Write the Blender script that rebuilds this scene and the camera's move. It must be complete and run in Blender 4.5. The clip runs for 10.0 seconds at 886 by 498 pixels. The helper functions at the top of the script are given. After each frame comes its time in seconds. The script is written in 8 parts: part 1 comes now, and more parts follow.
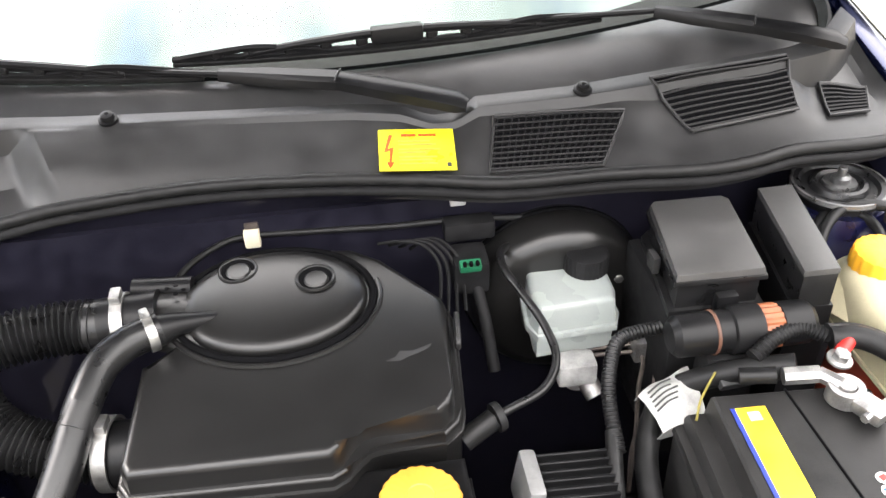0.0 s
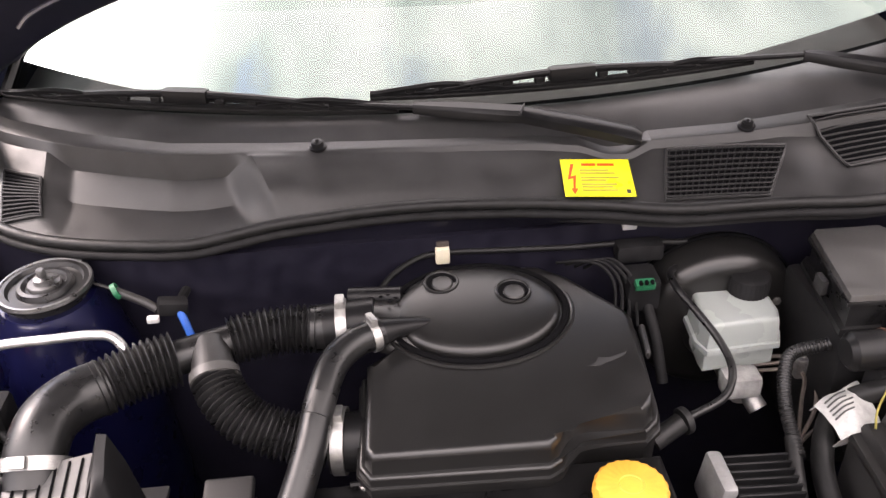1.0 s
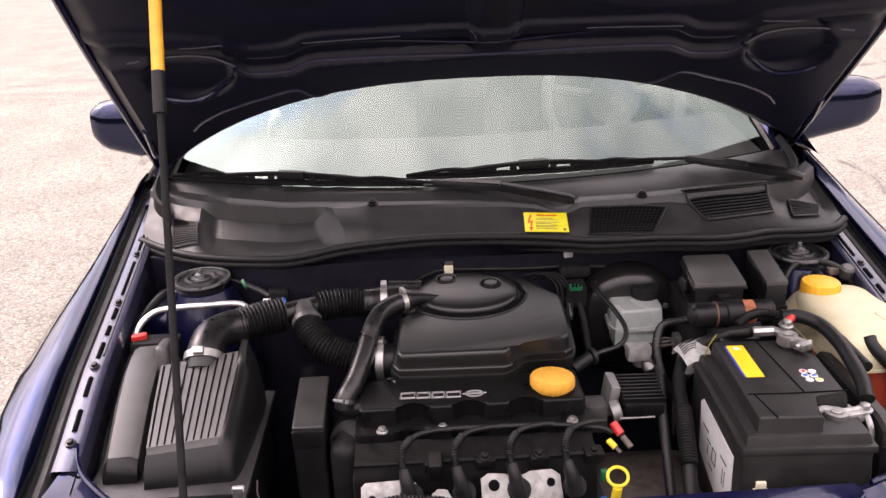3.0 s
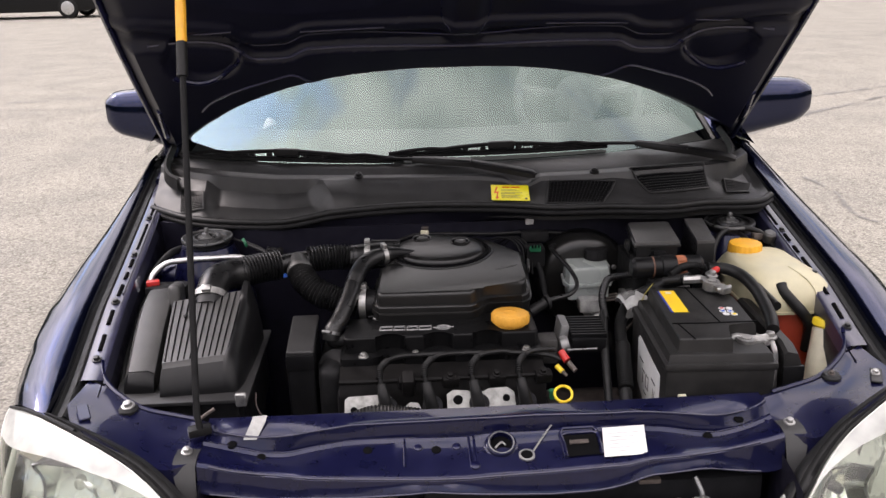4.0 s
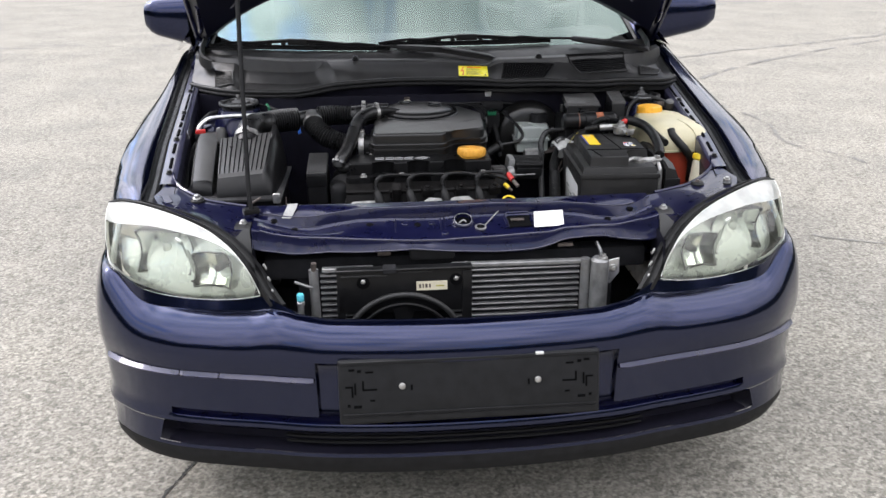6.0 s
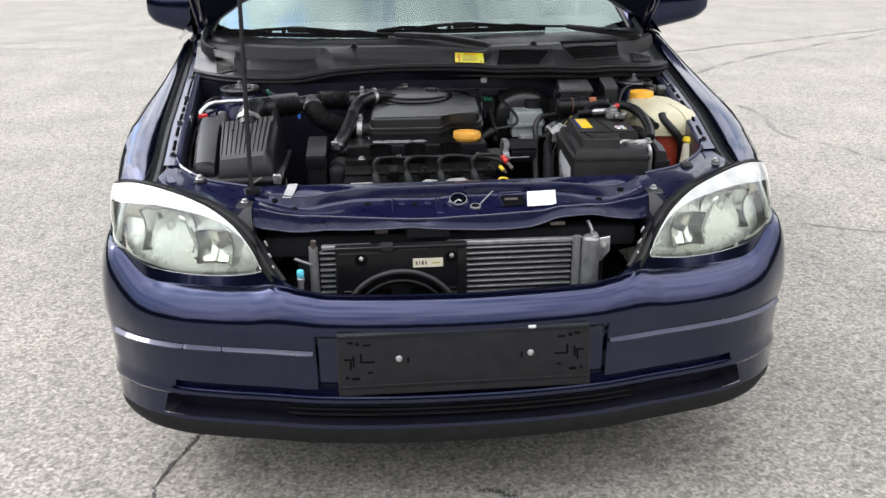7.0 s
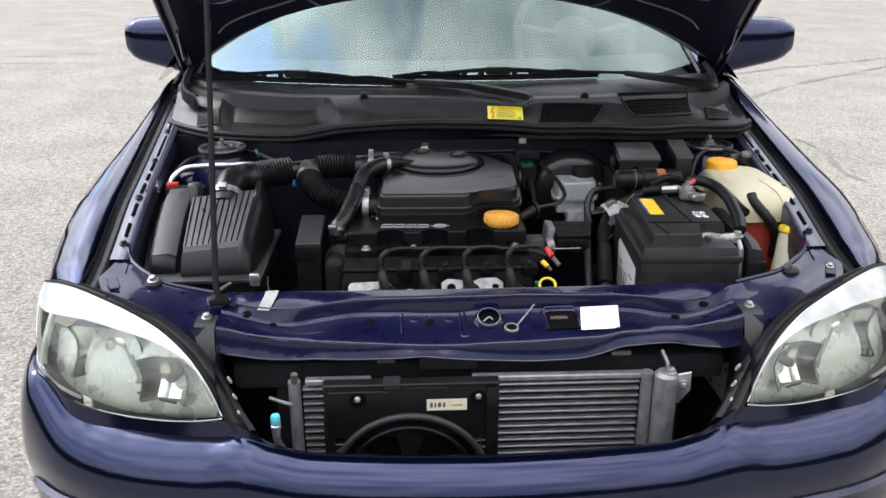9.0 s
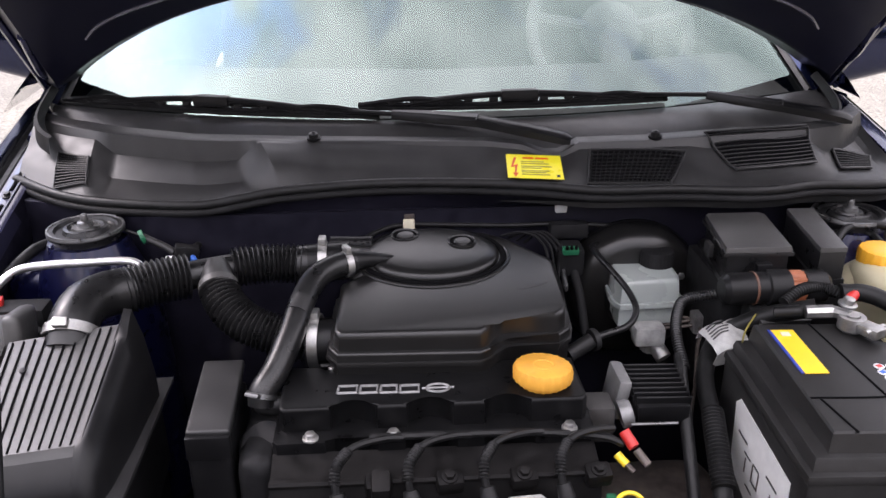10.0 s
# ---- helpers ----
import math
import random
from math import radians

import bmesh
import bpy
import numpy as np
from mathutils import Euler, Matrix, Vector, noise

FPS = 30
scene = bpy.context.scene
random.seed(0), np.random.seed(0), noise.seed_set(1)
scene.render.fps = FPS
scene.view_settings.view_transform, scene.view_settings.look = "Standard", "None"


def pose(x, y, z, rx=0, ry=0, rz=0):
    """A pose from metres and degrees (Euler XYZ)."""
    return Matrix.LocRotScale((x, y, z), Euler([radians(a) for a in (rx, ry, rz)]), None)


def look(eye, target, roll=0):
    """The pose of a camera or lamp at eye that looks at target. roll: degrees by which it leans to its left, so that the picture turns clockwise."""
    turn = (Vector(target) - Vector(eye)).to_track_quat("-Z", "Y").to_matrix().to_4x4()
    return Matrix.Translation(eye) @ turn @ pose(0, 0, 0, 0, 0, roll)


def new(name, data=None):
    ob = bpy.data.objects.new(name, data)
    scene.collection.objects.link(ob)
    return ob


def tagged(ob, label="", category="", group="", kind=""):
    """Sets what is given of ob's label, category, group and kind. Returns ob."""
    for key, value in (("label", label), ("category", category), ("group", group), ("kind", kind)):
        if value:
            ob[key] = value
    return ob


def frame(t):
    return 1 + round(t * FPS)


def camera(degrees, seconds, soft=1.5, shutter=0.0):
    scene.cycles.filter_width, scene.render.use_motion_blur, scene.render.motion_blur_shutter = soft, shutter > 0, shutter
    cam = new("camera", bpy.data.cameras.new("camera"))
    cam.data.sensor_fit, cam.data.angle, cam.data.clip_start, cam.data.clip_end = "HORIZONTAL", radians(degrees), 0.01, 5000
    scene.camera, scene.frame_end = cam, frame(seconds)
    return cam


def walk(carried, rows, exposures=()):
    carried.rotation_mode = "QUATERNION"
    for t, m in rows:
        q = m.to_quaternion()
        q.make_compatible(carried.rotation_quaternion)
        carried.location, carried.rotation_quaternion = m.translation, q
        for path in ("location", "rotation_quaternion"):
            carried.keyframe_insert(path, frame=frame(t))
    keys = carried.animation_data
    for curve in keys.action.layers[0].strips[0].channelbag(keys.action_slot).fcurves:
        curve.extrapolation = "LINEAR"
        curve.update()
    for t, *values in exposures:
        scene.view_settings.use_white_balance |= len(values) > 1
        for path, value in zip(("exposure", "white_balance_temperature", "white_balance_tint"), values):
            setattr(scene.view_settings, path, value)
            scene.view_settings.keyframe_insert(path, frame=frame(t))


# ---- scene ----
cam = camera(55.6, 10.0)
PATH = [
    (0, (0.041, 0.091, 1.352), (0.232, 1.7, 0.18), -2.3),
    (0.5, (-0.086, 0.083, 1.385), (-0.004, 1.719, 0.238), -3.3),
    (1, (-0.13, 0.022, 1.394), (-0.032, 1.691, 0.296), -2.9),
    (1.5, (-0.102, -0.173, 1.412), (-0.122, 1.612, 0.508), -3.6),
    (2, (-0.086, -0.333, 1.416), (-0.12, 1.486, 0.584), -3.6),
    (2.5, (-0.099, -0.451, 1.428), (-0.087, 1.398, 0.667), -3.3),
    (2.7, (-0.122, -0.525, 1.443), (-0.087, 1.33, 0.698), -2.9),
    (3.8, (-0.141, -0.843, 1.406), (-0.059, 1.049, 0.763), -1.7),
    (4, (-0.122, -0.893, 1.389), (-0.035, 0.997, 0.742), -1.4),
    (4.5, (-0.109, -1.078, 1.362), (-0.03, 0.804, 0.69), -1.5),
    (5, (-0.129, -1.232, 1.356), (-0.071, 0.651, 0.686), -1.1),
    (5.5, (-0.157, -1.384, 1.311), (-0.017, 0.487, 0.62), -0.7),
    (6, (-0.172, -1.519, 1.293), (-0.024, 0.342, 0.573), -0.6),
    (7.5, (-0.16, -1.589, 1.269), (-0.012, 0.268, 0.543), -0.6),
    (8, (-0.146, -1.545, 1.276), (0.01, 0.315, 0.558), -0.7),
    (8.5, (-0.12, -1.336, 1.278), (0.042, 0.536, 0.593), -0.8),
    (8.7, (-0.104, -1.25, 1.277), (0.006, 0.637, 0.628), -0.8),
    (9, (-0.124, -1.073, 1.303), (-0.041, 0.797, 0.597), -0.2),
    (9.2, (-0.106, -0.909, 1.281), (-0.065, 0.972, 0.598), -0.8),
    (9.5, (-0.14, -0.696, 1.31), (-0.027, 1.138, 0.521), -0.8),
    (9.7, (-0.115, -0.551, 1.300), (-0.016, 1.277, 0.494), -1.1),
    (10, (-0.112, -0.31, 1.284), (0.017, 1.527, 0.503), -0.2),
]
EXPOSURES = [(0, 1.36, 6750, 16), (0.5, 1.28, 7100, 19), (1, 0.85, 7100, 27), (1.5, 0.53, 7200, 34), (2, 0.2, 7250, 40), (2.5, 0.2, 7200, 38), (4, -0.44, 6750, 23), (5, -0.3, 6500, 19), (5.5, -0.29, 6340, 17), (8, -0.26, 6230, 16), (9, -0.3, 6200, 17), (9.5, -0.6, 6230, 18), (9.7, -0.4, 6270, 21), (10, 0.03, 6380, 26)]
walk(cam, [(t, look(eye, target, roll)) for t, eye, target, roll in PATH], EXPOSURES)

# ---- daylight: broken cloud, a soft sun behind the car ----
SUN_UP, SUN_ROUND = 44.0, -66.0
world = bpy.data.worlds.new("sky")
scene.world = world
world.use_nodes = True
wn, wl = world.node_tree.nodes, world.node_tree.links
wn.clear()
sky = wn.new("ShaderNodeTexSky")
sky.sky_type, sky.sun_disc = "NISHITA", False
sky.dust_density, sky.ozone_density = 0.6, 2.0
sky.sun_elevation, sky.sun_rotation = radians(SUN_UP), radians(SUN_ROUND)
cloud = wn.new("ShaderNodeTexNoise")
cloud.inputs["Scale"].default_value, cloud.inputs["Detail"].default_value = 4.6, 6
cloud.inputs["Roughness"].default_value, cloud.inputs["Distortion"].default_value = 0.52, 0.6
ramp = wn.new("ShaderNodeValToRGB")
ramp.color_ramp.elements[0].position, ramp.color_ramp.elements[1].position = 0.31, 0.43
ramp.color_ramp.elements[0].color, ramp.color_ramp.elements[1].color = (0.32, 0.32, 0.32, 1), (1, 1, 1, 1)
tone = wn.new("ShaderNodeTexNoise")
tone.inputs["Scale"].default_value, tone.inputs["Detail"].default_value = 4.6, 4.5
shade = wn.new("ShaderNodeValToRGB")
shade.color_ramp.elements[0].position, shade.color_ramp.elements[1].position = 0.34, 0.64
shade.color_ramp.elements[0].color, shade.color_ramp.elements[1].color = (7.2, 8.2, 8.2, 1), (18.4, 18.2, 17.8, 1)
mix = wn.new("ShaderNodeMixRGB")
back = wn.new("ShaderNodeBackground")
back.inputs["Strength"].default_value = 0.225
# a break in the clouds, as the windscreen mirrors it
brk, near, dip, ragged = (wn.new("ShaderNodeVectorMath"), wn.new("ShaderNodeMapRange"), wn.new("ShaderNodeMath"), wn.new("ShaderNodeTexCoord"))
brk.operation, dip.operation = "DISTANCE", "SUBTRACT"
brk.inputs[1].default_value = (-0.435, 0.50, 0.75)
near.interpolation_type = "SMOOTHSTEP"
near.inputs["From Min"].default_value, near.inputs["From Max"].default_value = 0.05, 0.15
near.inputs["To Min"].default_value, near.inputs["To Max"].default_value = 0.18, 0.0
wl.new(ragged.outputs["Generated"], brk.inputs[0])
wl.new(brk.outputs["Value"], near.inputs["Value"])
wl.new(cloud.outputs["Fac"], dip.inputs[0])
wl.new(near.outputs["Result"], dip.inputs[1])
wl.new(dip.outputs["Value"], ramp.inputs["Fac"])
wl.new(tone.outputs["Fac"], shade.inputs["Fac"])
wl.new(ramp.outputs["Color"], mix.inputs["Fac"])
clear = wn.new("ShaderNodeVectorMath")
clear.operation = "SCALE"
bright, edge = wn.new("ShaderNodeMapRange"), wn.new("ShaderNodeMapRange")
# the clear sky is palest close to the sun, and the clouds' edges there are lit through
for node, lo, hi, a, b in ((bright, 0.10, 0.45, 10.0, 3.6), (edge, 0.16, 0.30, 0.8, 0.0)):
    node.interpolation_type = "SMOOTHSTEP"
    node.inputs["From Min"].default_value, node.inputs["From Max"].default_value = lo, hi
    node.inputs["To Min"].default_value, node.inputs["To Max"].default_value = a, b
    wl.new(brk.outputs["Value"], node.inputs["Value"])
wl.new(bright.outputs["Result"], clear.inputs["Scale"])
wl.new(sky.outputs["Color"], clear.inputs[0])
wl.new(clear.outputs["Vector"], mix.inputs["Color1"])
# clouds are brighter overhead than towards the horizon
where, axes, rise = wn.new("ShaderNodeTexCoord"), wn.new("ShaderNodeSeparateXYZ"), wn.new("ShaderNodeMapRange")
rise.inputs["To Min"].default_value, rise.inputs["To Max"].default_value = 0.28, 1.32
lift = wn.new("ShaderNodeVectorMath")
lift.operation = "SCALE"
wl.new(where.outputs["Generated"], axes.inputs[0])
wl.new(axes.outputs["Z"], rise.inputs["Value"])
wl.new(shade.outputs["Color"], lift.inputs[0])
# and brighter towards the sun
aim, glow, more = wn.new("ShaderNodeVectorMath"), wn.new("ShaderNodeMath"), wn.new("ShaderNodeMath")
aim.operation, glow.operation, more.operation = "DOT_PRODUCT", "POWER", "MULTIPLY_ADD"
sx = math.sin(radians(SUN_ROUND)) * math.cos(radians(SUN_UP))
sy = math.cos(radians(SUN_ROUND)) * math.cos(radians(SUN_UP))
aim.inputs[1].default_value = (sx, sy, math.sin(radians(SUN_UP)))
glow.use_clamp = True
glow.inputs[1].default_value = 8.0
more.inputs[1].default_value = 0.95
wl.new(where.outputs["Generated"], aim.inputs[0])
wl.new(aim.outputs["Value"], glow.inputs[0])
wl.new(glow.outputs["Value"], more.inputs[0])
lined = wn.new("ShaderNodeMath")
wl.new(rise.outputs["Result"], lined.inputs[0])
wl.new(edge.outputs["Result"], lined.inputs[1])
wl.new(lined.outputs["Value"], more.inputs[2])
wl.new(more.outputs["Value"], lift.inputs["Scale"])
wl.new(lift.outputs["Vector"], mix.inputs["Color2"])
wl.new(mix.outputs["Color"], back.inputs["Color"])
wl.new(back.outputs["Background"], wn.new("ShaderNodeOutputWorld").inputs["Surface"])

sun = new("sun", bpy.data.lights.new("sun", "SUN"))
sun.data.energy, sun.data.angle, sun.data.color = 1.6, radians(14), (1.0, 0.95, 0.88)
sun.matrix_world = look((sx * 30, sy * 30, 30 * math.sin(radians(SUN_UP))), (0, 0, 0))


# ---- materials ----
def mat(name, col, rough=0.5, metal=0.0, scale=60.0, var=0.25, bump=0.1, coat=0.0, fine=900.0, rvar=0.12, spec=0.5, dust=0.0, coat_ior=1.5):
    """A surface with stains at one scale and grain at a finer one."""
    m = bpy.data.materials.new(name)
    m.use_nodes = True
    n, l = m.node_tree.nodes, m.node_tree.links
    b = n["Principled BSDF"]
    b.inputs["Metallic"].default_value = metal
    b.inputs["Coat Weight"].default_value = coat
    b.inputs["Coat Roughness"].default_value = 0.04
    b.inputs["Coat IOR"].default_value = coat_ior
    b.inputs["Specular IOR Level"].default_value = spec
    tc = n.new("ShaderNodeTexCoord")
    big, small = n.new("ShaderNodeTexNoise"), n.new("ShaderNodeTexNoise")
    big.inputs["Scale"].default_value, big.inputs["Detail"].default_value = scale, 5
    small.inputs["Scale"].default_value, small.inputs["Detail"].default_value = fine, 3
    for t in (big, small):
        l.new(tc.outputs["Object"], t.inputs["Vector"])
    mixed = n.new("ShaderNodeMath")
    mixed.operation = "MULTIPLY_ADD"
    l.new(small.outputs["Fac"], mixed.inputs[0])
    mixed.inputs[1].default_value = 0.4
    l.new(big.outputs["Fac"], mixed.inputs[2])
    r = n.new("ShaderNodeValToRGB")
    r.color_ramp.elements[0].position, r.color_ramp.elements[1].position = 0.45, 0.95
    lo = [c * (1 - var) for c in col]
    hi = [min(1, c * (1 + var) + dust) for c in col]
    r.color_ramp.elements[0].color, r.color_ramp.elements[1].color = (*lo, 1), (*hi, 1)
    l.new(mixed.outputs[0], r.inputs["Fac"])
    l.new(r.outputs["Color"], b.inputs["Base Color"])
    rr = n.new("ShaderNodeMapRange")
    rr.inputs["From Min"].default_value, rr.inputs["From Max"].default_value = 0.3, 0.7
    rr.inputs["To Min"].default_value, rr.inputs["To Max"].default_value = max(0.02, rough - rvar), min(1, rough + rvar)
    l.new(big.outputs["Fac"], rr.inputs["Value"])
    l.new(rr.outputs["Result"], b.inputs["Roughness"])
    if bump:
        bp = n.new("ShaderNodeBump")
        bp.inputs["Strength"].default_value, bp.inputs["Distance"].default_value = bump, 0.001
        l.new(small.outputs["Fac"], bp.inputs["Height"])
        l.new(bp.outputs["Normal"], b.inputs["Normal"])
    return m


def glass(name, tint, ior=1.5, haze=0.0, haze_col=(0.7, 0.7, 0.6), rough=0.0, gloss=(1, 1, 1)):
    """Thin clear sheet: mirror-like by Fresnel, clear elsewhere, with some milky haze."""
    m = bpy.data.materials.new(name)
    m.use_nodes = True
    n, l = m.node_tree.nodes, m.node_tree.links
    n.clear()
    out, mx = n.new("ShaderNodeOutputMaterial"), n.new("ShaderNodeMixShader")
    fr, gl, tr = n.new("ShaderNodeFresnel"), n.new("ShaderNodeBsdfGlossy"), n.new("ShaderNodeBsdfTransparent")
    fr.inputs["IOR"].default_value = ior
    gl.inputs["Roughness"].default_value = rough
    gl.inputs["Color"].default_value = (*gloss, 1)
    tr.inputs["Color"].default_value = (*tint, 1)
    l.new(fr.outputs[0], mx.inputs[0])
    l.new(gl.outputs[0], mx.inputs[2])
    under = tr.outputs[0]
    if haze:
        df, hz, nz, rp = n.new("ShaderNodeBsdfDiffuse"), n.new("ShaderNodeMixShader"), n.new("ShaderNodeTexNoise"), n.new("ShaderNodeMapRange")
        tc = n.new("ShaderNodeTexCoord")
        nz.inputs["Scale"].default_value, nz.inputs["Detail"].default_value = 25, 6
        l.new(tc.outputs["Object"], nz.inputs["Vector"])
        df.inputs["Color"].default_value = (*haze_col, 1)
        rp.inputs["To Min"].default_value, rp.inputs["To Max"].default_value = haze * 0.5, min(1, haze * 1.5)
        l.new(nz.outputs["Fac"], rp.inputs["Value"])
        l.new(rp.outputs["Result"], hz.inputs[0])
        l.new(tr.outputs[0], hz.inputs[1])
        l.new(df.outputs[0], hz.inputs[2])
        under = hz.outputs[0]
    l.new(under, mx.inputs[1])
    l.new(mx.outputs[0], out.inputs["Surface"])
    return m


PAINT = mat("indigo_paint", (0.0058, 0.0106, 0.046), 0.17, 0.92, 12, 0.03, 0.0, coat=1.0, fine=2500, spec=0.2, coat_ior=1.45, rvar=0.004)
PAINT.node_tree.nodes["Principled BSDF"].inputs["Coat Roughness"].default_value = 0.1
# duller copy of the body paint, darkened to carry some of the bay's shade
PAINT_IN = mat("indigo_paint_dimmed", (0.0046, 0.0054, 0.032), 0.30, 0.35, 40, 0.2, 0.0, coat=0.6, spec=0.3, coat_ior=1.5, rvar=0.05)
BONNETIN = mat("dull_indigo_paint", (0.0046, 0.0050, 0.0150), 0.40, 0.0, 20, 0.15, 0.0, spec=0.35, rvar=0.04)
# indigo lightened by dust and by the sky sheen put into its colour
RAIL = mat("sky_sheen_indigo_paint", (0.028, 0.028, 0.058), 0.34, 0.2, 60, 0.25, 0.05, coat=0.75, coat_ior=1.5, rvar=0.06)
DARKMETAL = mat("dark_metal", (0.17, 0.17, 0.17), 0.36, 0.85, 60, 0.3, 0.1)
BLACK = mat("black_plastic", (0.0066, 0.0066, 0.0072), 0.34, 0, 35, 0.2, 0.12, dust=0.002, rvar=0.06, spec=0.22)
SATIN = mat("satin_black_plastic", (0.0075, 0.0073, 0.0073), 0.3, 0, 25, 0.1, 0.1, dust=0.002, rvar=0.015, spec=0.5)
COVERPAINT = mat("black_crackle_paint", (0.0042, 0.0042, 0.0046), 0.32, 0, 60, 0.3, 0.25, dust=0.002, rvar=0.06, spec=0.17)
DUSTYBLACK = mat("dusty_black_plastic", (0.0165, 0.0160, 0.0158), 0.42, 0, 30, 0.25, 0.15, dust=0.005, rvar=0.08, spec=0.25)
MATT = mat("matt_black_plastic", (0.0115, 0.0115, 0.0122), 0.55, 0, 50, 0.3, 0.2, dust=0.003, spec=0.1)
# shaded copy of the indigo paint: the deep bay's darkness is in its colour
DARKIN = mat("shaded_indigo_paint", (0.0085, 0.0080, 0.0150), 0.5, 0.0, 40, 0.3, 0.05, coat=0.15, spec=0.2, dust=0.002)
GREYPL = mat("grey_black_plastic", (0.021, 0.0208, 0.0212), 0.42, 0, 30, 0.15, 0.2, dust=0.004, rvar=0.08, spec=0.42)
# grey plastic, on lids lightened for the daylight on their upper faces
LIDGREY = mat("lightened_grey_plastic", (0.052, 0.0508, 0.050), 0.40, 0, 30, 0.15, 0.25, dust=0.006, rvar=0.08, spec=0.55)
SHIELD = mat("dirty_aluminium_sheet", (0.26, 0.26, 0.25), 0.45, 0.5, 70, 0.5, 0.2)
GRIME = mat("oily_cast_metal", (0.0085, 0.008, 0.008), 0.5, 0.1, 60, 0.5, 0.4, spec=0.13)
BROWN = mat("brown_plastic", (0.02, 0.009, 0.007), 0.45, 0, 50, 0.3, 0.1)
DULLALU = mat("dull_aluminium", (0.25, 0.25, 0.25), 0.5, 0.6, 60, 0.3, 0.2)
RUBBER = mat("black_rubber", (0.0095, 0.0095, 0.0098), 0.42, 0, 70, 0.3, 0.15, dust=0.003, spec=0.24)
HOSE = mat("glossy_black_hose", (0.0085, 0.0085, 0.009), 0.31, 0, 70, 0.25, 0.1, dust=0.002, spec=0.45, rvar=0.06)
HORIZON = mat("unseen_dark_horizon", (0.03, 0.036, 0.024), 0.9, 0, 0.25, 0.5, 0.0, fine=2.0, spec=0.1)
GAP = mat("dark_gap", (0.0035, 0.0035, 0.0040), 0.9, 0, 30, 0.2, 0.0, spec=0.05)
CARRIER = mat("weathered_black_plastic", (0.0115, 0.0118, 0.0130), 0.50, 0, 40, 0.3, 0.2, spec=0.2)
SOOT = mat("dark_underbody", (0.017, 0.017, 0.019), 0.8, 0, 30, 0.4, 0.3, dust=0.002, spec=0.12)
CAST = mat("cast_aluminium", (0.42, 0.41, 0.4), 0.5, 0.85, 50, 0.35, 0.5, fine=500)
ALU = mat("aluminium", (0.6, 0.6, 0.6), 0.35, 0.9, 50, 0.2, 0.15)
STEEL = mat("zinc_steel", (0.40, 0.395, 0.385), 0.42, 0.9, 90, 0.3, 0.1)
DARKGREY = mat("dull_dark_casting", (0.045, 0.043, 0.042), 0.55, 0.3, 60, 0.4, 0.3)
RUSTY = mat("dull_steel", (0.12, 0.10, 0.09), 0.6, 0.6, 60, 0.5, 0.3)
YELLOW = mat("yellow_plastic", (0.85, 0.42, 0.03), 0.4, 0, 40, 0.12, 0.05)
OILCAP = mat("amber_cap_plastic", (0.70, 0.34, 0.045), 0.5, 0, 40, 0.12, 0.05, spec=0.3)
LEMON = mat("lemon_plastic", (0.85, 0.62, 0.03), 0.4, 0, 40, 0.1, 0.05)
WHITE = mat("white_paper", (0.64, 0.64, 0.63), 0.5, 0, 60, 0.1, 0.05)
DIRTYWHITE = mat("grubby_white_tape", (0.34, 0.34, 0.33), 0.6, 0, 70, 0.35, 0.2)
CREAM = mat("cream_plastic", (0.68, 0.63, 0.48), 0.45, 0, 40, 0.15, 0.1)
TANK = mat("yellowed_tank_plastic", (0.56, 0.51, 0.34), 0.4, 0, 14, 0.2, 0.05)
FLUID = mat("red_coolant_behind_plastic", (0.36, 0.05, 0.025), 0.35, 0, 14, 0.25, 0.05)
FLUIDTANK = mat("milky_reservoir_plastic", (0.33, 0.36, 0.345), 0.33, 0, 14, 0.08, 0.05)
RED = mat("red_plastic", (0.5, 0.025, 0.02), 0.4, 0, 50, 0.15, 0.05)
ORANGE = mat("orange_rubber", (0.27, 0.085, 0.035), 0.5, 0, 60, 0.3, 0.1)
TAN = mat("tan_rubber", (0.10, 0.045, 0.028), 0.5, 0, 60, 0.3, 0.1)
OLIVE = mat("yellow_green_sleeve", (0.24, 0.20, 0.045), 0.5)
GREEN = mat("green_plastic", (0.01, 0.13, 0.06), 0.45)
BLUE = mat("blue_plastic", (0.02, 0.12, 0.5), 0.45)
CYAN = mat("cyan_plastic", (0.1, 0.5, 0.62), 0.45)
LABELY = mat("yellow_label", (0.8, 0.72, 0.02), 0.35, 0, 40, 0.06, 0.02)
LABELR = mat("label_red_print", (0.7, 0.08, 0.01), 0.4)
LABELD = mat("label_dark_print", (0.35, 0.32, 0.05), 0.4)
PALEPRINT = mat("pale_print", (0.56, 0.56, 0.57), 0.5)
INK = mat("black_print", (0.03, 0.03, 0.03), 0.5)
SILVERPRINT = mat("silver_print", (0.21, 0.21, 0.21), 0.4, 0.3, 200, 0.2)
CHROME = mat("reflector_chrome", (0.86, 0.88, 0.83), 0.13, 0.95, 30, 0.06, 0.0, rvar=0.05)
# milky haze puts the sky's reflection on the lens top into the colour
BAND = glass("sky_whitened_lens_plastic", (0.92, 0.92, 0.88), 1.5, 0.50, (0.80, 0.81, 0.77), 0.08)
BEZEL = mat("satin_silver_bezel", (0.68, 0.71, 0.66), 0.28, 0.4, 30, 0.06, 0.0, rvar=0.05)
AMBERISH = mat("beige_indicator", (0.46, 0.42, 0.33), 0.3, 0.4, 30, 0.15, 0.0)
HAZED = mat("weathered_clear_plastic", (0.74, 0.75, 0.71), 0.25, 0, 20, 0.06, 0.02)
INTERIOR = mat("grey_interior_plastic", (0.16, 0.155, 0.155), 0.7, 0, 60, 0.2, 0.2)
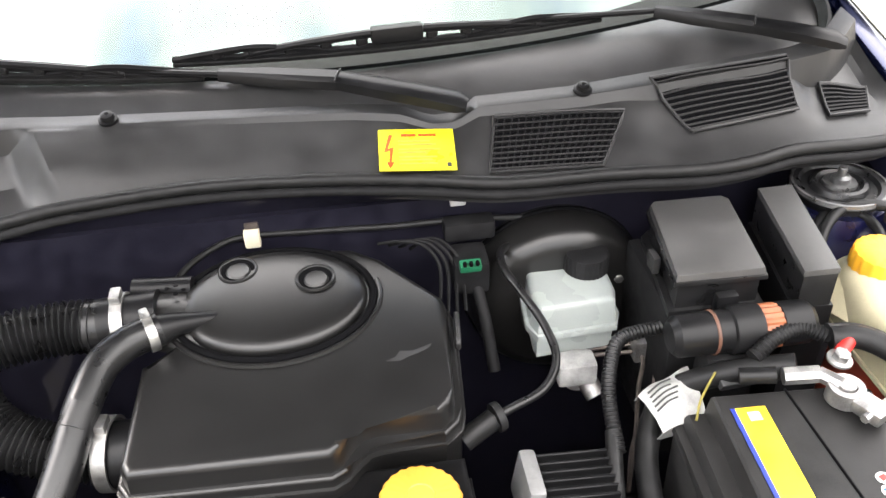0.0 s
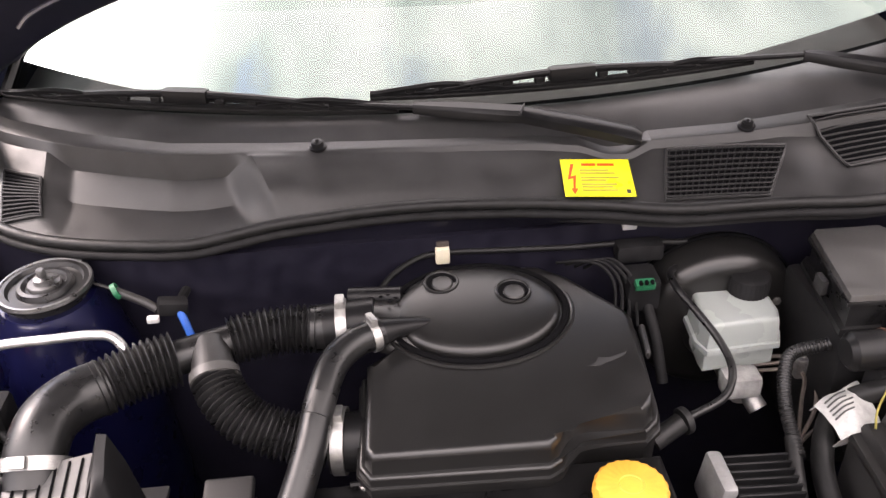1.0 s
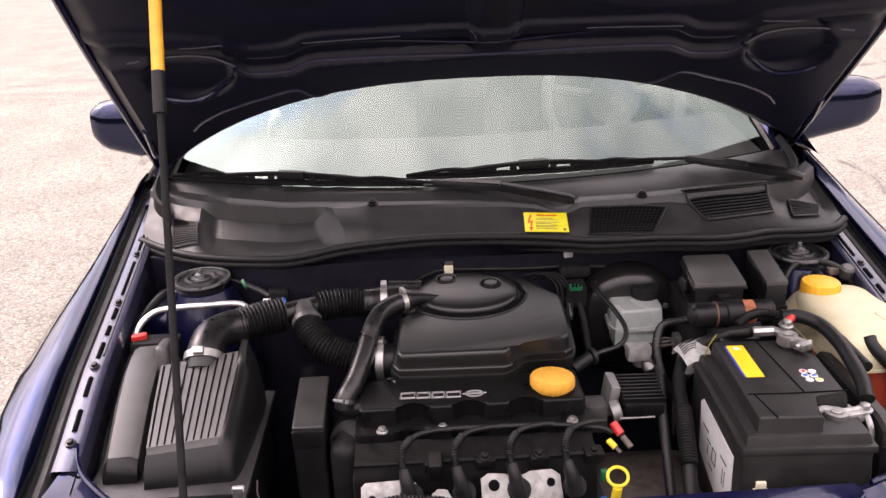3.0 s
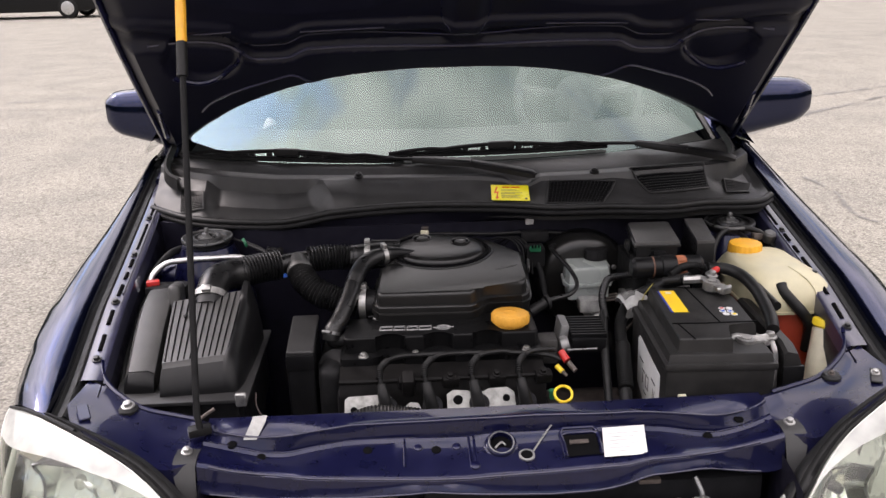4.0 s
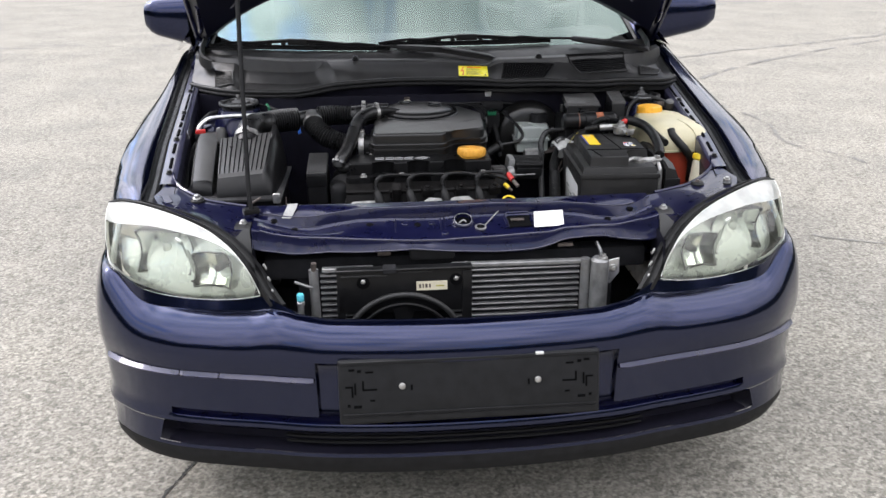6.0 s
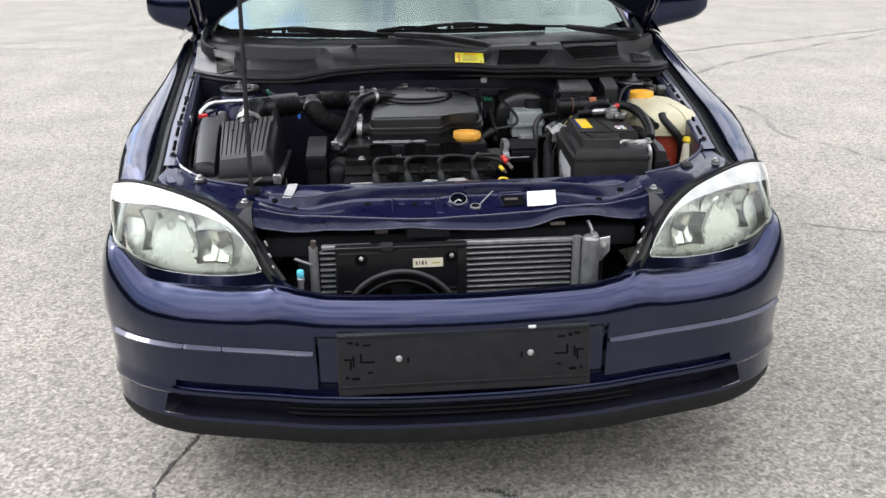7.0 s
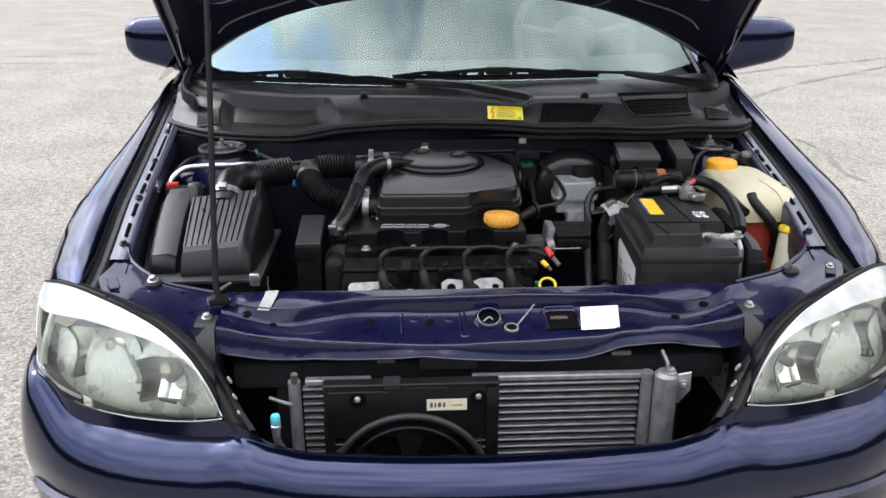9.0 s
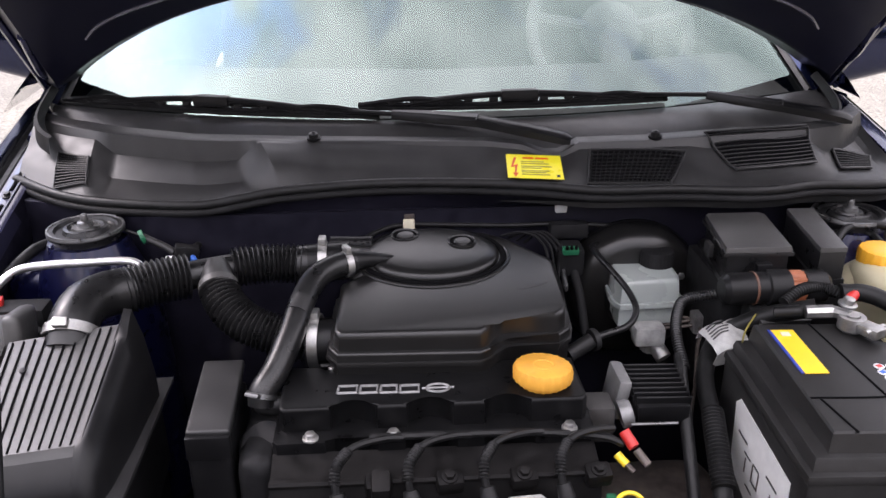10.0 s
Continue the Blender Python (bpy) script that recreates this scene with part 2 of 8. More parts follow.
SCREEN = glass("windscreen_glass", (0.62, 0.67, 0.67), 1.8, gloss=(0.79, 1.0, 0.92))
SIDEGLASS = glass("side_glass", (0.22, 0.27, 0.26), 1.55)
LENS = glass("lens_plastic", (0.92, 0.94, 0.88), 1.5, 0.05, (0.70, 0.71, 0.62))


def asphalt():
    m = bpy.data.materials.new("bleached_asphalt")
    m.use_nodes = True
    n, l = m.node_tree.nodes, m.node_tree.links
    b = n["Principled BSDF"]
    b.inputs["Roughness"].default_value = 0.85
    b.inputs["Specular IOR Level"].default_value = 0.3
    tc = n.new("ShaderNodeTexCoord")
    def tex(kind, scale, detail=4):
        t = n.new(kind)
        t.inputs["Scale"].default_value = scale
        if kind == "ShaderNodeTexNoise":
            t.inputs["Detail"].default_value = detail
        l.new(tc.outputs["Object"], t.inputs["Vector"])
        return t
    grain = tex("ShaderNodeTexNoise", 95, 5)
    stones = tex("ShaderNodeTexVoronoi", 92)
    specks = tex("ShaderNodeTexVoronoi", 48)
    patch = tex("ShaderNodeTexNoise", 1.7, 7)
    wide = tex("ShaderNodeTexNoise", 0.12, 4)
    r1 = n.new("ShaderNodeValToRGB")
    r1.color_ramp.elements[0].position, r1.color_ramp.elements[1].position = 0.33, 0.66
    r1.color_ramp.elements[0].color, r1.color_ramp.elements[1].color = (0.183, 0.1765, 0.163, 1), (0.358, 0.345, 0.318, 1)
    l.new(grain.outputs["Fac"], r1.inputs["Fac"])
    r2 = n.new("ShaderNodeValToRGB")
    r2.color_ramp.elements[0].position, r2.color_ramp.elements[1].position = 0.35, 0.7
    r2.color_ramp.elements[0].color, r2.color_ramp.elements[1].color = (0.84, 0.835, 0.82, 1), (1.06, 1.043, 1.005, 1)
    l.new(patch.outputs["Fac"], r2.inputs["Fac"])
    m1 = n.new("ShaderNodeMixRGB")
    m1.blend_type = "MULTIPLY"
    m1.inputs[0].default_value = 1
    l.new(r1.outputs[0], m1.inputs[1])
    l.new(r2.outputs[0], m1.inputs[2])
    split, r4 = n.new("ShaderNodeSeparateColor"), n.new("ShaderNodeValToRGB")
    r4.color_ramp.elements[0].position, r4.color_ramp.elements[1].position = 0.05, 0.95
    r4.color_ramp.elements[0].color, r4.color_ramp.elements[1].color = (0.5, 0.495, 0.48, 1), (1.35, 1.34, 1.31, 1)
    l.new(stones.outputs["Color"], split.inputs[0])
    l.new(split.outputs[0], r4.inputs["Fac"])
    m2 = n.new("ShaderNodeMixRGB")
    m2.blend_type = "MULTIPLY"
    m2.inputs[0].default_value = 0.6
    l.new(m1.outputs[0], m2.inputs[1])
    l.new(r4.outputs[0], m2.inputs[2])
    # sparse dark stones
    cut, r5, m4 = n.new("ShaderNodeSeparateColor"), n.new("ShaderNodeValToRGB"), n.new("ShaderNodeMixRGB")
    r5.color_ramp.elements[0].position, r5.color_ramp.elements[1].position = 0.80, 0.92
    r5.color_ramp.elements[0].color, r5.color_ramp.elements[1].color = (1, 1, 1, 1), (0.36, 0.35, 0.335, 1)
    l.new(specks.outputs["Color"], cut.inputs[0])
    l.new(cut.outputs[1], r5.inputs["Fac"])
    m4.blend_type = "MULTIPLY"
    m4.inputs[0].default_value = 0.38
    l.new(m2.outputs[0], m4.inputs[1])
    l.new(r5.outputs[0], m4.inputs[2])
    sat = n.new("ShaderNodeHueSaturation")
    sat.inputs["Saturation"].default_value = 1.0
    l.new(m4.outputs[0], sat.inputs["Color"])
    m3 = n.new("ShaderNodeMixRGB")
    m3.blend_type = "MULTIPLY"
    m3.inputs[0].default_value = 0.35
    r3 = n.new("ShaderNodeValToRGB")
    r3.color_ramp.elements[0].color, r3.color_ramp.elements[1].color = (0.64, 0.615, 0.56, 1), (1.17, 1.125, 1.03, 1)
    l.new(wide.outputs["Fac"], r3.inputs["Fac"])
    l.new(sat.outputs[0], m3.inputs[1])
    l.new(r3.outputs[0], m3.inputs[2])
    l.new(m3.outputs[0], b.inputs["Base Color"])
    bp = n.new("ShaderNodeBump")
    bp.inputs["Strength"].default_value, bp.inputs["Distance"].default_value = 0.55, 0.005
    l.new(grain.outputs["Fac"], bp.inputs["Height"])
    l.new(bp.outputs["Normal"], b.inputs["Normal"])
    return m


ASPHALT = asphalt()
CRACK = mat("asphalt_crack", (0.05, 0.048, 0.045), 0.9, 0, 40, 0.4, 0.5)
SKID = mat("tyre_mark", (0.178, 0.171, 0.158), 0.85, 0, 12, 0.3, 0.5)


# ---- building tools ----
def thing(name, at, label, category, group="", kind=""):
    e = new(name)
    e.location = at
    e.empty_display_size = 0.05
    return tagged(e, label, category, group, kind)


def part(name, bm, material, parent, label="", angle=38):
    """One mesh object, built in world coordinates, under a thing or a part."""
    me = bpy.data.meshes.new(name)
    bmesh.ops.recalc_face_normals(bm, faces=bm.faces[:])
    bm.to_mesh(me)
    bm.free()
    me.polygons.foreach_set("use_smooth", [True] * len(me.polygons))
    me.set_sharp_from_angle(angle=radians(angle))
    me.materials.append(material)
    ob = new(name, me)
    if parent:
        ob.parent = parent
        ob.matrix_parent_inverse = Matrix.Translation(-parent.location)
    if label:
        ob["label"] = label
    return ob


def single(name, bm, material, label, category, group="", kind="", angle=38):
    return tagged(part(name, bm, material, None, "", angle), label, category, group, kind)


def box(c, s, bev=0.004, seg=2, rot=(0, 0, 0), bm=None, top=(1, 1), shear=(0, 0)):
    """A bevelled block round c, of size s; top: scale of its upper face; shear: shift of it."""
    own = bmesh.new()
    bmesh.ops.create_cube(own, size=1)
    for v in own.verts:
        v.co = Vector((v.co.x * s[0], v.co.y * s[1], v.co.z * s[2]))
        if v.co.z > 0:
            v.co.x, v.co.y = v.co.x * top[0] + shear[0], v.co.y * top[1] + shear[1]
    if bev:
        bmesh.ops.bevel(own, geom=own.edges[:], offset=bev, segments=seg, affect="EDGES", profile=0.6)
    own.transform(pose(*c, *rot))
    return merge(own, bm)


def merge(own, bm):
    if bm is None:
        return own
    tmp = bpy.data.meshes.new("tmp")
    own.to_mesh(tmp)
    own.free()
    bm.from_mesh(tmp)
    bpy.data.meshes.remove(tmp)
    return bm


def prism(poly, z0, z1, bev=0.004, seg=2, bm=None, inset=0.0, m=None):
    """A plate with the outline poly (x, y), from z0 to z1, its upper rim rounded and drawn in."""
    own = bmesh.new()
    n = len(poly)
    cx, cy = sum(p[0] for p in poly) / n, sum(p[1] for p in poly) / n
    lo = [own.verts.new((x, y, z0)) for x, y in poly]
    hi = []
    for x, y in poly:
        d = max(1e-6, math.hypot(x - cx, y - cy))
        k = 1 - inset / d
        hi.append(own.verts.new((cx + (x - cx) * k, cy + (y - cy) * k, z1)))
    own.faces.new(lo[::-1])
    top = own.faces.new(hi)
    for i in range(n):
        j = (i + 1) % n
        own.faces.new((lo[i], lo[j], hi[j], hi[i]))
    if bev:
        bmesh.ops.bevel(own, geom=[e for e in top.edges], offset=bev, segments=seg, affect="EDGES", profile=0.6)
    if m:
        own.transform(m)
    return merge(own, bm)


def spline(pts, n=8):
    """Catmull-Rom points through pts."""
    P = [Vector(p) for p in pts]
    P = [P[0] * 2 - P[1]] + P + [P[-1] * 2 - P[-2]]
    out = []
    for i in range(1, len(P) - 2):
        a, b, c, d = P[i - 1:i + 3]
        for k in range(n):
            t = k / n
            out.append(0.5 * ((2 * b) + (c - a) * t + (2 * a - 5 * b + 4 * c - d) * t * t + (3 * b - a - 3 * c + d) * t ** 3))
    return out + [P[-2]]


def tube(pts, r, seg=10, n=8, bm=None, radius=None, smooth=True):
    """A round hose along pts; radius(k) with k from 0 to 1 may vary it."""
    own = bmesh.new()
    P = spline(pts, n) if smooth and len(pts) > 2 else [Vector(p) for p in pts]
    if len(P) == 2 and radius:
        P = [P[0].lerp(P[1], k / (n * 4)) for k in range(n * 4 + 1)]
    up = Vector((0.13, 0.27, 1)).normalized()
    prev = None
    for i, p in enumerate(P):
        d = (P[min(i + 1, len(P) - 1)] - P[max(i - 1, 0)]).normalized()
        side = d.cross(up)
        if side.length < 0.05:
            side = d.cross(Vector((1, 0.2, 0)))
        side.normalize()
        up = side.cross(d).normalized()
        rr = radius(i / (len(P) - 1)) if radius else r
        ring = [own.verts.new(p + (side * math.cos(a) + up * math.sin(a)) * rr) for a in (2 * math.pi * k / seg for k in range(seg))]
        if prev:
            for k in range(seg):
                own.faces.new((prev[k], prev[(k + 1) % seg], ring[(k + 1) % seg], ring[k]))
        else:
            own.faces.new(ring[::-1])
        prev = ring
    own.faces.new(prev)
    return merge(own, bm)


def bellows(pts, r, pitch=0.007, depth=0.004, seg=20, bm=None):
    """A corrugated hose."""
    P = spline(pts, 24)
    length = sum((P[i + 1] - P[i]).length for i in range(len(P) - 1))
    rings = max(4, round(length / pitch))
    step, out, acc, target = length / (rings * 8), [P[0]], 0.0, 0.0
    for i in range(len(P) - 1):
        seglen = (P[i + 1] - P[i]).length
        while target + step <= acc + seglen:
            target += step
            out.append(P[i].lerp(P[i + 1], (target - acc) / seglen))
        acc += seglen
    w = [0.5 - 0.5 * math.cos(2 * math.pi * k / 8) ** 1 for k in range(8)]
    count = [0]
    def rad(k):
        i = count[0]
        count[0] += 1
        return r - depth * w[i % 8]
    return tube(out, r, seg, 1, bm, rad, smooth=False)


def lathe(profile, m, seg=28, bm=None, wave=0, waves=0):
    """A turned shape: profile of (radius, height) about the z axis of the pose m."""
    own = bmesh.new()
    prev = None
    for r, z in profile:
        if r < 1e-5:
            ring = [own.verts.new((0, 0, z))]
        else:
            ring = [own.verts.new(((r + (wave * math.cos(waves * a) if wave else 0)) * math.cos(a), (r + (wave * math.cos(waves * a) if wave else 0)) * math.sin(a), z)) for a in (2 * math.pi * k / seg for k in range(seg))]
        if prev:
            if len(prev) == 1 and len(ring) == 1:
                pass
            elif len(prev) == 1:
                for k in range(seg):
                    own.faces.new((prev[0], ring[k], ring[(k + 1) % seg]))
            elif len(ring) == 1:
                for k in range(seg):
                    own.faces.new((prev[k], prev[(k + 1) % seg], ring[0]))
            else:
                for k in range(seg):
                    own.faces.new((prev[k], prev[(k + 1) % seg], ring[(k + 1) % seg], ring[k]))
        prev = ring
    own.transform(m)
    return merge(own, bm)


def sheet(rows, thick=0.0, bm=None, skip=None, out=None):
    """A surface through rows of points; thick: given depth by a second skin, along out or the normals."""
    own = bmesh.new()
    V = [[own.verts.new(p) for p in row] for row in rows]
    for i in range(len(V) - 1):
        for j in range(len(V[i]) - 1):
            if skip and skip(i, j):
                continue
            a = [V[i][j], V[i][j + 1], V[i + 1][j + 1], V[i + 1][j]]
            try:
                own.faces.new(a)
            except ValueError:
                pass
    loose = [v for v in own.verts if not v.link_faces]
    bmesh.ops.delete(own, geom=loose, context="VERTS")
    if thick:
        bmesh.ops.recalc_face_normals(own, faces=own.faces[:])
        bmesh.ops.solidify(own, geom=own.faces[:], thickness=thick)
    return merge(own, bm)


def flat(bm):
    """Splits every face off, so that it shades as a flat facet."""
    bmesh.ops.split_edges(bm, edges=bm.edges[:])
    return bm


def lerp_table(table, x):
    """Linear reading of a table of (x, y...) rows."""
    if x <= table[0][0]:
        return table[0][1:]
    for a, b in zip(table, table[1:]):
        if x <= b[0]:
            k = (x - a[0]) / (b[0] - a[0])
            return tuple(p + (q - p) * k for p, q in zip(a[1:], b[1:]))
    return table[-1][1:]


def disc(c, r, h, axis=(0, 0, 1), seg=20, bm=None, bev=0.2):
    """A short round plug with a rounded rim, its base at c, standing along axis."""
    m = Matrix.Translation(c) @ Vector(axis).to_track_quat("Z", "Y").to_matrix().to_4x4()
    b = min(r, h) * bev
    return lathe([(0, 0), (r, 0), (r, h - b), (r - b * 0.4, h - b * 0.3), (r - b, h), (0, h)], m, seg, bm)


def bolt(c, axis=(0, 0, 1), r=0.006, bm=None):
    own = disc(c, r * 1.5, r * 0.4, axis, 16)
    disc(Vector(c) + Vector(axis).normalized() * r * 0.4, r, r * 0.9, axis, 6, own, 0.1)
    return merge(own, bm)


def clamp_band(c, axis, r, w=0.012):
    """A hose clamp: a band round the hose with a screw housing."""
    m = Matrix.Translation(c) @ Vector(axis).to_track_quat("Z", "Y").to_matrix().to_4x4()
    bm = lathe([(r - 0.001, -w / 2), (r + 0.0015, -w / 2), (r + 0.0015, w / 2), (r - 0.001, w / 2), (r - 0.001, -w / 2)], m, 28)
    own = box((0, r + 0.005, 0), (0.018, 0.009, w * 0.9), 0.002)
    own.transform(m)
    return merge(own, bm)


# ---- the lot ----
bm = bmesh.new()
bmesh.ops.create_grid(bm, x_segments=8, y_segments=8, size=400)
single("ground", bm, ASPHALT, "sun-bleached grey asphalt with coarse aggregate and cracks", "ground", kind="structure")


def crack(pts, w, z=0.0025, name="crack", material=CRACK, label="dark ragged crack in the grey asphalt"):
    """A ragged dark strip lying in the asphalt."""
    P = spline([(x, y, 0) for x, y in pts], 10)
    rnd = random.Random(round(pts[0][0] * 1000))
    rows = []
    for i, p in enumerate(P):
        d = (P[min(i + 1, len(P) - 1)] - P[max(i - 1, 0)]).normalized()
        s = Vector((-d.y, d.x, 0))
        o, k = s * rnd.uniform(-w, w) * 0.8, w * rnd.uniform(0.25, 1.0) * (0.3 if i in (0, len(P) - 1) else 1)
        rows.append([p + o - s * k + Vector((0, 0, z)), p + o + s * k + Vector((0, 0, z))])
    return single(name, sheet(rows), material, label, "crack", kind="structure")


crack([(-0.66, 0.42), (-0.675, 0.36), (-0.70, 0.29), (-0.735, 0.17), (-0.735, 0.10), (-0.76, 0.0), (-0.745, -0.15)], 0.006)
crack([(-4.6, 8.3), (-3.8, 8.2), (-3.0, 8.0), (-2.2, 8.1)], 0.02, material=SKID, name="crack", label="faint ragged crack in the grey asphalt")
crack([(0.045, 0.075), (0.07, 0.068), (0.10, 0.05), (0.13, 0.04)], 0.008, label="small dark stain on the grey asphalt")
rnd = random.Random(7)
for line, w in (([(2.6, 6.7), (3.29, 7.19), (3.91, 7.5), (4.46, 7.7), (5.19, 8.09), (7.4, 9.0)], 0.06), ([(2.3, 5.2), (2.77, 5.81), (3.56, 6.55), (4.2, 7.0), (4.77, 7.41), (5.8, 8.0)], 0.045),
                ([(2.40, 4.9), (2.47, 4.44), (2.5, 3.94), (2.39, 3.45), (2.56, 3.14), (2.67, 2.74), (3.1, 2.2)], 0.022), ([(1.2, 2.1), (1.5, 2.0), (1.8, 1.75), (2.2, 1.6)], 0.012),
                ([(-9, 9.8), (-4.52, 8.88), (-3.79, 9.02), (-2.87, 8.77), (-2.2, 8.8)], 0.06), ([(4.5, 12.5), (8, 13.4), (12, 13.2)], 0.12)):
    P = spline([(x, y, 0) for x, y in line], 8)
    i = 0
    while i < len(P) - 3:
        n = rnd.randint(3, 6)
        o = rnd.uniform(-0.8, 0.8) * w
        crack([(p.x + o * 0.5, p.y + o) for p in P[i:i + n]], w * rnd.uniform(0.3, 1.0), 0.003, "tyre_mark", SKID, "faint broken tyre scuff on the asphalt")
        i += n + rnd.randint(-1, 2)


# ---- dark ring added beyond the view, as woods, to darken low reflections ----
rnd = random.Random(11)
rows = []
for i in range(181):
    a = 2 * math.pi * i / 180
    r, h = 62 + 3 * math.sin(3 * a), 13 + (rnd.uniform(-2, 2) if i not in (0, 180) else 0)
    rows.append([(r * math.sin(a), r * math.cos(a), z) for z in (-0.1, h * 0.6, h)])
single("backdrop", sheet(rows), HORIZON, "unseen dark ring added round the lot, standing for woods", "backdrop", kind="structure")


# ---- a dark vehicle parked far behind ----
far = thing("parked_car", (-11.5, 27.3, 0), "dark car parked far off on the asphalt", "car")
bm = bmesh.new()
for y0, y1 in ((26.5, 28.2),):
    rows = []
    for x, zb, zt, w in ((-14.2, 0.35, 0.72, 0.7), (-14.0, 0.25, 0.85, 0.82), (-13.2, 0.2, 0.92, 0.86), (-11.4, 0.2, 0.95, 0.86), (-9.8, 0.22, 0.95, 0.85), (-9.4, 0.26, 0.9, 0.8), (-9.2, 0.4, 0.75, 0.7)):
        rows.append([(x, 27.35 - w, zb), (x, 27.35 - w - 0.04, (zb + zt) / 2), (x, 27.35 - w + 0.03, zt), (x, 27.35 + w - 0.03, zt), (x, 27.35 + w, zb), (x, 27.35 - w, zb)])
    sheet(rows, 0, bm)
part("body", bm, BLACK, far)
rows = [[(x, 27.35 - w, z) for z, w in ((0.93, 0.8), (1.42 if 0 < i < 3 else 0.94, 0.62))] + [(x, 27.35 + w, z) for z, w in ((1.42 if 0 < i < 3 else 0.94, 0.62), (0.93, 0.8))] for i, x in enumerate((-13.2, -12.3, -10.6, -9.6))]
part("cabin", sheet(rows), SIDEGLASS, far, "dark glass cabin")
for x in (-13.3, -10.2):
    for y in (26.55, 28.1):
        w = part("wheel", lathe([(0, -0.09), (0.25, -0.1), (0.3, -0.08), (0.31, 0), (0.3, 0.08), (0.25, 0.1), (0, 0.09)], pose(x, y, 0.31, 90, 0, 0), 24), RUBBER, far)
        part("rim", lathe([(0, -0.102), (0.17, -0.108), (0.2, -0.1), (0.2, 0.1), (0.17, 0.108), (0, 0.102)], pose(x, y, 0.31, 90, 0, 0), 18), ALU, w)


# ---- the car: body ----
car = thing("car", (0, 2.0, 0), "dark indigo blue hatchback with its bonnet propped open, on asphalt", "car")

# plan of the bumper's face at mid height, from the middle outwards: x, y
PLAN = [(0.0, -0.012), (0.15, -0.008), (0.31, 0.008), (0.43, 0.034), (0.52, 0.053), (0.62, 0.080), (0.70, 0.118), (0.755, 0.162), (0.789, 0.205), (0.809, 0.275), (0.819, 0.36), (0.825, 0.45), (0.828, 0.54)]
PLAN = [tuple(p[:2]) for p in spline([(x, y, 0) for x, y in PLAN], 8)]
PLAN = sorted(PLAN + [(0.3135, lerp_table(PLAN, 0.3135)[0])])
# upper rim: x, height, how far it lies behind the face
BUMP_TOP = [(0.0, 0.537, 0.050), (0.30, 0.540, 0.050), (0.36, 0.549, 0.052), (0.40, 0.566, 0.058), (0.425, 0.577, 0.064), (0.52, 0.565, 0.065), (0.60, 0.565, 0.064), (0.66, 0.570, 0.056), (0.71, 0.580, 0.046), (0.745, 0.593, 0.043), (0.77, 0.605, 0.040), (0.80, 0.614, 0.028), (0.83, 0.618, 0.018)]
# height, outward shift of the face
PROFILE = [(0.195, -0.035), (0.197, -0.012), (0.205, 0.006), (0.225, 0.013), (0.236, 0.0125), (0.246, 0.012), (0.254, 0.0105), (0.30, 0.003), (0.306, 0.006), (0.314, 0.005), (0.320, 0.002), (0.336, 0.0), (0.345, 0.0), (0.40, 0.002), (0.425, 0.003), (0.448, 0.006), (0.468, 0.008)]


def plan_full():
    return [(-x, y) for x, y in PLAN[:0:-1]] + PLAN


def plan_normals(P):
    N = []
    for i in range(len(P)):
        a, b = P[max(i - 1, 0)], P[min(i + 1, len(P) - 1)]
        d = Vector((b[0] - a[0], b[1] - a[1])).normalized()
        N.append(Vector((d.y, -d.x)))
    return N


def face_at(x, z, off=0.0):
    """A point of the bumper's face at x, z."""
    P = plan_full()
    N = plan_normals(P)
    s = lerp_table(PROFILE, z)[0] + off
    T = [(p[0] + n.x * s, p[1] + n.y * s) for p, n in zip(P, N)]
    return Vector((x, lerp_table(T, x)[0], z))


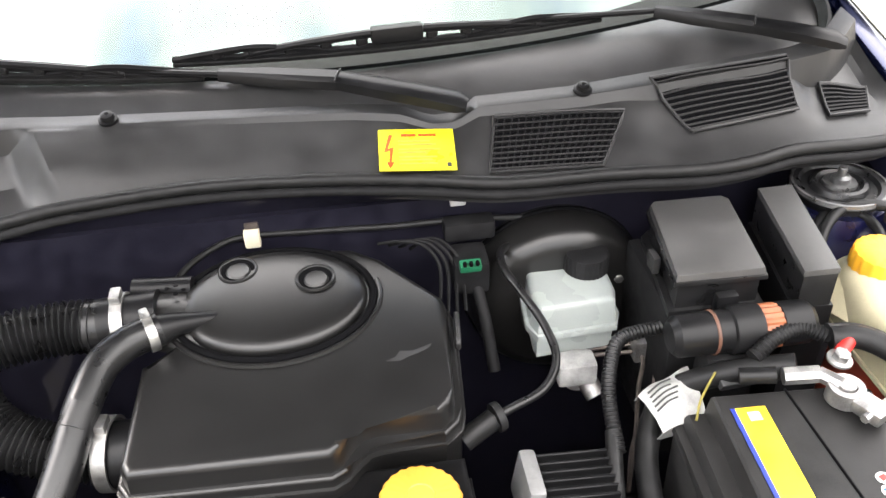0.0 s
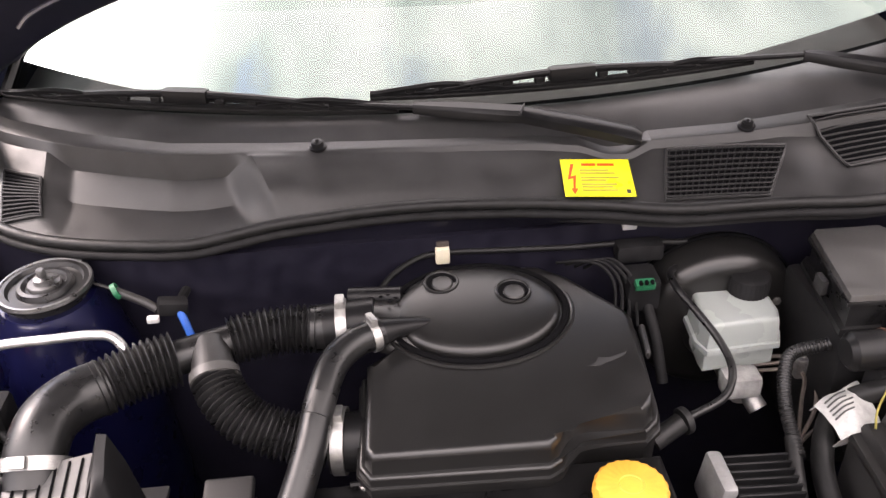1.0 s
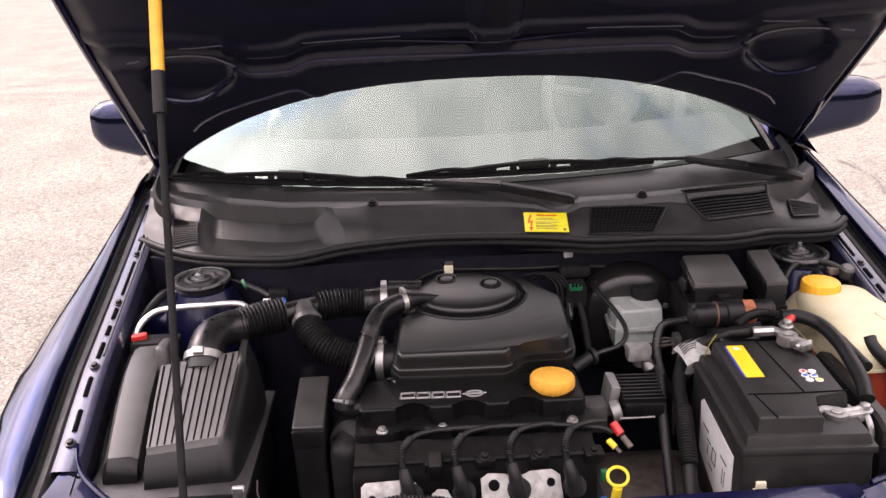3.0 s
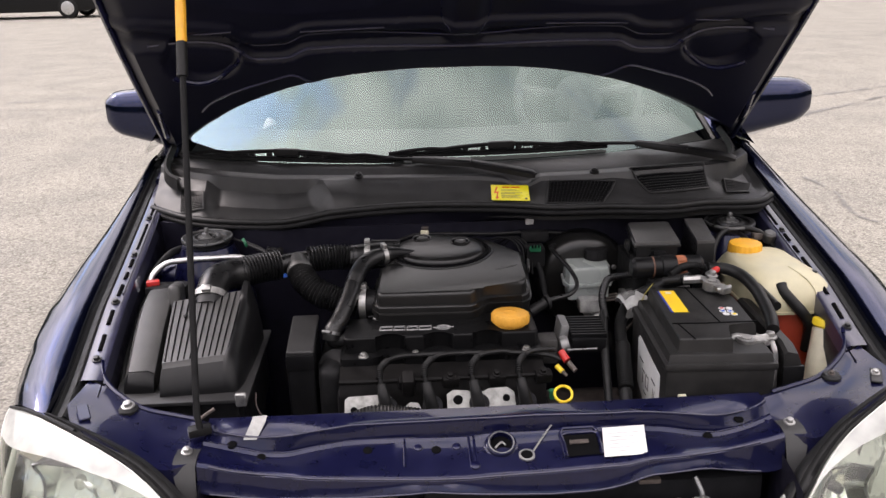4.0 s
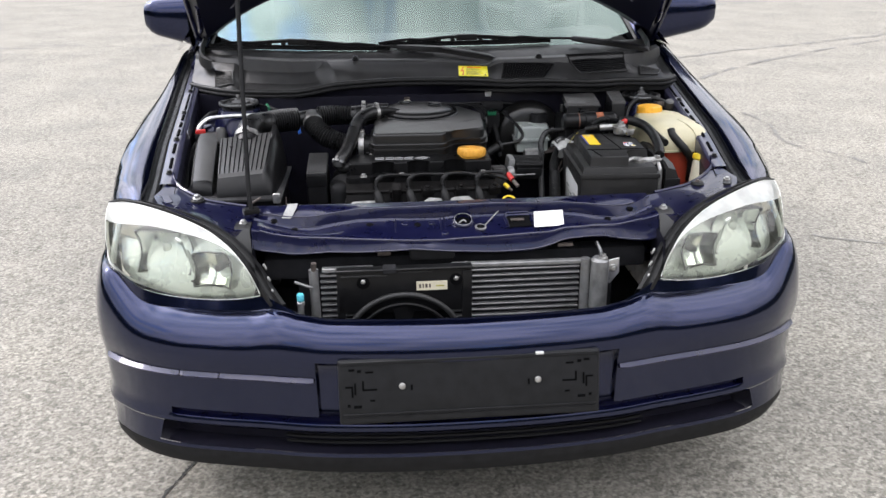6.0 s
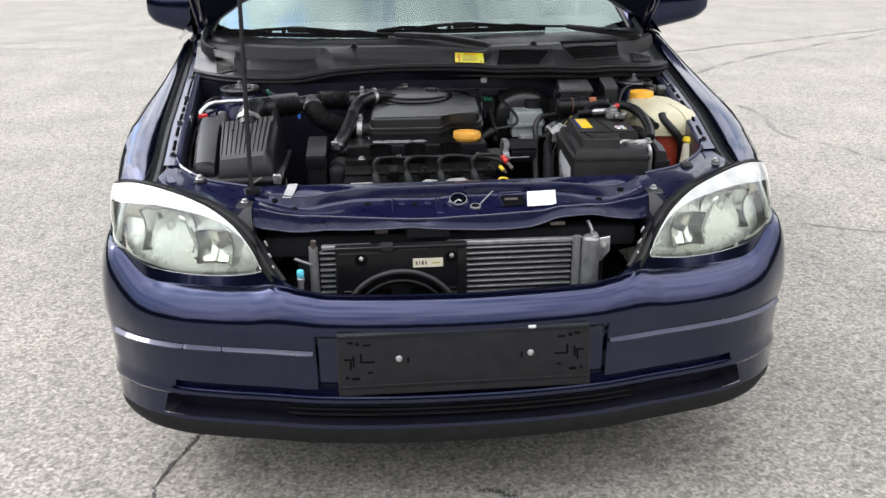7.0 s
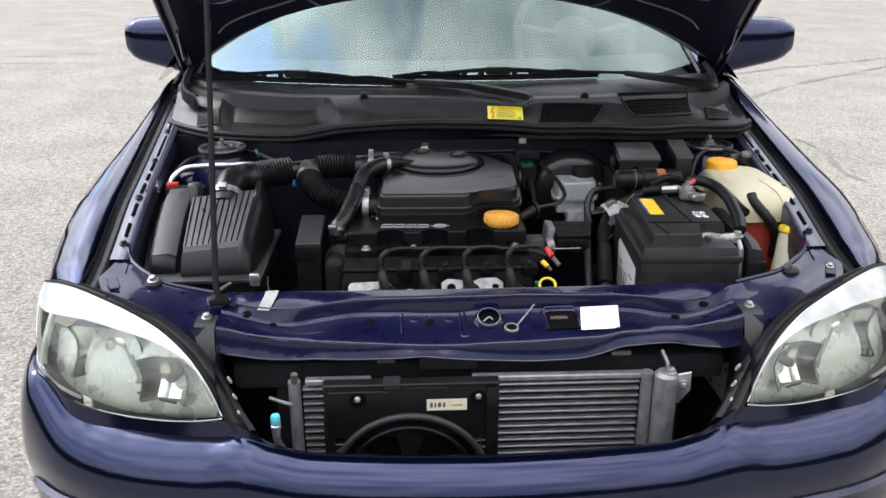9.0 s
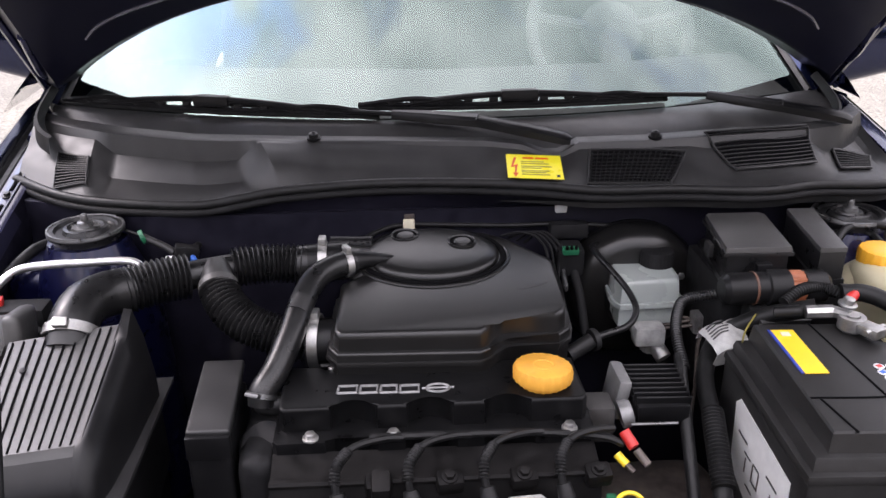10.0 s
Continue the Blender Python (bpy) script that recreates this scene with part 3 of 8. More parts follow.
def bumper():
    P = plan_full()
    N = plan_normals(P)
    cols = []
    for (x, y), n in zip(P, N):
        top, rim_in = lerp_table(BUMP_TOP, abs(x))
        narrow = 1 - 0.03 * max(0, abs(x) - 0.6) / 0.24
        col = []
        for z, s in PROFILE:
            if abs(x) < 0.3115 and 0.335 <= z <= 0.46:
                s -= 0.012
            k = 1 if z > 0.30 else narrow + (1 - narrow) * max(0, (z - 0.2)) / 0.1
            if z == 0.254:
                # the slot's lower corner runs further out than its upper one
                far_x = x + math.copysign(0.012 * max(0, 1 - abs(abs(x) - 0.655) / 0.06), x)
                col.append((far_x * k + n.x * s, lerp_table(P, far_x)[0] + n.y * s, z))
                continue
            col.append((x * k + n.x * s, y + n.y * s, z))
        # a shoulder of even height, and above it a steeper rise to the lamps
        h = max(0, min(1, (abs(x) - 0.33) / 0.13)) * max(0, min(1, (0.79 - abs(x)) / 0.12))
        h = h * h * (3 - 2 * h)
        turn = math.pi / 2 - radians(16) * h
        shoulder, sunk = top - 0.002 - 0.62 * (top - 0.535) * h, rim_in - 0.007 * h
        for k in range(1, 10):
            a = k / 9 * turn
            z, s = 0.468 + (shoulder - 0.468) * math.sin(a) / math.sin(turn), 0.008 - (sunk + 0.008) * (1 - math.cos(a)) / (1 - math.cos(turn))
            col.append((x + n.x * s, y + n.y * s, z))
        for k in (0.3, 0.65, 1):
            z, s = shoulder + (top - shoulder) * k, -sunk - (rim_in - sunk) * k
            col.append((x + n.x * s, y + n.y * s, z))
        for dz, s in ((-0.002, 0.006), (-0.008, 0.010), (-0.04, 0.012)):
            col.append((x - n.x * (rim_in + s), y - n.y * (rim_in + s), top + dz))
        cols.append(col)
    zs = [p[0] for p in PROFILE]
    def skip(i, j):
        if j >= len(zs) - 1:
            return False
        xm = abs(P[i][0] + P[i + 1][0]) / 2
        mid = (zs[j] + zs[j + 1]) / 2
        return (0.254 < mid < 0.30 and xm < 0.655) or (0.320 < mid < 0.336 and xm < 0.63)
    low = [j for j, z in enumerate(zs) if z <= 0.2465]
    return sheet([c[low[-1]:] for c in cols], skip=lambda i, j: skip(i, j + low[-1])), sheet([c[:low[-1] + 1] for c in cols]), P, N


bm, lip, P, N = bumper()
bump = part("bumper", bm, PAINT, car, "dark indigo painted front bumper", 30)
part("lower_lip", lip, MATT, bump, "unpainted black lower lip")
# black lining behind the slots, with thin bars
rows = []
inner = [(p, n) for p, n in zip(P, N) if abs(p[0]) < 0.662]
for i, ((x, y), n) in enumerate(inner):
    d = -0.045
    row = [(x + n.x * e, y + n.y * e, z) for z, e in ((0.249, 0.002), (0.250, d), (0.342, d), (0.343, -0.004))]
    shut = [(x + math.copysign(0.024, x) + n.x * e, y + 0.009 + n.y * e, z) for z, e in ((0.247, -0.004), (0.270, -0.004), (0.322, -0.005), (0.345, -0.006))]
    rows += [shut, row] if i == 0 else [row, shut] if i == len(inner) - 1 else [row]
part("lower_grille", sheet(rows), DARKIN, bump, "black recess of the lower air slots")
rows = [[(x + n.x * e, y + n.y * e, z) for z, e in ((0.316, 0.0), (0.319, -0.016), (0.337, -0.016), (0.340, -0.001))] for (x, y), n in zip(P, N) if abs(x) < 0.66]
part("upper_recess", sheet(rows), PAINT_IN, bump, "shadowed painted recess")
for z in (0.268, 0.281, 0.293):
    rows = []
    for (x, y), n in zip(P, N):
        if abs(x) < 0.40:
            rows.append([(x + n.x * s, y + n.y * s, z + dz) for s, dz in ((-0.016, -0.002), (-0.010, -0.002), (-0.010, 0.002), (-0.016, 0.002))])
    part("grille_bar", sheet(rows), MATT, bump)
# rub strips
for sgn in (-1, 1):
    for x0, x1 in (((0.319, 0.515), (0.517, 0.60), (0.602, 0.775)) if sgn < 0 else ((0.319, 0.775),)):
        rows = []
        for k in range(25):
            x = x0 + (x1 - x0) * k / 24
            e = 0.004 if k not in (0, 24) else 0.001
            rows.append([face_at(sgn * x, 0.425 + dz, off) for dz, off in ((-0.0085, -0.003), (-0.007, e), (-0.004, e + 0.006), (-0.001, e + 0.0065), (0.0065, -0.003))])
        part("rub_strip", sheet(rows), PAINT_IN, bump)
# number plate carrier, leaning with its lower edge forward
carrier = part("plate_carrier", box((0, -0.022, 0.411), (0.536, 0.016, 0.136), 0.006, 3, (-11, 0, 0)), CARRIER, car, "empty black plastic number plate carrier")
cm = pose(0, -0.022, 0.411, -11, 0, 0)
bm = bmesh.new()
for c, s in (((0, -0.009, 0.062), (0.525, 0.004, 0.006)), ((0, -0.009, -0.046), (0.52, 0.003, 0.003)), ((0, -0.0085, -0.052), (0.52, 0.002, 0.002))):
    own = box(c, s, 0.001, 1)
    own.transform(cm)
    merge(own, bm)
part("carrier_rib", bm, CARRIER, carrier)
for sx_ in (-1, 1):
    for x, z, w, h in ((0.225, 0.045, 0.008, 0.006), (0.24, 0.048, 0.012, 0.005), (0.205, 0.042, 0.016, 0.004), (0.205, 0.005, 0.03, 0.004), (0.218, 0.014, 0.004, 0.02), (0.234, 0.008, 0.004, 0.024), (0.246, 0.012, 0.016, 0.004), (0.24, 0.0, 0.004, 0.02), (0.23, -0.03, 0.016, 0.006), (0.248, -0.027, 0.006, 0.006), (0.2, -0.018, 0.01, 0.004), (0.12, 0.006, 0.004, 0.012)):
        own = box((sx_ * x, -0.0083, z), (w, 0.001, h), 0)
        own.transform(cm)
        part("carrier_slot", own, GAP, carrier)
for x in (-0.139, 0.139):
    part("screw", disc(cm @ Vector((x, -0.0085, 0.010)), 0.007, 0.004, (0, -1, 0.19), 14, bev=0.5), STEEL, carrier, "bright steel screw")
part("clip", box(cm @ Vector((0.143, -0.009, 0.066)), (0.016, 0.006, 0.005), 0.001), WHITE, carrier, "small white clip")

# ---- wings ----
RAIL_Z = [(0.30, 0.722), (0.33, 0.727), (0.40, 0.738), (0.45, 0.749), (0.53, 0.772), (0.61, 0.792), (0.81, 0.822), (1.0, 0.85), (1.15, 0.875), (1.32, 0.905)]
RAIL_X = [(0.33, 0.66), (0.45, 0.670), (0.61, 0.681), (0.81, 0.697), (1.0, 0.713), (1.15, 0.725), (1.32, 0.735)]
OUT_X = [(0.33, 0.772), (0.375, 0.788), (0.45, 0.803), (0.61, 0.814), (0.81, 0.822), (1.0, 0.826), (1.32, 0.832)]


def wing(sgn):
    ys = [0.41, 0.44, 0.48, 0.53, 0.60, 0.68, 0.76, 0.85, 0.94, 1.03, 1.12, 1.21, 1.30, 1.36]
    rows = []
    for y in ys:
        z, xr, xo = lerp_table(RAIL_Z, y)[0], lerp_table(RAIL_X, y)[0], lerp_table(OUT_X, y)[0]
        if sgn < 0:
            xo -= 0.014 * max(0, min(1, (y - 0.5) / 0.4)) + 0.024 * max(0, min(1, (y - 0.75) / 0.4))
        xi = xr + 0.040
        d = abs(y - 0.86)
        zb = 0.31 + math.sqrt(0.335 ** 2 - d * d) if d < 0.335 else 0.25
        if y < 0.53:
            zb = 0.615
        drop = z - 0.05 - zb
        rows.append([Vector(p) for p in ((xi - 0.003, y, z - 0.035), (xi - 0.002, y, z + 0.004), (xi + 0.004, y, z + 0.009), (xi + (xo - xi) * 0.35, y, z + 0.012), (xi + (xo - xi) * 0.62, y, z + 0.008), (xi + (xo - xi) * 0.86, y, z - 0.006), (xo - 0.003, y, z - 0.038), (xo + 0.004, y, z - 0.05 - drop * 0.25), (xo + 0.006, y, z - 0.05 - drop * 0.6), (xo + 0.004, y, zb + 0.01), (xo - 0.004, y, zb), (xo - 0.03, y, zb))])
    # the tip follows the upper and outer edge of the lamp
    tip = [Vector(p) for p in ((0.700, 0.308, 0.700), (0.701, 0.307, 0.727), (0.706, 0.311, 0.729), (0.730, 0.329, 0.728), (0.752, 0.348, 0.724), (0.772, 0.366, 0.717), (0.790, 0.383, 0.704), (0.793, 0.366, 0.684), (0.792, 0.343, 0.661), (0.790, 0.306, 0.625), (0.786, 0.297, 0.616), (0.760, 0.297, 0.616))]
    mid = [[a.lerp(b, k) + Vector((0, 0, 0.004 * math.sin(math.pi * k) if 1 <= j <= 5 else 0)) for j, (a, b) in enumerate(zip(tip, rows[0]))] for k in (0.04, 0.35, 0.7)]
    return sheet([[(sgn * p.x, p.y, p.z) for p in r] for r in [tip] + mid + rows])


def along(sgn, y, dx, dz):
    return (sgn * (lerp_table(RAIL_X, y)[0] + dx), y, lerp_table(RAIL_Z, y)[0] + dz)


for sgn in (-1, 1):
    w = part("wing", wing(sgn), PAINT, car, "dark indigo painted front wing", 40)
    ys = [0.40, 0.445, 0.5, 0.55, 0.61, 0.7, 0.81, 0.9, 1.0, 1.1, 1.2, 1.3]
    rail = part("wing_rail", sheet([[along(sgn, y, dx, dz) for dx, dz in ((-0.028, -0.03), (-0.026, -0.002), (-0.023, 0), (0.008, 0.001), (0.011, -0.001), (0.012, -0.02))] for y in ys]), RAIL, car, "painted bolt-on rail along the wing")
    part("wing_seal", sheet([[along(sgn, y, dx, dz) for dx, dz in ((0.008, -0.014), (0.0125, -0.006), (0.017, -0.004), (0.020, -0.008), (0.029, -0.009), (0.033, -0.004), (0.039, -0.006), (0.043, -0.014))] for y in [0.315, 0.345, 0.375] + ys]), RUBBER, w, "black rubber strip along the wing")
    for y in (0.452, 0.611, 0.80, 0.98):
        part("bolt", bolt(along(sgn, y, -0.006, 0.001), (0, -0.15, 1), 0.0055), HOSE, rail, "dark hexagon bolt")
    for y0, y1 in ((0.475, 0.515), (0.545, 0.585), (0.635, 0.675), (0.70, 0.725), (0.75, 0.78), (0.83, 0.95), (1.0, 1.08)):
        a, b = Vector(along(sgn, y0, -0.006, 0.0005)), Vector(along(sgn, y1, -0.006, 0.0005))
        part("rail_slot", tube([a, b], 0.0042 if y1 - y0 < 0.06 else 0.0032, 8, 1), GAP, rail, "dark punched slot")
    bm = bmesh.new()
    tube([along(sgn, y, -0.014, 0.002) for y in (0.64, 0.7, 0.8, 0.95, 1.1)], 0.0018, 6, 4, bm)
    part("rail_bead", bm, RAIL, rail)
    # inner wing wall and tower
    rows = [[along(sgn, y, -0.026, -0.003), along(sgn, y, -0.030, -0.06), along(sgn, y, -0.01, -0.2), along(sgn, y, -0.02, -0.5)] for y in (0.36, 0.45, 0.6, 0.75, 0.9, 1.05, 1.2)]
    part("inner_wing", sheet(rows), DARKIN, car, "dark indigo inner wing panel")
    tx, ty, tz = (-0.553, 0.868, 0.83) if sgn < 0 else (0.594, 0.850, 0.826)
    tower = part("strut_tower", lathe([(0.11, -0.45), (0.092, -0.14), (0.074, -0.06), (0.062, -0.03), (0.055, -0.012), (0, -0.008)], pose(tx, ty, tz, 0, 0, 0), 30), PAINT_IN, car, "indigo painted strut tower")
    part("tower_web", box((tx + sgn * 0.07, ty + 0.05, tz - 0.18), (0.12, 0.15, 0.25), 0.03, 3), PAINT_IN, tower)
    part("mount_ring", lathe([(0.0590, 0.0035), (0.0580, 0.0070), (0.0550, 0.0072), (0.0540, 0.0055)], pose(tx, ty, tz, 0, 0, 0) @ Matrix.Diagonal((0.93, 0.93, 1, 1)), 36), DARKMETAL, tower, "worn metal rim of the strut mount")
    part("strut_mount", lathe([(0.050, -0.012), (0.052, -0.003), (0.058, -0.002), (0.059, 0.002), (0.056, 0.006), (0.048, 0.006), (0.045, 0.001), (0.036, 0.001), (0.033, 0.007), (0.028, 0.008), (0.024, 0.003), (0, 0.003)], pose(tx, ty, tz, 0, 0, 0) @ Matrix.Diagonal((0.93, 0.93, 1, 1)), 36), HOSE, tower, "black rubber strut mount ring")
    bm = lathe([(0.020, 0.004), (0.019, 0.008), (0.012, 0.008), (0.011, 0.014), (0.0075, 0.015), (0.005, 0.016), (0.005, 0.024), (0.004, 0.026), (0, 0.026)], pose(tx, ty, tz, 0, 0, 0), 12)
    part("strut_nut", bm, DARKMETAL, tower, "worn steel strut nut and stud")

# ---- headlights ----
LENS_LOW = [(0.425, 0.097, 0.580), (0.47, 0.108, 0.570), (0.53, 0.120, 0.566), (0.60, 0.140, 0.566), (0.66, 0.162, 0.571), (0.71, 0.187, 0.581), (0.745, 0.215, 0.594), (0.765, 0.243, 0.606), (0.777, 0.285, 0.617)]
LENS_TOP = [(0.425, 0.098, 0.584), (0.449, 0.119, 0.628), (0.485, 0.150, 0.666), (0.535, 0.188, 0.694), (0.59, 0.222, 0.711), (0.65, 0.262, 0.720), (0.70, 0.300, 0.722), (0.748, 0.340, 0.718), (0.787, 0.376, 0.708)]


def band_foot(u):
    """How far up the lens the band whitened for mirrored sky begins; u from the inner tip to the outer end."""
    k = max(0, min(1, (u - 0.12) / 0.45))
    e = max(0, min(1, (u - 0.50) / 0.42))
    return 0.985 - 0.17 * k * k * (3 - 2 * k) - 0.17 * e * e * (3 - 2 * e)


def lens_rows(sgn, off=0.0, bulge=0.028, n=33, part_of=0):
    """Rows across the lamp; part_of 1: below the band, 2: the band alone."""
    low, top = spline(LENS_LOW, 4), spline(LENS_TOP, 4)
    rows = []
    for i in range(n):
        a, b = low[i], top[i]
        span = (b - a).length
        nrm = Vector((0.35 * (a.x - 0.42) / 0.36 * 1.2, -0.9, 0.42)).normalized()
        foot = band_foot(i / (n - 1))
        row = []
        for q in (0, 0.06, 0.15, 0.3, 0.45, 0.58, 0.66, 0.71, 0.75, 0.8, 0.87, 0.94, 1.0):
            k = q if part_of == 0 else (q * foot if part_of == 1 else foot + (1 - foot) * q)
            h = bulge * (1 - 0.55 * i / (n - 1)) * min(1, span / 0.13) * (1 - abs(2 * k - 1.0) ** 2.6 if k < 0.5 else 1 - (2 * k - 1) ** 3.2)
            p = a.lerp(b, k) + nrm * (h + off)
            row.append((sgn * p.x, p.y, p.z))
        rows.append(row)
    return rows


for sgn in (-1, 1):
    R = lens_rows(sgn)
    lamp = part("headlight", sheet(lens_rows(sgn, -0.058, 0.01)), BLACK, car, "clear headlight, slightly yellowed, with silver reflectors")
    part("lens", sheet(lens_rows(sgn, part_of=1)), LENS, lamp, "clear, slightly yellowed plastic lens")
    part("lens_upper", sheet(lens_rows(sgn, part_of=2)), BAND, lamp, "upper slope of the lens, whitened for the mirrored sky")
    ring = [Vector(r[0]) for r in R] + [Vector(p) for p in R[-1][1:]] + [Vector(r[-1]) for r in R[::-1]][1:]
    part("lamp_frame", tube(ring, 0.0009, 8, 1, smooth=False), HAZED, lamp, "pale rim of the lens")
    edge = spline([(0.408, 0.088, 0.556)] + LENS_TOP[:-1], 5)
    rows = []
    for i, p in enumerate(edge):
        u = i / (len(edge) - 1)
        w, a = 0.036 - 0.024 * u, radians(12 + 70 * u)
        d, o = Vector((-math.cos(a), math.sin(a) * 0.8, math.sin(a) * 0.55)), Vector((-0.1, -0.6, 0.75))
        rows.append([Vector((sgn * v.x, v.y, v.z)) for v in (p + d * 0.002 - o * 0.004, p + d * 0.003 + o * 0.002, p + d * w * 0.26 + o * 0.005, p + d * w * 0.44 - o * 0.0015, p + d * w * 0.58 - o * 0.001, p + d * w * 0.74 + o * 0.0035, p + d * w - o * 0.002, p + d * (w + 0.003) - o * 0.04)])
    part("lamp_seal", sheet(rows), RUBBER, lamp, "broad ribbed black rubber edge round the lamp", 60)
    part("lamp_frame", tube([Vector(r[0]).lerp(Vector(r[1]), 0.8) + Vector((0, 0.004, 0.001)) for r in R[17:]] + [Vector(p) + Vector((-sgn * 0.003, 0.004, 0)) for p in R[-1][1:6]], 0.0030, 8, 1, smooth=False), HAZED, lamp, "pale lower rim")
    # reflectors
    def inside(x, z, d):
        return Vector((sgn * x, 0.115 + 0.9 * max(0, x - 0.45) ** 1.35 + d, z))
    lining = [[Vector(p) for p in r] for r in lens_rows(sgn, -0.042, 0.004)[2:]]
    part("reflector_panel", sheet(lining), BEZEL, lamp, "silver inner bezel")
    facing = Vector((sgn * 0.25, -1, 0.12)).to_track_quat("Z", "Y").to_matrix().to_4x4()

    def bowl(c, w, h, depth, n, power, twist):
        """A dished mirror with n stepped segments, cut off at its rim."""
        q = Matrix.Translation(c) @ facing
        rows = []
        for i in range(n * 6 + 1):
            u = -1 + 2 * i / (n * 6)
            seg = min(n - 1, int(i / 6))
            lean = twist * (1 if seg % 2 else -1) * ((i / 6) - seg - 0.5)
            rows.append([q @ Vector((w * u, h * v, -depth * (1 - min(1, abs(u) ** power * 0.6 + abs(v) ** power * 0.5)) + lean)) for v in (-1, -0.8, -0.6, -0.4, -0.2, 0, 0.2, 0.4, 0.6, 0.8, 1)])
        rim = [r[0] for r in rows] + rows[-1][1:] + [r[-1] for r in rows[::-1]][1:] + rows[0][::-1][1:]
        part("reflector_rim", tube(rim, 0.0022, 6, 1, smooth=False), DARKMETAL, lamp, "dark edge of the reflector")
        return sheet(rows), q

    # main bowl, broad and square-cut, with a hooded bulb
    bm, q = bowl(inside(0.640, 0.638, 0.010), 0.060, 0.046, 0.052, 6, 2.0, 0.011)
    part("reflector", bm, CHROME, lamp, "broad stepped main reflector", 20)
    part("bulb_shield", lathe([(0, 0.004), (0.010, 0.0), (0.0135, -0.010), (0.0125, -0.022), (0, -0.024)], q @ Matrix.Translation((sgn * 0.004, 0.004, -0.022)), 20), BEZEL, lamp, "hooded bulb")
    part("reflector_shelf", sheet([[q @ Vector((0.060 * u, 0.047, z)) for z in (-0.045, -0.02, 0.002)] for u in (-1, -0.6, -0.2, 0.2, 0.6, 1)], 0.002), DARKMETAL, lamp)
    # small inner bowl with a dark bulb cap
    bm, q = bowl(inside(0.528, 0.618, 0.008), 0.040, 0.036, 0.034, 4, 1.6, 0.009)
    part("reflector", bm, CHROME, lamp, "small inner reflector", 20)
    part("bulb_shield", lathe([(0, -0.004), (0.006, -0.005), (0.0088, -0.010), (0.0088, -0.03), (0, -0.03)], q @ Matrix.Translation((-sgn * 0.010, 0.004, 0)), 18), LIDGREY, lamp, "grey bulb cap")
    # bright blades standing between the two bowls
    for x, z, w, h, lean in ((0.572, 0.634, 0.010, 0.052, 0.012), (0.583, 0.655, 0.006, 0.042, 0.016), (0.596, 0.676, 0.020, 0.016, 0.012)):
        m = Matrix.Translation(inside(x, z, 0.000)) @ facing
        rows = [[m @ Vector((sgn * (lean * (v - 0.5) + w * (k - 0.5) * math.sin(math.pi * (0.08 + 0.84 * v))), h * (v - 0.5), 0.004 * math.sin(math.pi * k))) for k in (0, 0.25, 0.5, 0.75, 1)] for v in (0, 0.15, 0.3, 0.5, 0.7, 0.85, 1)]
        part("bezel_blade", sheet(rows, 0.0015), BEZEL, lamp, "bright blade of the bezel")
    bar = lens_rows(sgn, -0.010)[27]
    part("divider", tube([Vector(p) for p in bar[1:9]], 0.0062, 10, 1, smooth=False), HAZED, lamp, "pale upright bar before the indicator")
    ind = [[inside(x, z, 0.034 + 0.012 * math.sin(k * 2)) for k, z in enumerate((0.596, 0.625, 0.65, 0.675, 0.700))] for x in (0.705, 0.722, 0.740, 0.758, 0.772)]
    part("indicator", sheet(ind), AMBERISH, lamp, "beige indicator chamber")
    for x, w in ((0.520, 0.034), (0.572, 0.014)):
        part("vent_slot", box(inside(x, 0.588, 0.002), (w, 0.004, 0.004), 0.001, 1, (0, 0, sgn * 22)), GREYPL, lamp, "dark slot in the bezel")
    # bracket with a rubber stop on the inner side of the lamp
    br = part("lamp_bracket", sheet([[(sgn * x, y, z) for x, y, z in r] for r in ([(0.449, 0.248, 0.690), (0.482, 0.244, 0.694)], [(0.450, 0.226, 0.690), (0.483, 0.221, 0.694)], [(0.451, 0.212, 0.682), (0.484, 0.206, 0.686)], [(0.449, 0.196, 0.656), (0.476, 0.190, 0.660)], [(0.444, 0.178, 0.620), (0.466, 0.174, 0.620)])], 0.004), GREYPL, car, "grey-black lamp fixing bracket")
    part("bracket_screw", bolt((sgn * 0.467, 0.236, 0.6925), (0, -0.1, 1), 0.006), STEEL, br, "zinc screw")

# ---- rubber strip between each lamp and its wing ----
for sgn in (-1, 1):
    part("nose_seal", tube([(sgn * x, y, z) for x, y, z in ((0.640, 0.262, 0.7225), (0.690, 0.298, 0.7255), (0.72, 0.319, 0.7245), (0.75, 0.343, 0.7205), (0.788, 0.379, 0.706))], 0.0032, 8), RUBBER, car, "black rubber strip between lamp and wing")

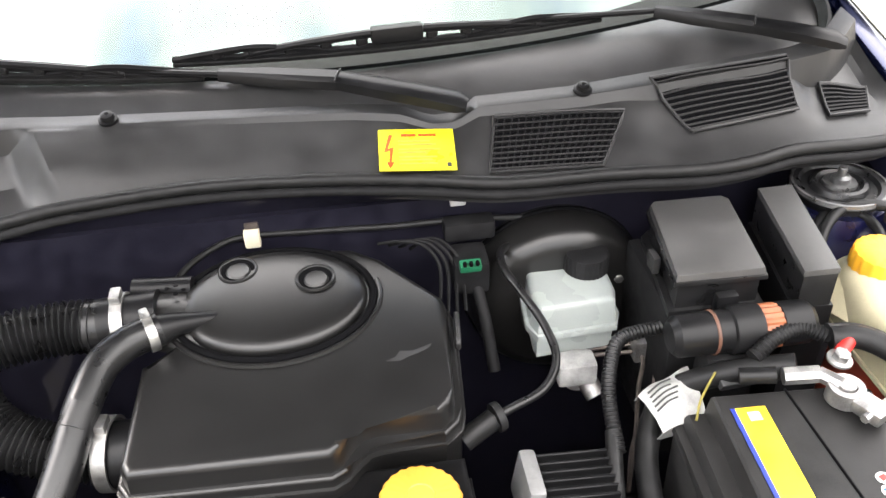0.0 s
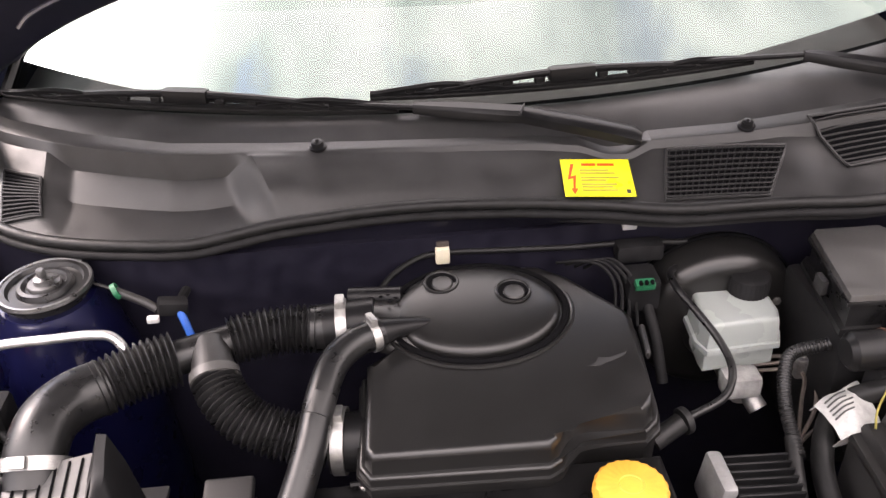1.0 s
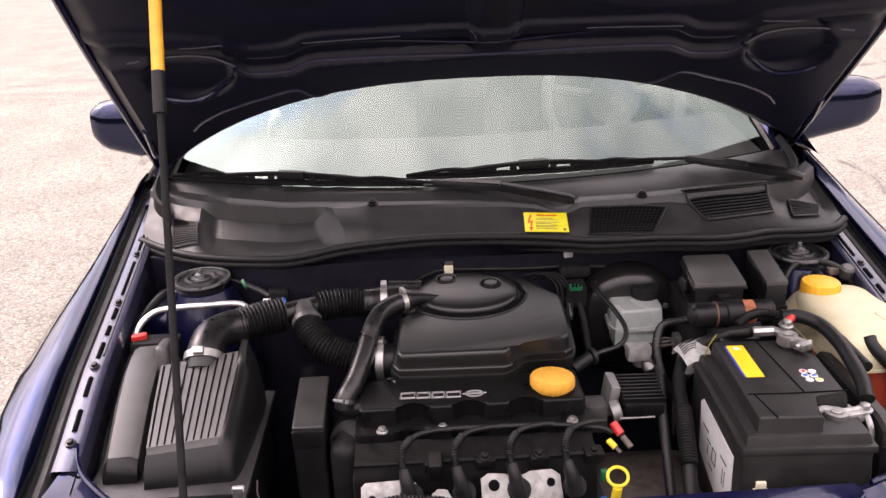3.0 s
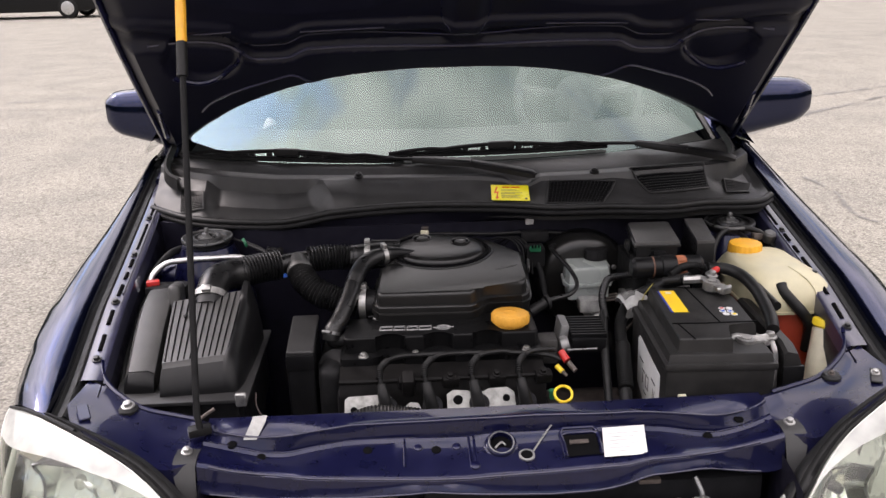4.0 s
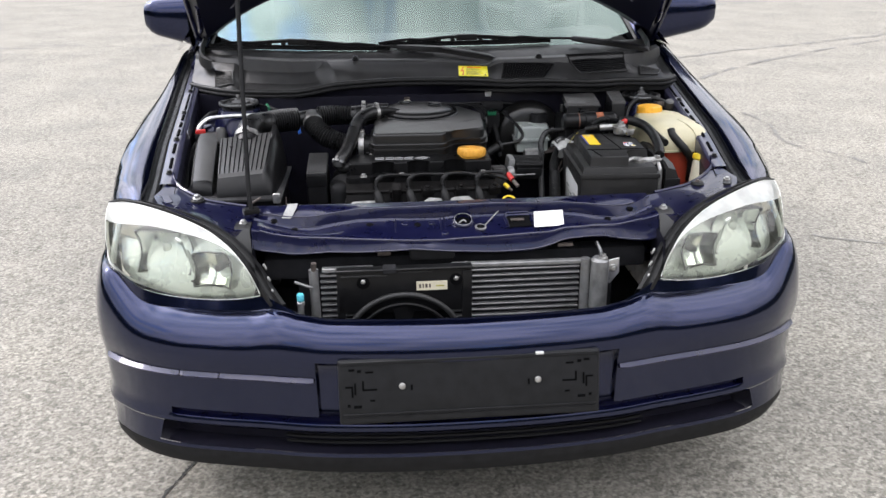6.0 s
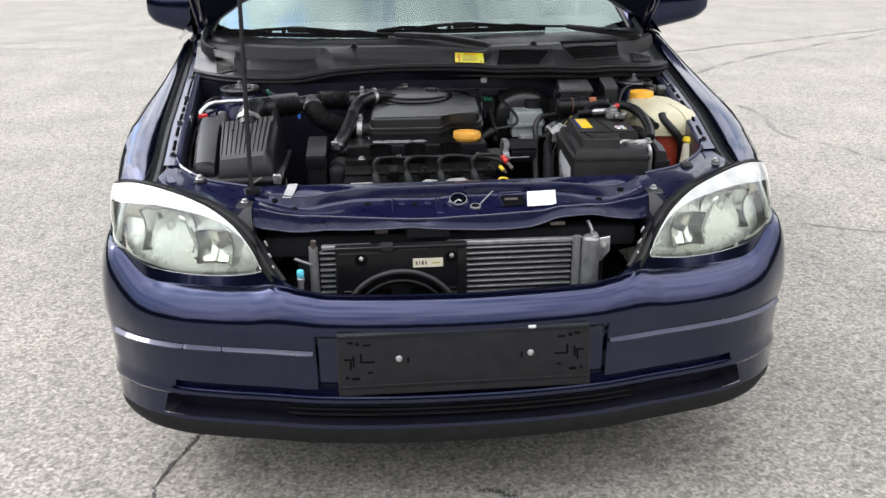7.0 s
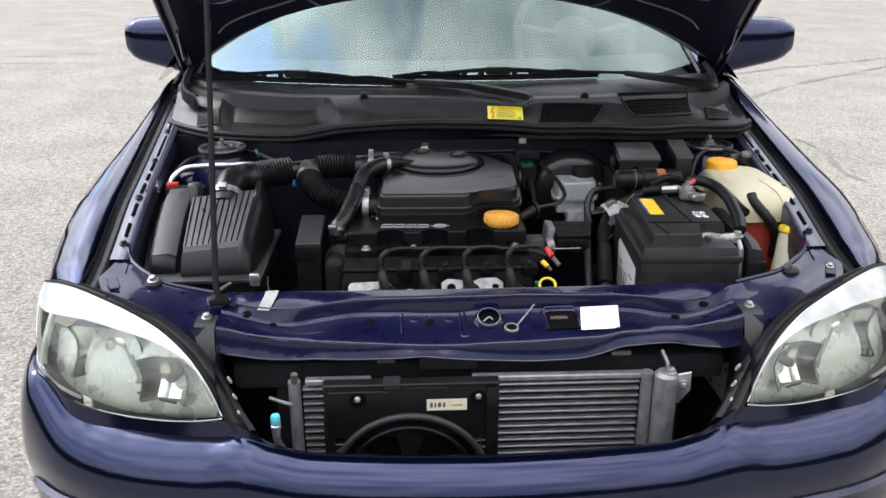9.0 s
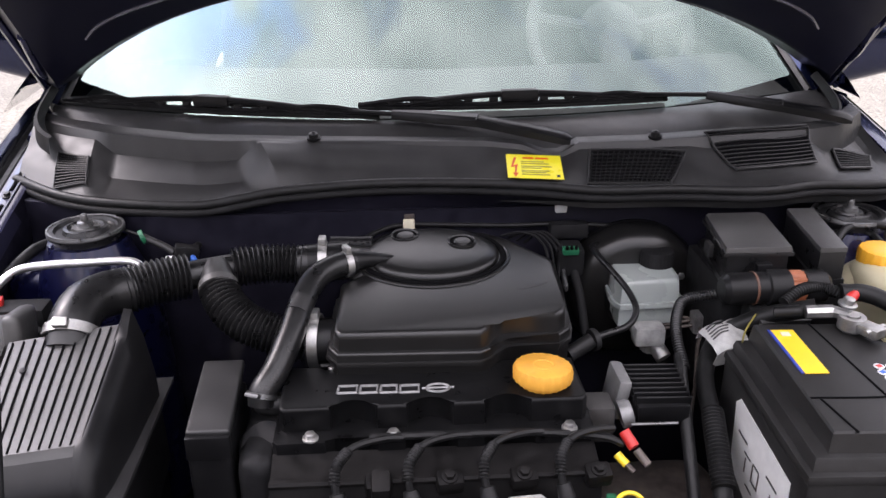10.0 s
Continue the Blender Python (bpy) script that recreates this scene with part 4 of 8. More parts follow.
# ---- front panel ----
# x: ridge y, z; inner crease z; front edge z; lower lip z
FP = [(-0.447, 0.287, 0.7065, 0.694, 0.689, 0.648), (-0.43, 0.283, 0.6975, 0.689, 0.685, 0.643), (-0.4, 0.273, 0.6955, 0.68, 0.676, 0.638), (-0.36, 0.275, 0.6875, 0.669, 0.668, 0.631), (-0.32, 0.275, 0.6885, 0.666, 0.664, 0.631), (-0.28, 0.275, 0.6945, 0.673, 0.66, 0.632), (-0.22, 0.276, 0.7015, 0.681, 0.655, 0.629), (-0.15, 0.274, 0.7035, 0.681, 0.65, 0.629), (-0.1, 0.274, 0.7035, 0.68, 0.647, 0.631), (-0.04, 0.274, 0.7045, 0.679, 0.646, 0.625),
      (0, 0.274, 0.7045, 0.683, 0.648, 0.622), (0.08, 0.272, 0.7065, 0.683, 0.65, 0.618), (0.16, 0.273, 0.7035, 0.684, 0.654, 0.62), (0.2, 0.274, 0.7025, 0.684, 0.656, 0.63), (0.23, 0.275, 0.7025, 0.682, 0.663, 0.641), (0.28, 0.273, 0.6995, 0.677, 0.666, 0.646), (0.32, 0.273, 0.6945, 0.669, 0.667, 0.646), (0.36, 0.273, 0.6895, 0.665, 0.67, 0.64), (0.4, 0.276, 0.6905, 0.673, 0.678, 0.634), (0.43, 0.273, 0.7045, 0.684, 0.685, 0.634), (0.447, 0.283, 0.7085, 0.692, 0.69, 0.64)]


def panel_lines(x):
    """How far forward the shelf bows in the middle: crease y, front edge y, lip y, and the rise that goes with each."""
    k = max(0, min(1, (0.36 - abs(x)) / 0.09))
    k = k * k * (3 - 2 * k)
    return 0.260 + 0.004 * k, 0.207 - 0.021 * k, 0.200 - 0.019 * k, -0.002 * k, 0.0100 * k, 0.0085 * k


rows = []
for x, ry, rz, cz, fz, lz in FP:
    cy, fy, ly, c_up, f_up, l_up = panel_lines(x)
    cz, fz, lz = cz + c_up, fz + f_up, lz + l_up
    top = 0.7035 + 0.002 * (x / 0.4) ** 2
    prof = [(0.314, 0.58), (0.313, top - 0.004), (0.311, top), (0.306, top), (ry + 0.012, (top + rz) / 2), (ry + 0.004, rz), (ry + 0.001, rz + 0.0012), (ry - 0.0015, rz), (ry - 0.003, rz - 0.004), (cy + 0.005, cz + 0.001), (cy + 0.002, cz + 0.002), (cy - 0.0015, cz + 0.002), (cy - 0.006, cz - 0.002), (fy + 0.03, cz + (fz - cz) * 0.55), (fy + 0.007, fz + 0.0015), (fy + 0.002, fz), (fy - 0.003, fz - 0.003), (fy - 0.004, fz - 0.008), (ly - 0.001, lz + 0.010), (ly - 0.005, lz + 0.003), (ly - 0.006, lz), (ly - 0.003, lz - 0.003), (ly + 0.02, lz - 0.004)]
    rows.append([(x, y, z) for y, z in prof])
fine = [spline([r[j] for r in rows], 4) for j in range(len(rows[0]))]
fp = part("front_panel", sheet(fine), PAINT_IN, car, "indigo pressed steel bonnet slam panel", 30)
xs = [-0.43 + 0.86 * i / 86 for i in range(87)]
# pale tubes stand for the light that the panel's rounded edges catch
ridge = [(x, lerp_table(FP, x)[0] - 0.001, lerp_table(FP, x)[1] + 0.0008) for x in xs]
part("panel_edge", tube(spline(ridge[::3], 4), 0.0018, 8, 1, smooth=False), RAIL, fp, "upper edge of the panel, its highlight in the colour")
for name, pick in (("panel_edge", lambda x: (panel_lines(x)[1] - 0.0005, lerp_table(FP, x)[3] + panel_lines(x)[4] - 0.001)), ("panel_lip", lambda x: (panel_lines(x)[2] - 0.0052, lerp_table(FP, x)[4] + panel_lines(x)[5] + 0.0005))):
    part(name, tube(spline([(x, *pick(x)) for x in xs[::3]], 4), 0.0022 if name == "panel_edge" else 0.0017, 8, 1, smooth=False), RAIL, fp, "edge of the panel, its highlight in the colour")
for x0, x1 in ((-0.425, -0.12), (0.175, 0.42)):
    part("panel_edge", tube(spline([(x, panel_lines(x)[0], lerp_table(FP, x)[2] + panel_lines(x)[3] + 0.002) for x in (x0 + (x1 - x0) * i / 24 for i in range(25))], 3), 0.0016, 8, 1, smooth=False), PAINT_IN, fp)
# corner gussets to the wings
for sgn in (-1, 1):
    inner = spline([(0.436, 0.303, 0.701), (0.50, 0.322, 0.706), (0.56, 0.342, 0.712), (0.61, 0.380, 0.722), (0.64, 0.415, 0.732), (0.655, 0.455, 0.745)], 4)
    outer = spline([(0.436, 0.240, 0.688), (0.49, 0.196, 0.690), (0.55, 0.212, 0.711), (0.61, 0.246, 0.725), (0.650, 0.280, 0.728), (0.676, 0.335, 0.731)], 4)
    rows = []
    for a, b in zip(inner, outer):
        r = [a + Vector((0, 0.004, -0.15)), a + Vector((0, 0.003, -0.006)), a, a + Vector((0, -0.012, 0.003)), a.lerp(b, 0.35) + Vector((0, 0, -0.004)), a.lerp(b, 0.7) + Vector((0, 0, -0.004)), b + Vector((0, 0, -0.002)), b + Vector((0, -0.004, -0.03))]
        rows.append([(sgn * p.x, p.y, p.z) for p in r])
    g = part("panel_gusset", sheet(rows), PAINT_IN, car, "indigo painted corner of the slam panel")
    stop = part("rubber_stop", lathe([(0.016, 0), (0.016, 0.008), (0.012, 0.012), (0, 0.012)], pose(sgn * 0.580, 0.334, 0.710, 0, 0, 0), 20), RUBBER, g, "black rubber bonnet stop")
    part("stop_screw", bolt((sgn * 0.580, 0.334, 0.722), (0, -0.2, 1), 0.007 if sgn < 0 else 0.004), STEEL if sgn < 0 else RUSTY, stop, "worn screw in the stop")
    tab = part("wing_tab", box((sgn * 0.640, 0.306, 0.7300), (0.018, 0.040, 0.004), 0.0015, 1, (8, 0, -sgn * 25)), GREYPL if sgn > 0 else PAINT_IN, g, "fixing tab" if sgn < 0 else "grey-black fixing tab")
    if sgn > 0:
        part("tab_bolt", bolt((sgn * 0.640, 0.310, 0.7325), (0, -0.2, 1), 0.005), STEEL, tab, "zinc bolt")
    part("gusset_slot", tube([(sgn * 0.634, 0.392, 0.7318), (sgn * 0.654, 0.402, 0.7352), (sgn * 0.672, 0.414, 0.7385)], 0.002, 6, 3), GAP, g, "dark slot at the panel's end")
    part("drip_lip", tube([(sgn * p.x, p.y - 0.004, p.z + 0.004) for p in inner[2:]], 0.004, 6, 1, smooth=False), PAINT_IN, g)
    rows = [[(sgn * x, y, z) for z in (0.66, 0.52, 0.36, 0.25)] for x, y in ((0.447, 0.24), (0.44, 0.16), (0.43, 0.10))]
    part("lamp_surround", sheet(rows), DARKIN, car, "dark panel beside the radiator")


def panel_z(x, y):
    """Height of the slam panel's sloping shelf."""
    ry, rz, cz, fz, lz = lerp_table(FP, x)
    cy, fy, ly, c_up, f_up, l_up = panel_lines(x)
    cz, fz = cz + c_up, fz + f_up
    return lerp_table([(fy - 0.003, fz - 0.003), (fy + 0.007, fz + 0.0015), (fy + 0.03, cz + (fz - cz) * 0.55), (cy - 0.006, cz - 0.002), (cy, cz + 0.002), (ry, rz)], y)[0]


# latch hole, holes and spring on the panel
q = pose(0.013, 0.240, panel_z(0.013, 0.240) - 0.002, 24, 0, 0) @ Matrix.Scale(0.86, 4)
part("latch_rim", lathe([(0.031, 0.0), (0.030, 0.004), (0.027, 0.005), (0.0265, 0.012), (0.0245, 0.014), (0.0205, 0.014), (0.0195, 0.010), (0.0195, -0.004)], q, 32), PAINT_IN, fp)
part("latch_ring", lathe([(0.0215, 0.0142), (0.0225, 0.0156), (0.0238, 0.0142)], q, 32), DULLALU, fp, "bare metal rim of the latch hole")
part("latch_hole", lathe([(0.0195, 0.004), (0, 0.003)], q, 24), GAP, fp, "black bonnet latch hole")
q = pose(0.050, 0.216, panel_z(0.05, 0.216), 12, 0, 0)
part("spring_hole_rim", lathe([(0.0125, 0.0), (0.0125, 0.003), (0.0095, 0.004), (0.0085, 0.001)], q, 22), DULLALU, fp)
part("spring_hole", lathe([(0.009, 0.003), (0, 0.003)], q, 20), GAP, fp, "small black hole")
part("latch_wire", tube([(0.003, 0.232, 0.676), (0.014, 0.242, 0.679), (0.02, 0.236, 0.677)], 0.0015, 6), STEEL, fp)
part("release_spring", tube([(0.098, 0.272, 0.689), (0.078, 0.246, 0.680), (0.060, 0.222, 0.672), (0.054, 0.216, 0.669), (0.045, 0.216, 0.668)], 0.0016, 6), STEEL, fp, "steel wire spring")
well = sheet([[(x, y, panel_z(x, y) + 0.003) for x in (0.112, 0.125, 0.15, 0.163)] for y in (0.206, 0.212, 0.222, 0.235, 0.25)])
part("catch_hole", well, GAP, fp, "deep black pocket for the catch")
part("catch_tab", box((0.134, 0.232, panel_z(0.134, 0.232) + 0.005), (0.030, 0.008, 0.003), 0.001, 1, (15, 0, 2)), RUSTY, fp, "brown steel catch tab")
part("pocket_rim", tube([(x, y, panel_z(x, y) + 0.002) for x, y in ((0.110, 0.206), (0.110, 0.23), (0.108, 0.25), (0.118, 0.255), (0.158, 0.255), (0.168, 0.25), (0.166, 0.23), (0.165, 0.206))], 0.0038, 8, smooth=False), PAINT_IN, fp)
part("pocket_loop", tube([(x, y, panel_z(x, y) + 0.001) for x, y in ((0.108, 0.250), (0.109, 0.258), (0.114, 0.264), (0.161, 0.264), (0.167, 0.258), (0.168, 0.250))], 0.003, 8, smooth=False), PAINT_IN, fp)
for x in (-0.137, -0.036, -0.028):
    part("panel_crease", tube([(x, y, panel_z(x, y)) for y in (0.262, 0.248, 0.235, 0.222, 0.209)], 0.0022, 6), PAINT_IN, fp)
for x, y, z, r in ((-0.116, 0.245, 0.672, 0.007), (-0.056, 0.245, 0.672, 0.007), (-0.03, 0.206, 0.660, 0.008)):
    part("panel_plug", disc((x, y, panel_z(x, y)), r, 0.003, (0, -0.3, 1), 14, bev=0.5), STEEL if r < 0.007 else PAINT_IN, fp)
for x, y, z in ((-0.405, 0.262, 0.6855), (-0.36, 0.250, 0.6775), (-0.194, 0.243, 0.672), (-0.088, 0.24, 0.669), (0.40, 0.268, 0.6855), (0.345, 0.252, 0.6775)):
    part("panel_hole", disc((x, y, panel_z(x, y)), 0.0075, 0.0016, (0, -0.3, 1), 16), GAP, fp, "round hole in the panel")
# a painted tab, coloured white for the light it reflects
part("lit_tab", sheet([[(-0.376, 0.300, 0.712), (-0.354, 0.302, 0.712)], [(-0.378, 0.288, 0.707), (-0.356, 0.290, 0.706)], [(-0.388, 0.268, 0.690), (-0.368, 0.270, 0.688)]], 0.002), DIRTYWHITE, fp, "bent painted tab, whitened for the light it reflects")

# ---- bulkhead and floor of the bay ----
rows = [[(x, 0.905 + 0.10 * max(0, abs(x) - 0.45) / 0.25, z) for z in (0.25, 0.55, 0.7, 0.8, 0.838)] for x in (-0.72, -0.6, -0.45, -0.2, 0, 0.2, 0.45, 0.6, 0.72)]
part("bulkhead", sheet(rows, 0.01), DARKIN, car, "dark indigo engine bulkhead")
part("undertray", box((0, 0.62, 0.235), (1.25, 1.1, 0.02), 0.005), SOOT, car, "black tray below the engine")
part("radiator_support", box((0, 0.32, 0.255), (1.2, 0.06, 0.05), 0.01), SOOT, car)

# ---- scuttle cowl ----
SEAL = spline([(-0.715, 1.05, 0.855), (-0.62, 0.972, 0.851), (-0.53, 0.932, 0.850), (-0.40, 0.905, 0.852), (-0.33, 0.903, 0.862), (-0.27, 0.905, 0.871), (-0.13, 0.908, 0.878), (0.0, 0.895, 0.880), (0.11, 0.874, 0.880), (0.20, 0.856, 0.876), (0.32, 0.852, 0.876), (0.42, 0.848, 0.872), (0.48, 0.856, 0.870), (0.544, 0.872, 0.870), (0.66, 0.880, 0.866), (0.715, 0.93, 0.866)], 5)
BACK = [(-0.72, 1.19, 0.935), (-0.65, 1.136, 0.932), (-0.54, 1.075, 0.931), (-0.415, 1.026, 0.930), (-0.27, 1.002, 0.930), (-0.126, 0.985, 0.930), (0.05, 0.968, 0.930), (0.10, 0.962, 0.926), (0.135, 0.955, 0.913), (0.162, 0.956, 0.913), (0.187, 0.960, 0.929), (0.30, 0.962, 0.930), (0.44, 0.985, 0.931), (0.585, 1.010, 0.931), (0.64, 1.03, 0.932), (0.72, 1.12, 0.936)]
# x: how much of the rise is done at a quarter, half, three quarters of the depth
RISE = [(-0.72, 0.3, 0.5, 0.75), (-0.62, 0.30, 0.50, 0.76), (-0.583, 0.33, 0.54, 0.78), (-0.552, 0.09, 0.20, 0.53), (-0.337, 0.06, 0.16, 0.5), (-0.302, 0.55, 0.80, 0.92), (-0.27, 0.5, 0.76, 0.90), (-0.2, 0.38, 0.62, 0.85), (0.15, 0.2, 0.45, 0.75), (0.36, 0.2, 0.45, 0.72), (0.40, 0.06, 0.25, 0.62), (0.58, 0.06, 0.25, 0.62), (0.61, 0.05, 0.12, 0.3), (0.70, 0.05, 0.12, 0.3), (0.72, 0.3, 0.5, 0.7)]


def cowl_point(x, k, up=0.0):
    """A point of the cowl: k runs from the seal (0) to the rear edge (1)."""
    T = [tuple(p) for p in SEAL]
    fy, fz = lerp_table(T, x)
    by, bz = lerp_table(BACK, x)
    a, b, c = lerp_table(RISE, x)
    h = lerp_table([(0, 0.0), (0.25, a), (0.5, b), (0.71, c), (0.735, c + 0.02), (0.79, 0.94), (0.81, 0.955), (1, 1)], k)[0]
    return Vector((x, fy + (by - fy) * k, fz + (bz - fz) * h + up))


cowl = thing("scuttle_cowl", (0, 0.97, 0.84), "grey-black plastic scuttle cowl below the windscreen", "car trim")
xs = [-0.715 + 0.005 * i for i in range(101)] + [-0.21 + 0.925 * i / 93 for i in range(94)]
ks = [0, 0.03, 0.08, 0.16, 0.25, 0.36, 0.48, 0.6, 0.71, 0.735, 0.76, 0.79, 0.81, 0.88, 0.94, 0.98, 1.0]
rows = []
for x in xs:
    # the flank of the left basin runs aslant
    wr_ = max(0, 1 - abs(x + 0.318) / 0.10)
    r = []
    for k in ks:
        h = cowl_point(x, k).z
        p = cowl_point(x + 0.058 * (0.6 - k) * wr_, k)
        r.append(Vector((p.x, p.y, h)))
    f = r[0]
    rows.append([f + Vector((0, 0.004, -0.03)), f + Vector((0, 0.002, -0.008))] + r + [r[-1] + Vector((0, 0.004, -0.004)), r[-1] + Vector((0, 0.012, -0.02))])
part("cowl_panel", sheet(rows), GREYPL, cowl, "", 22)
part("cowl_seal", tube([p + Vector((0, -0.005, 0.001)) for p in SEAL], 0.0075, 12, 1, smooth=False), RUBBER, cowl, "black rubber sealing lip")
part("seal_foot", tube([p + Vector((0, -0.013, -0.009)) for p in SEAL], 0.0055, 10, 1, smooth=False), MATT, cowl)
rows = [[(p.x, 0.905 + 0.10 * max(0, abs(p.x) - 0.45) / 0.25, 0.836), (p.x, p.y - 0.010, p.z - 0.016), (p.x, p.y + 0.004, p.z - 0.010)] for p in SEAL]
part("bulkhead_lip", sheet(rows), DARKIN, car, "dark indigo flange below the cowl")


def slats(name, corners, n, across, label):
    """A vent: a dark field in the cowl with fine bars; corners as seen clockwise from the rear left."""
    tl, tr, br, bl = [Vector(c) for c in corners]
    def at(u, v, up=0.0):
        p = tl.lerp(tr, u).lerp(bl.lerp(br, u), v)
        return on_cowl(p.x, p.y, 0.003 + up)
    def line(u0, v0, u1, v1, up):
        return [at(u0 + (u1 - u0) * k / 6, v0 + (v1 - v0) * k / 6, up) for k in range(7)]
    vent = part(name, sheet([[at(u / 6, v / 4) for v in range(5)] for u in range(7)]), GAP, cowl, label)
    for i in range(n):
        v = (i + 0.5) / n
        part("slat", tube(line(0, v, 1, v, 0.0015), 0.0015, 6, 1, smooth=False), BLACK, vent)
    for i in range(across):
        u = (i + 0.5) / across
        part("slat", tube(line(u, 0, u, 1, 0.001), 0.0011, 5, 1, smooth=False), BLACK, vent)
    part("vent_rim", tube(line(0, 0, 1, 0, 0.001) + line(1, 0, 1, 1, 0.001)[1:] + line(1, 1, 0, 1, 0.001)[1:] + line(0, 1, 0, 0, 0.001)[1:], 0.002, 6, smooth=False), GREYPL, vent)


def on_cowl(x, y, up=0.001):
    fy = lerp_table([tuple(p) for p in SEAL], x)[0]
    by = lerp_table(BACK, x)[0]
    return cowl_point(x, (y - fy) / (by - fy), up)


slats("vent_mesh", [(0.204, 0.928), (0.355, 0.925), (0.312, 0.858), (0.188, 0.865)], 10, 18, "black mesh air intake")
slats("vent_slats", [(0.394, 0.958), (0.575, 0.988), (0.575, 0.935), (0.432, 0.905)], 10, 0, "slatted black air vent")
slats("vent_slats", [(0.626, 0.985), (0.695, 0.99), (0.668, 0.935), (0.614, 0.928)], 8, 0, "small slatted black vent")
slats("vent_slats", [(-0.646, 1.06), (-0.587, 1.025), (-0.579, 0.972), (-0.635, 0.985)], 13, 0, "small slatted black vent")
for x, y in ((-0.224, 0.984), (0.311, 0.948)):
    p = on_cowl(x, y)
    part("fixing_screw", lathe([(0.011, 0), (0.011, 0.003), (0.008, 0.004), (0.007, 0.009), (0.003, 0.010), (0, 0.007)], pose(*p, 15, 0, 0), 14), BLACK, cowl, "black fixing screw")


# ---- warning label on the cowl ----
def sticker(name, o, ux, uy, w, h, material, label, category):
    """A thin label: o its lower left corner, ux and uy its edges' directions."""
    ux, uy = Vector(ux).normalized(), Vector(uy).normalized()
    n = ux.cross(uy).normalized()
    m = Matrix((ux.to_4d(), uy.to_4d(), n.to_4d(), (0, 0, 0, 1))).transposed()
    for i in range(3):
        m[3][i] = 0
        m[i][3] = o[i]
    m[3][3] = 1
    base = thing(name, o, label, category)
    part("sheet", prism([(0, 0), (w, 0), (w, h), (0, h)], 0, 0.0006, 0, m=m), material, base)
    return base, m


def bars(rects, m, material, parent, name="print", label="", z=0.0012):
    bm = bmesh.new()
    for x, y, w, h in rects:
        prism([(x, y), (x + w, y), (x + w, y + h), (x, y + h)], 0.0004, z, 0, bm=bm, m=m)
    return part(name, bm, material, parent, label)


a, b, c = Vector((0.069, 0.876, 0.892)), Vector((0.152, 0.866, 0.890)), Vector((0.073, 0.934, 0.911))
lab, m = sticker("warning_label", a, b - a, c - a, (b - a).length, (c - a).length, LABELY, "yellow high-voltage warning label stuck on the cowl", "label")
W, H = (b - a).length, (c - a).length
bars([(W * 0.3, H * 0.82, W * 0.2, H * 0.06), (W * 0.53, H * 0.82, W * 0.24, H * 0.06)], m, LABELR, lab, "heading_print", "red heading bars")
bars([(W * 0.26, H * y, W * w, H * 0.035) for y, w in ((0.68, 0.42), (0.6, 0.5), (0.48, 0.55), (0.41, 0.36), (0.3, 0.5), (0.23, 0.44), (0.14, 0.5))], m, LABELD, lab, "text_print", "small rows of print")
bars([(W * 0.88, H * 0.08, W * 0.06, H * 0.09)], m, INK, lab, "mark_print")
bm = bmesh.new()
prism([(W * 0.14, H * 0.86), (W * 0.19, H * 0.86), (W * 0.12, H * 0.52), (W * 0.2, H * 0.56), (W * 0.16, H * 0.2), (W * 0.2, H * 0.2), (W * 0.14, H * 0.04), (W * 0.1, H * 0.2), (W * 0.13, H * 0.2), (W * 0.15, H * 0.48), (W * 0.07, H * 0.44)], 0.0004, 0.0012, 0, bm=bm, m=m)
part("bolt_print", bm, LABELR, lab, "red lightning arrow")

# ---- windscreen ----
def glass_point(x, k, off=0.0):
    """x across at the base, k from base (0) to roof (1)."""
    q = x * (1 - 0.14 * k)
    y = 1.022 + 0.36 * x * x + 0.84 * k - 0.10 * k * x * x
    z = 0.936 + 0.45 * k + 0.008 * math.sin(math.pi * k) - 0.04 * k * (x / 0.65) ** 2
    return Vector((q, y - 0.47 * off, z + 0.88 * off))


gx = [-0.69 + 1.38 * i / 30 for i in range(31)]
gk = [i / 14 for i in range(15)]
screen = part("windscreen", sheet([[glass_point(x, k) for k in gk] for x in gx]), SCREEN, car, "greenish windscreen reflecting clouds")
screen.visible_shadow = False
part("screen_band", sheet([[glass_point(x, k, -0.004) for k in (0, 0.01, 0.022)] for x in gx]), MATT, screen, "black printed band along the glass")
for sgn in (-1, 1):
    part("screen_band", sheet([[glass_point(sgn * x, k, -0.004) for k in gk] for x in (0.655, 0.672, 0.69)]), MATT, screen)
    rows = [[glass_point(sgn * 0.69, k) + Vector((sgn * dx, dy, dz)) for dx, dy, dz in ((-0.012, -0.006, 0.006), (0.004, -0.01, 0.016), (0.03, 0.01, 0.012), (0.055, 0.06, -0.02), (0.05, 0.09, -0.05))] for k in gk]
    part("pillar", sheet(rows), PAINT, car, "indigo windscreen pillar")
    part("pillar_trim", sheet([[glass_point(sgn * 0.69, k) + Vector((sgn * dx, -0.004, dz)) for dx, dz in ((-0.02, 0.006), (-0.014, 0.012), (-0.006, 0.010))] for k in gk]), RUBBER, car)
rows = []
for x in gx:
    b, g = Vector((x, *lerp_table(BACK, x))), glass_point(x, 0)
    rows.append([b + Vector((0, 0.008, -0.014)), b + Vector((0, 0.014, -0.010)), b.lerp(g, 0.6) + Vector((0, 0, 0.004)), g + Vector((0, -0.002, 0.008)), g + Vector((0, 0.006, 0.008))])
part("screen_trim", sheet(rows), GREYPL, screen, "grey-black plastic strip at the foot of the glass", 50)
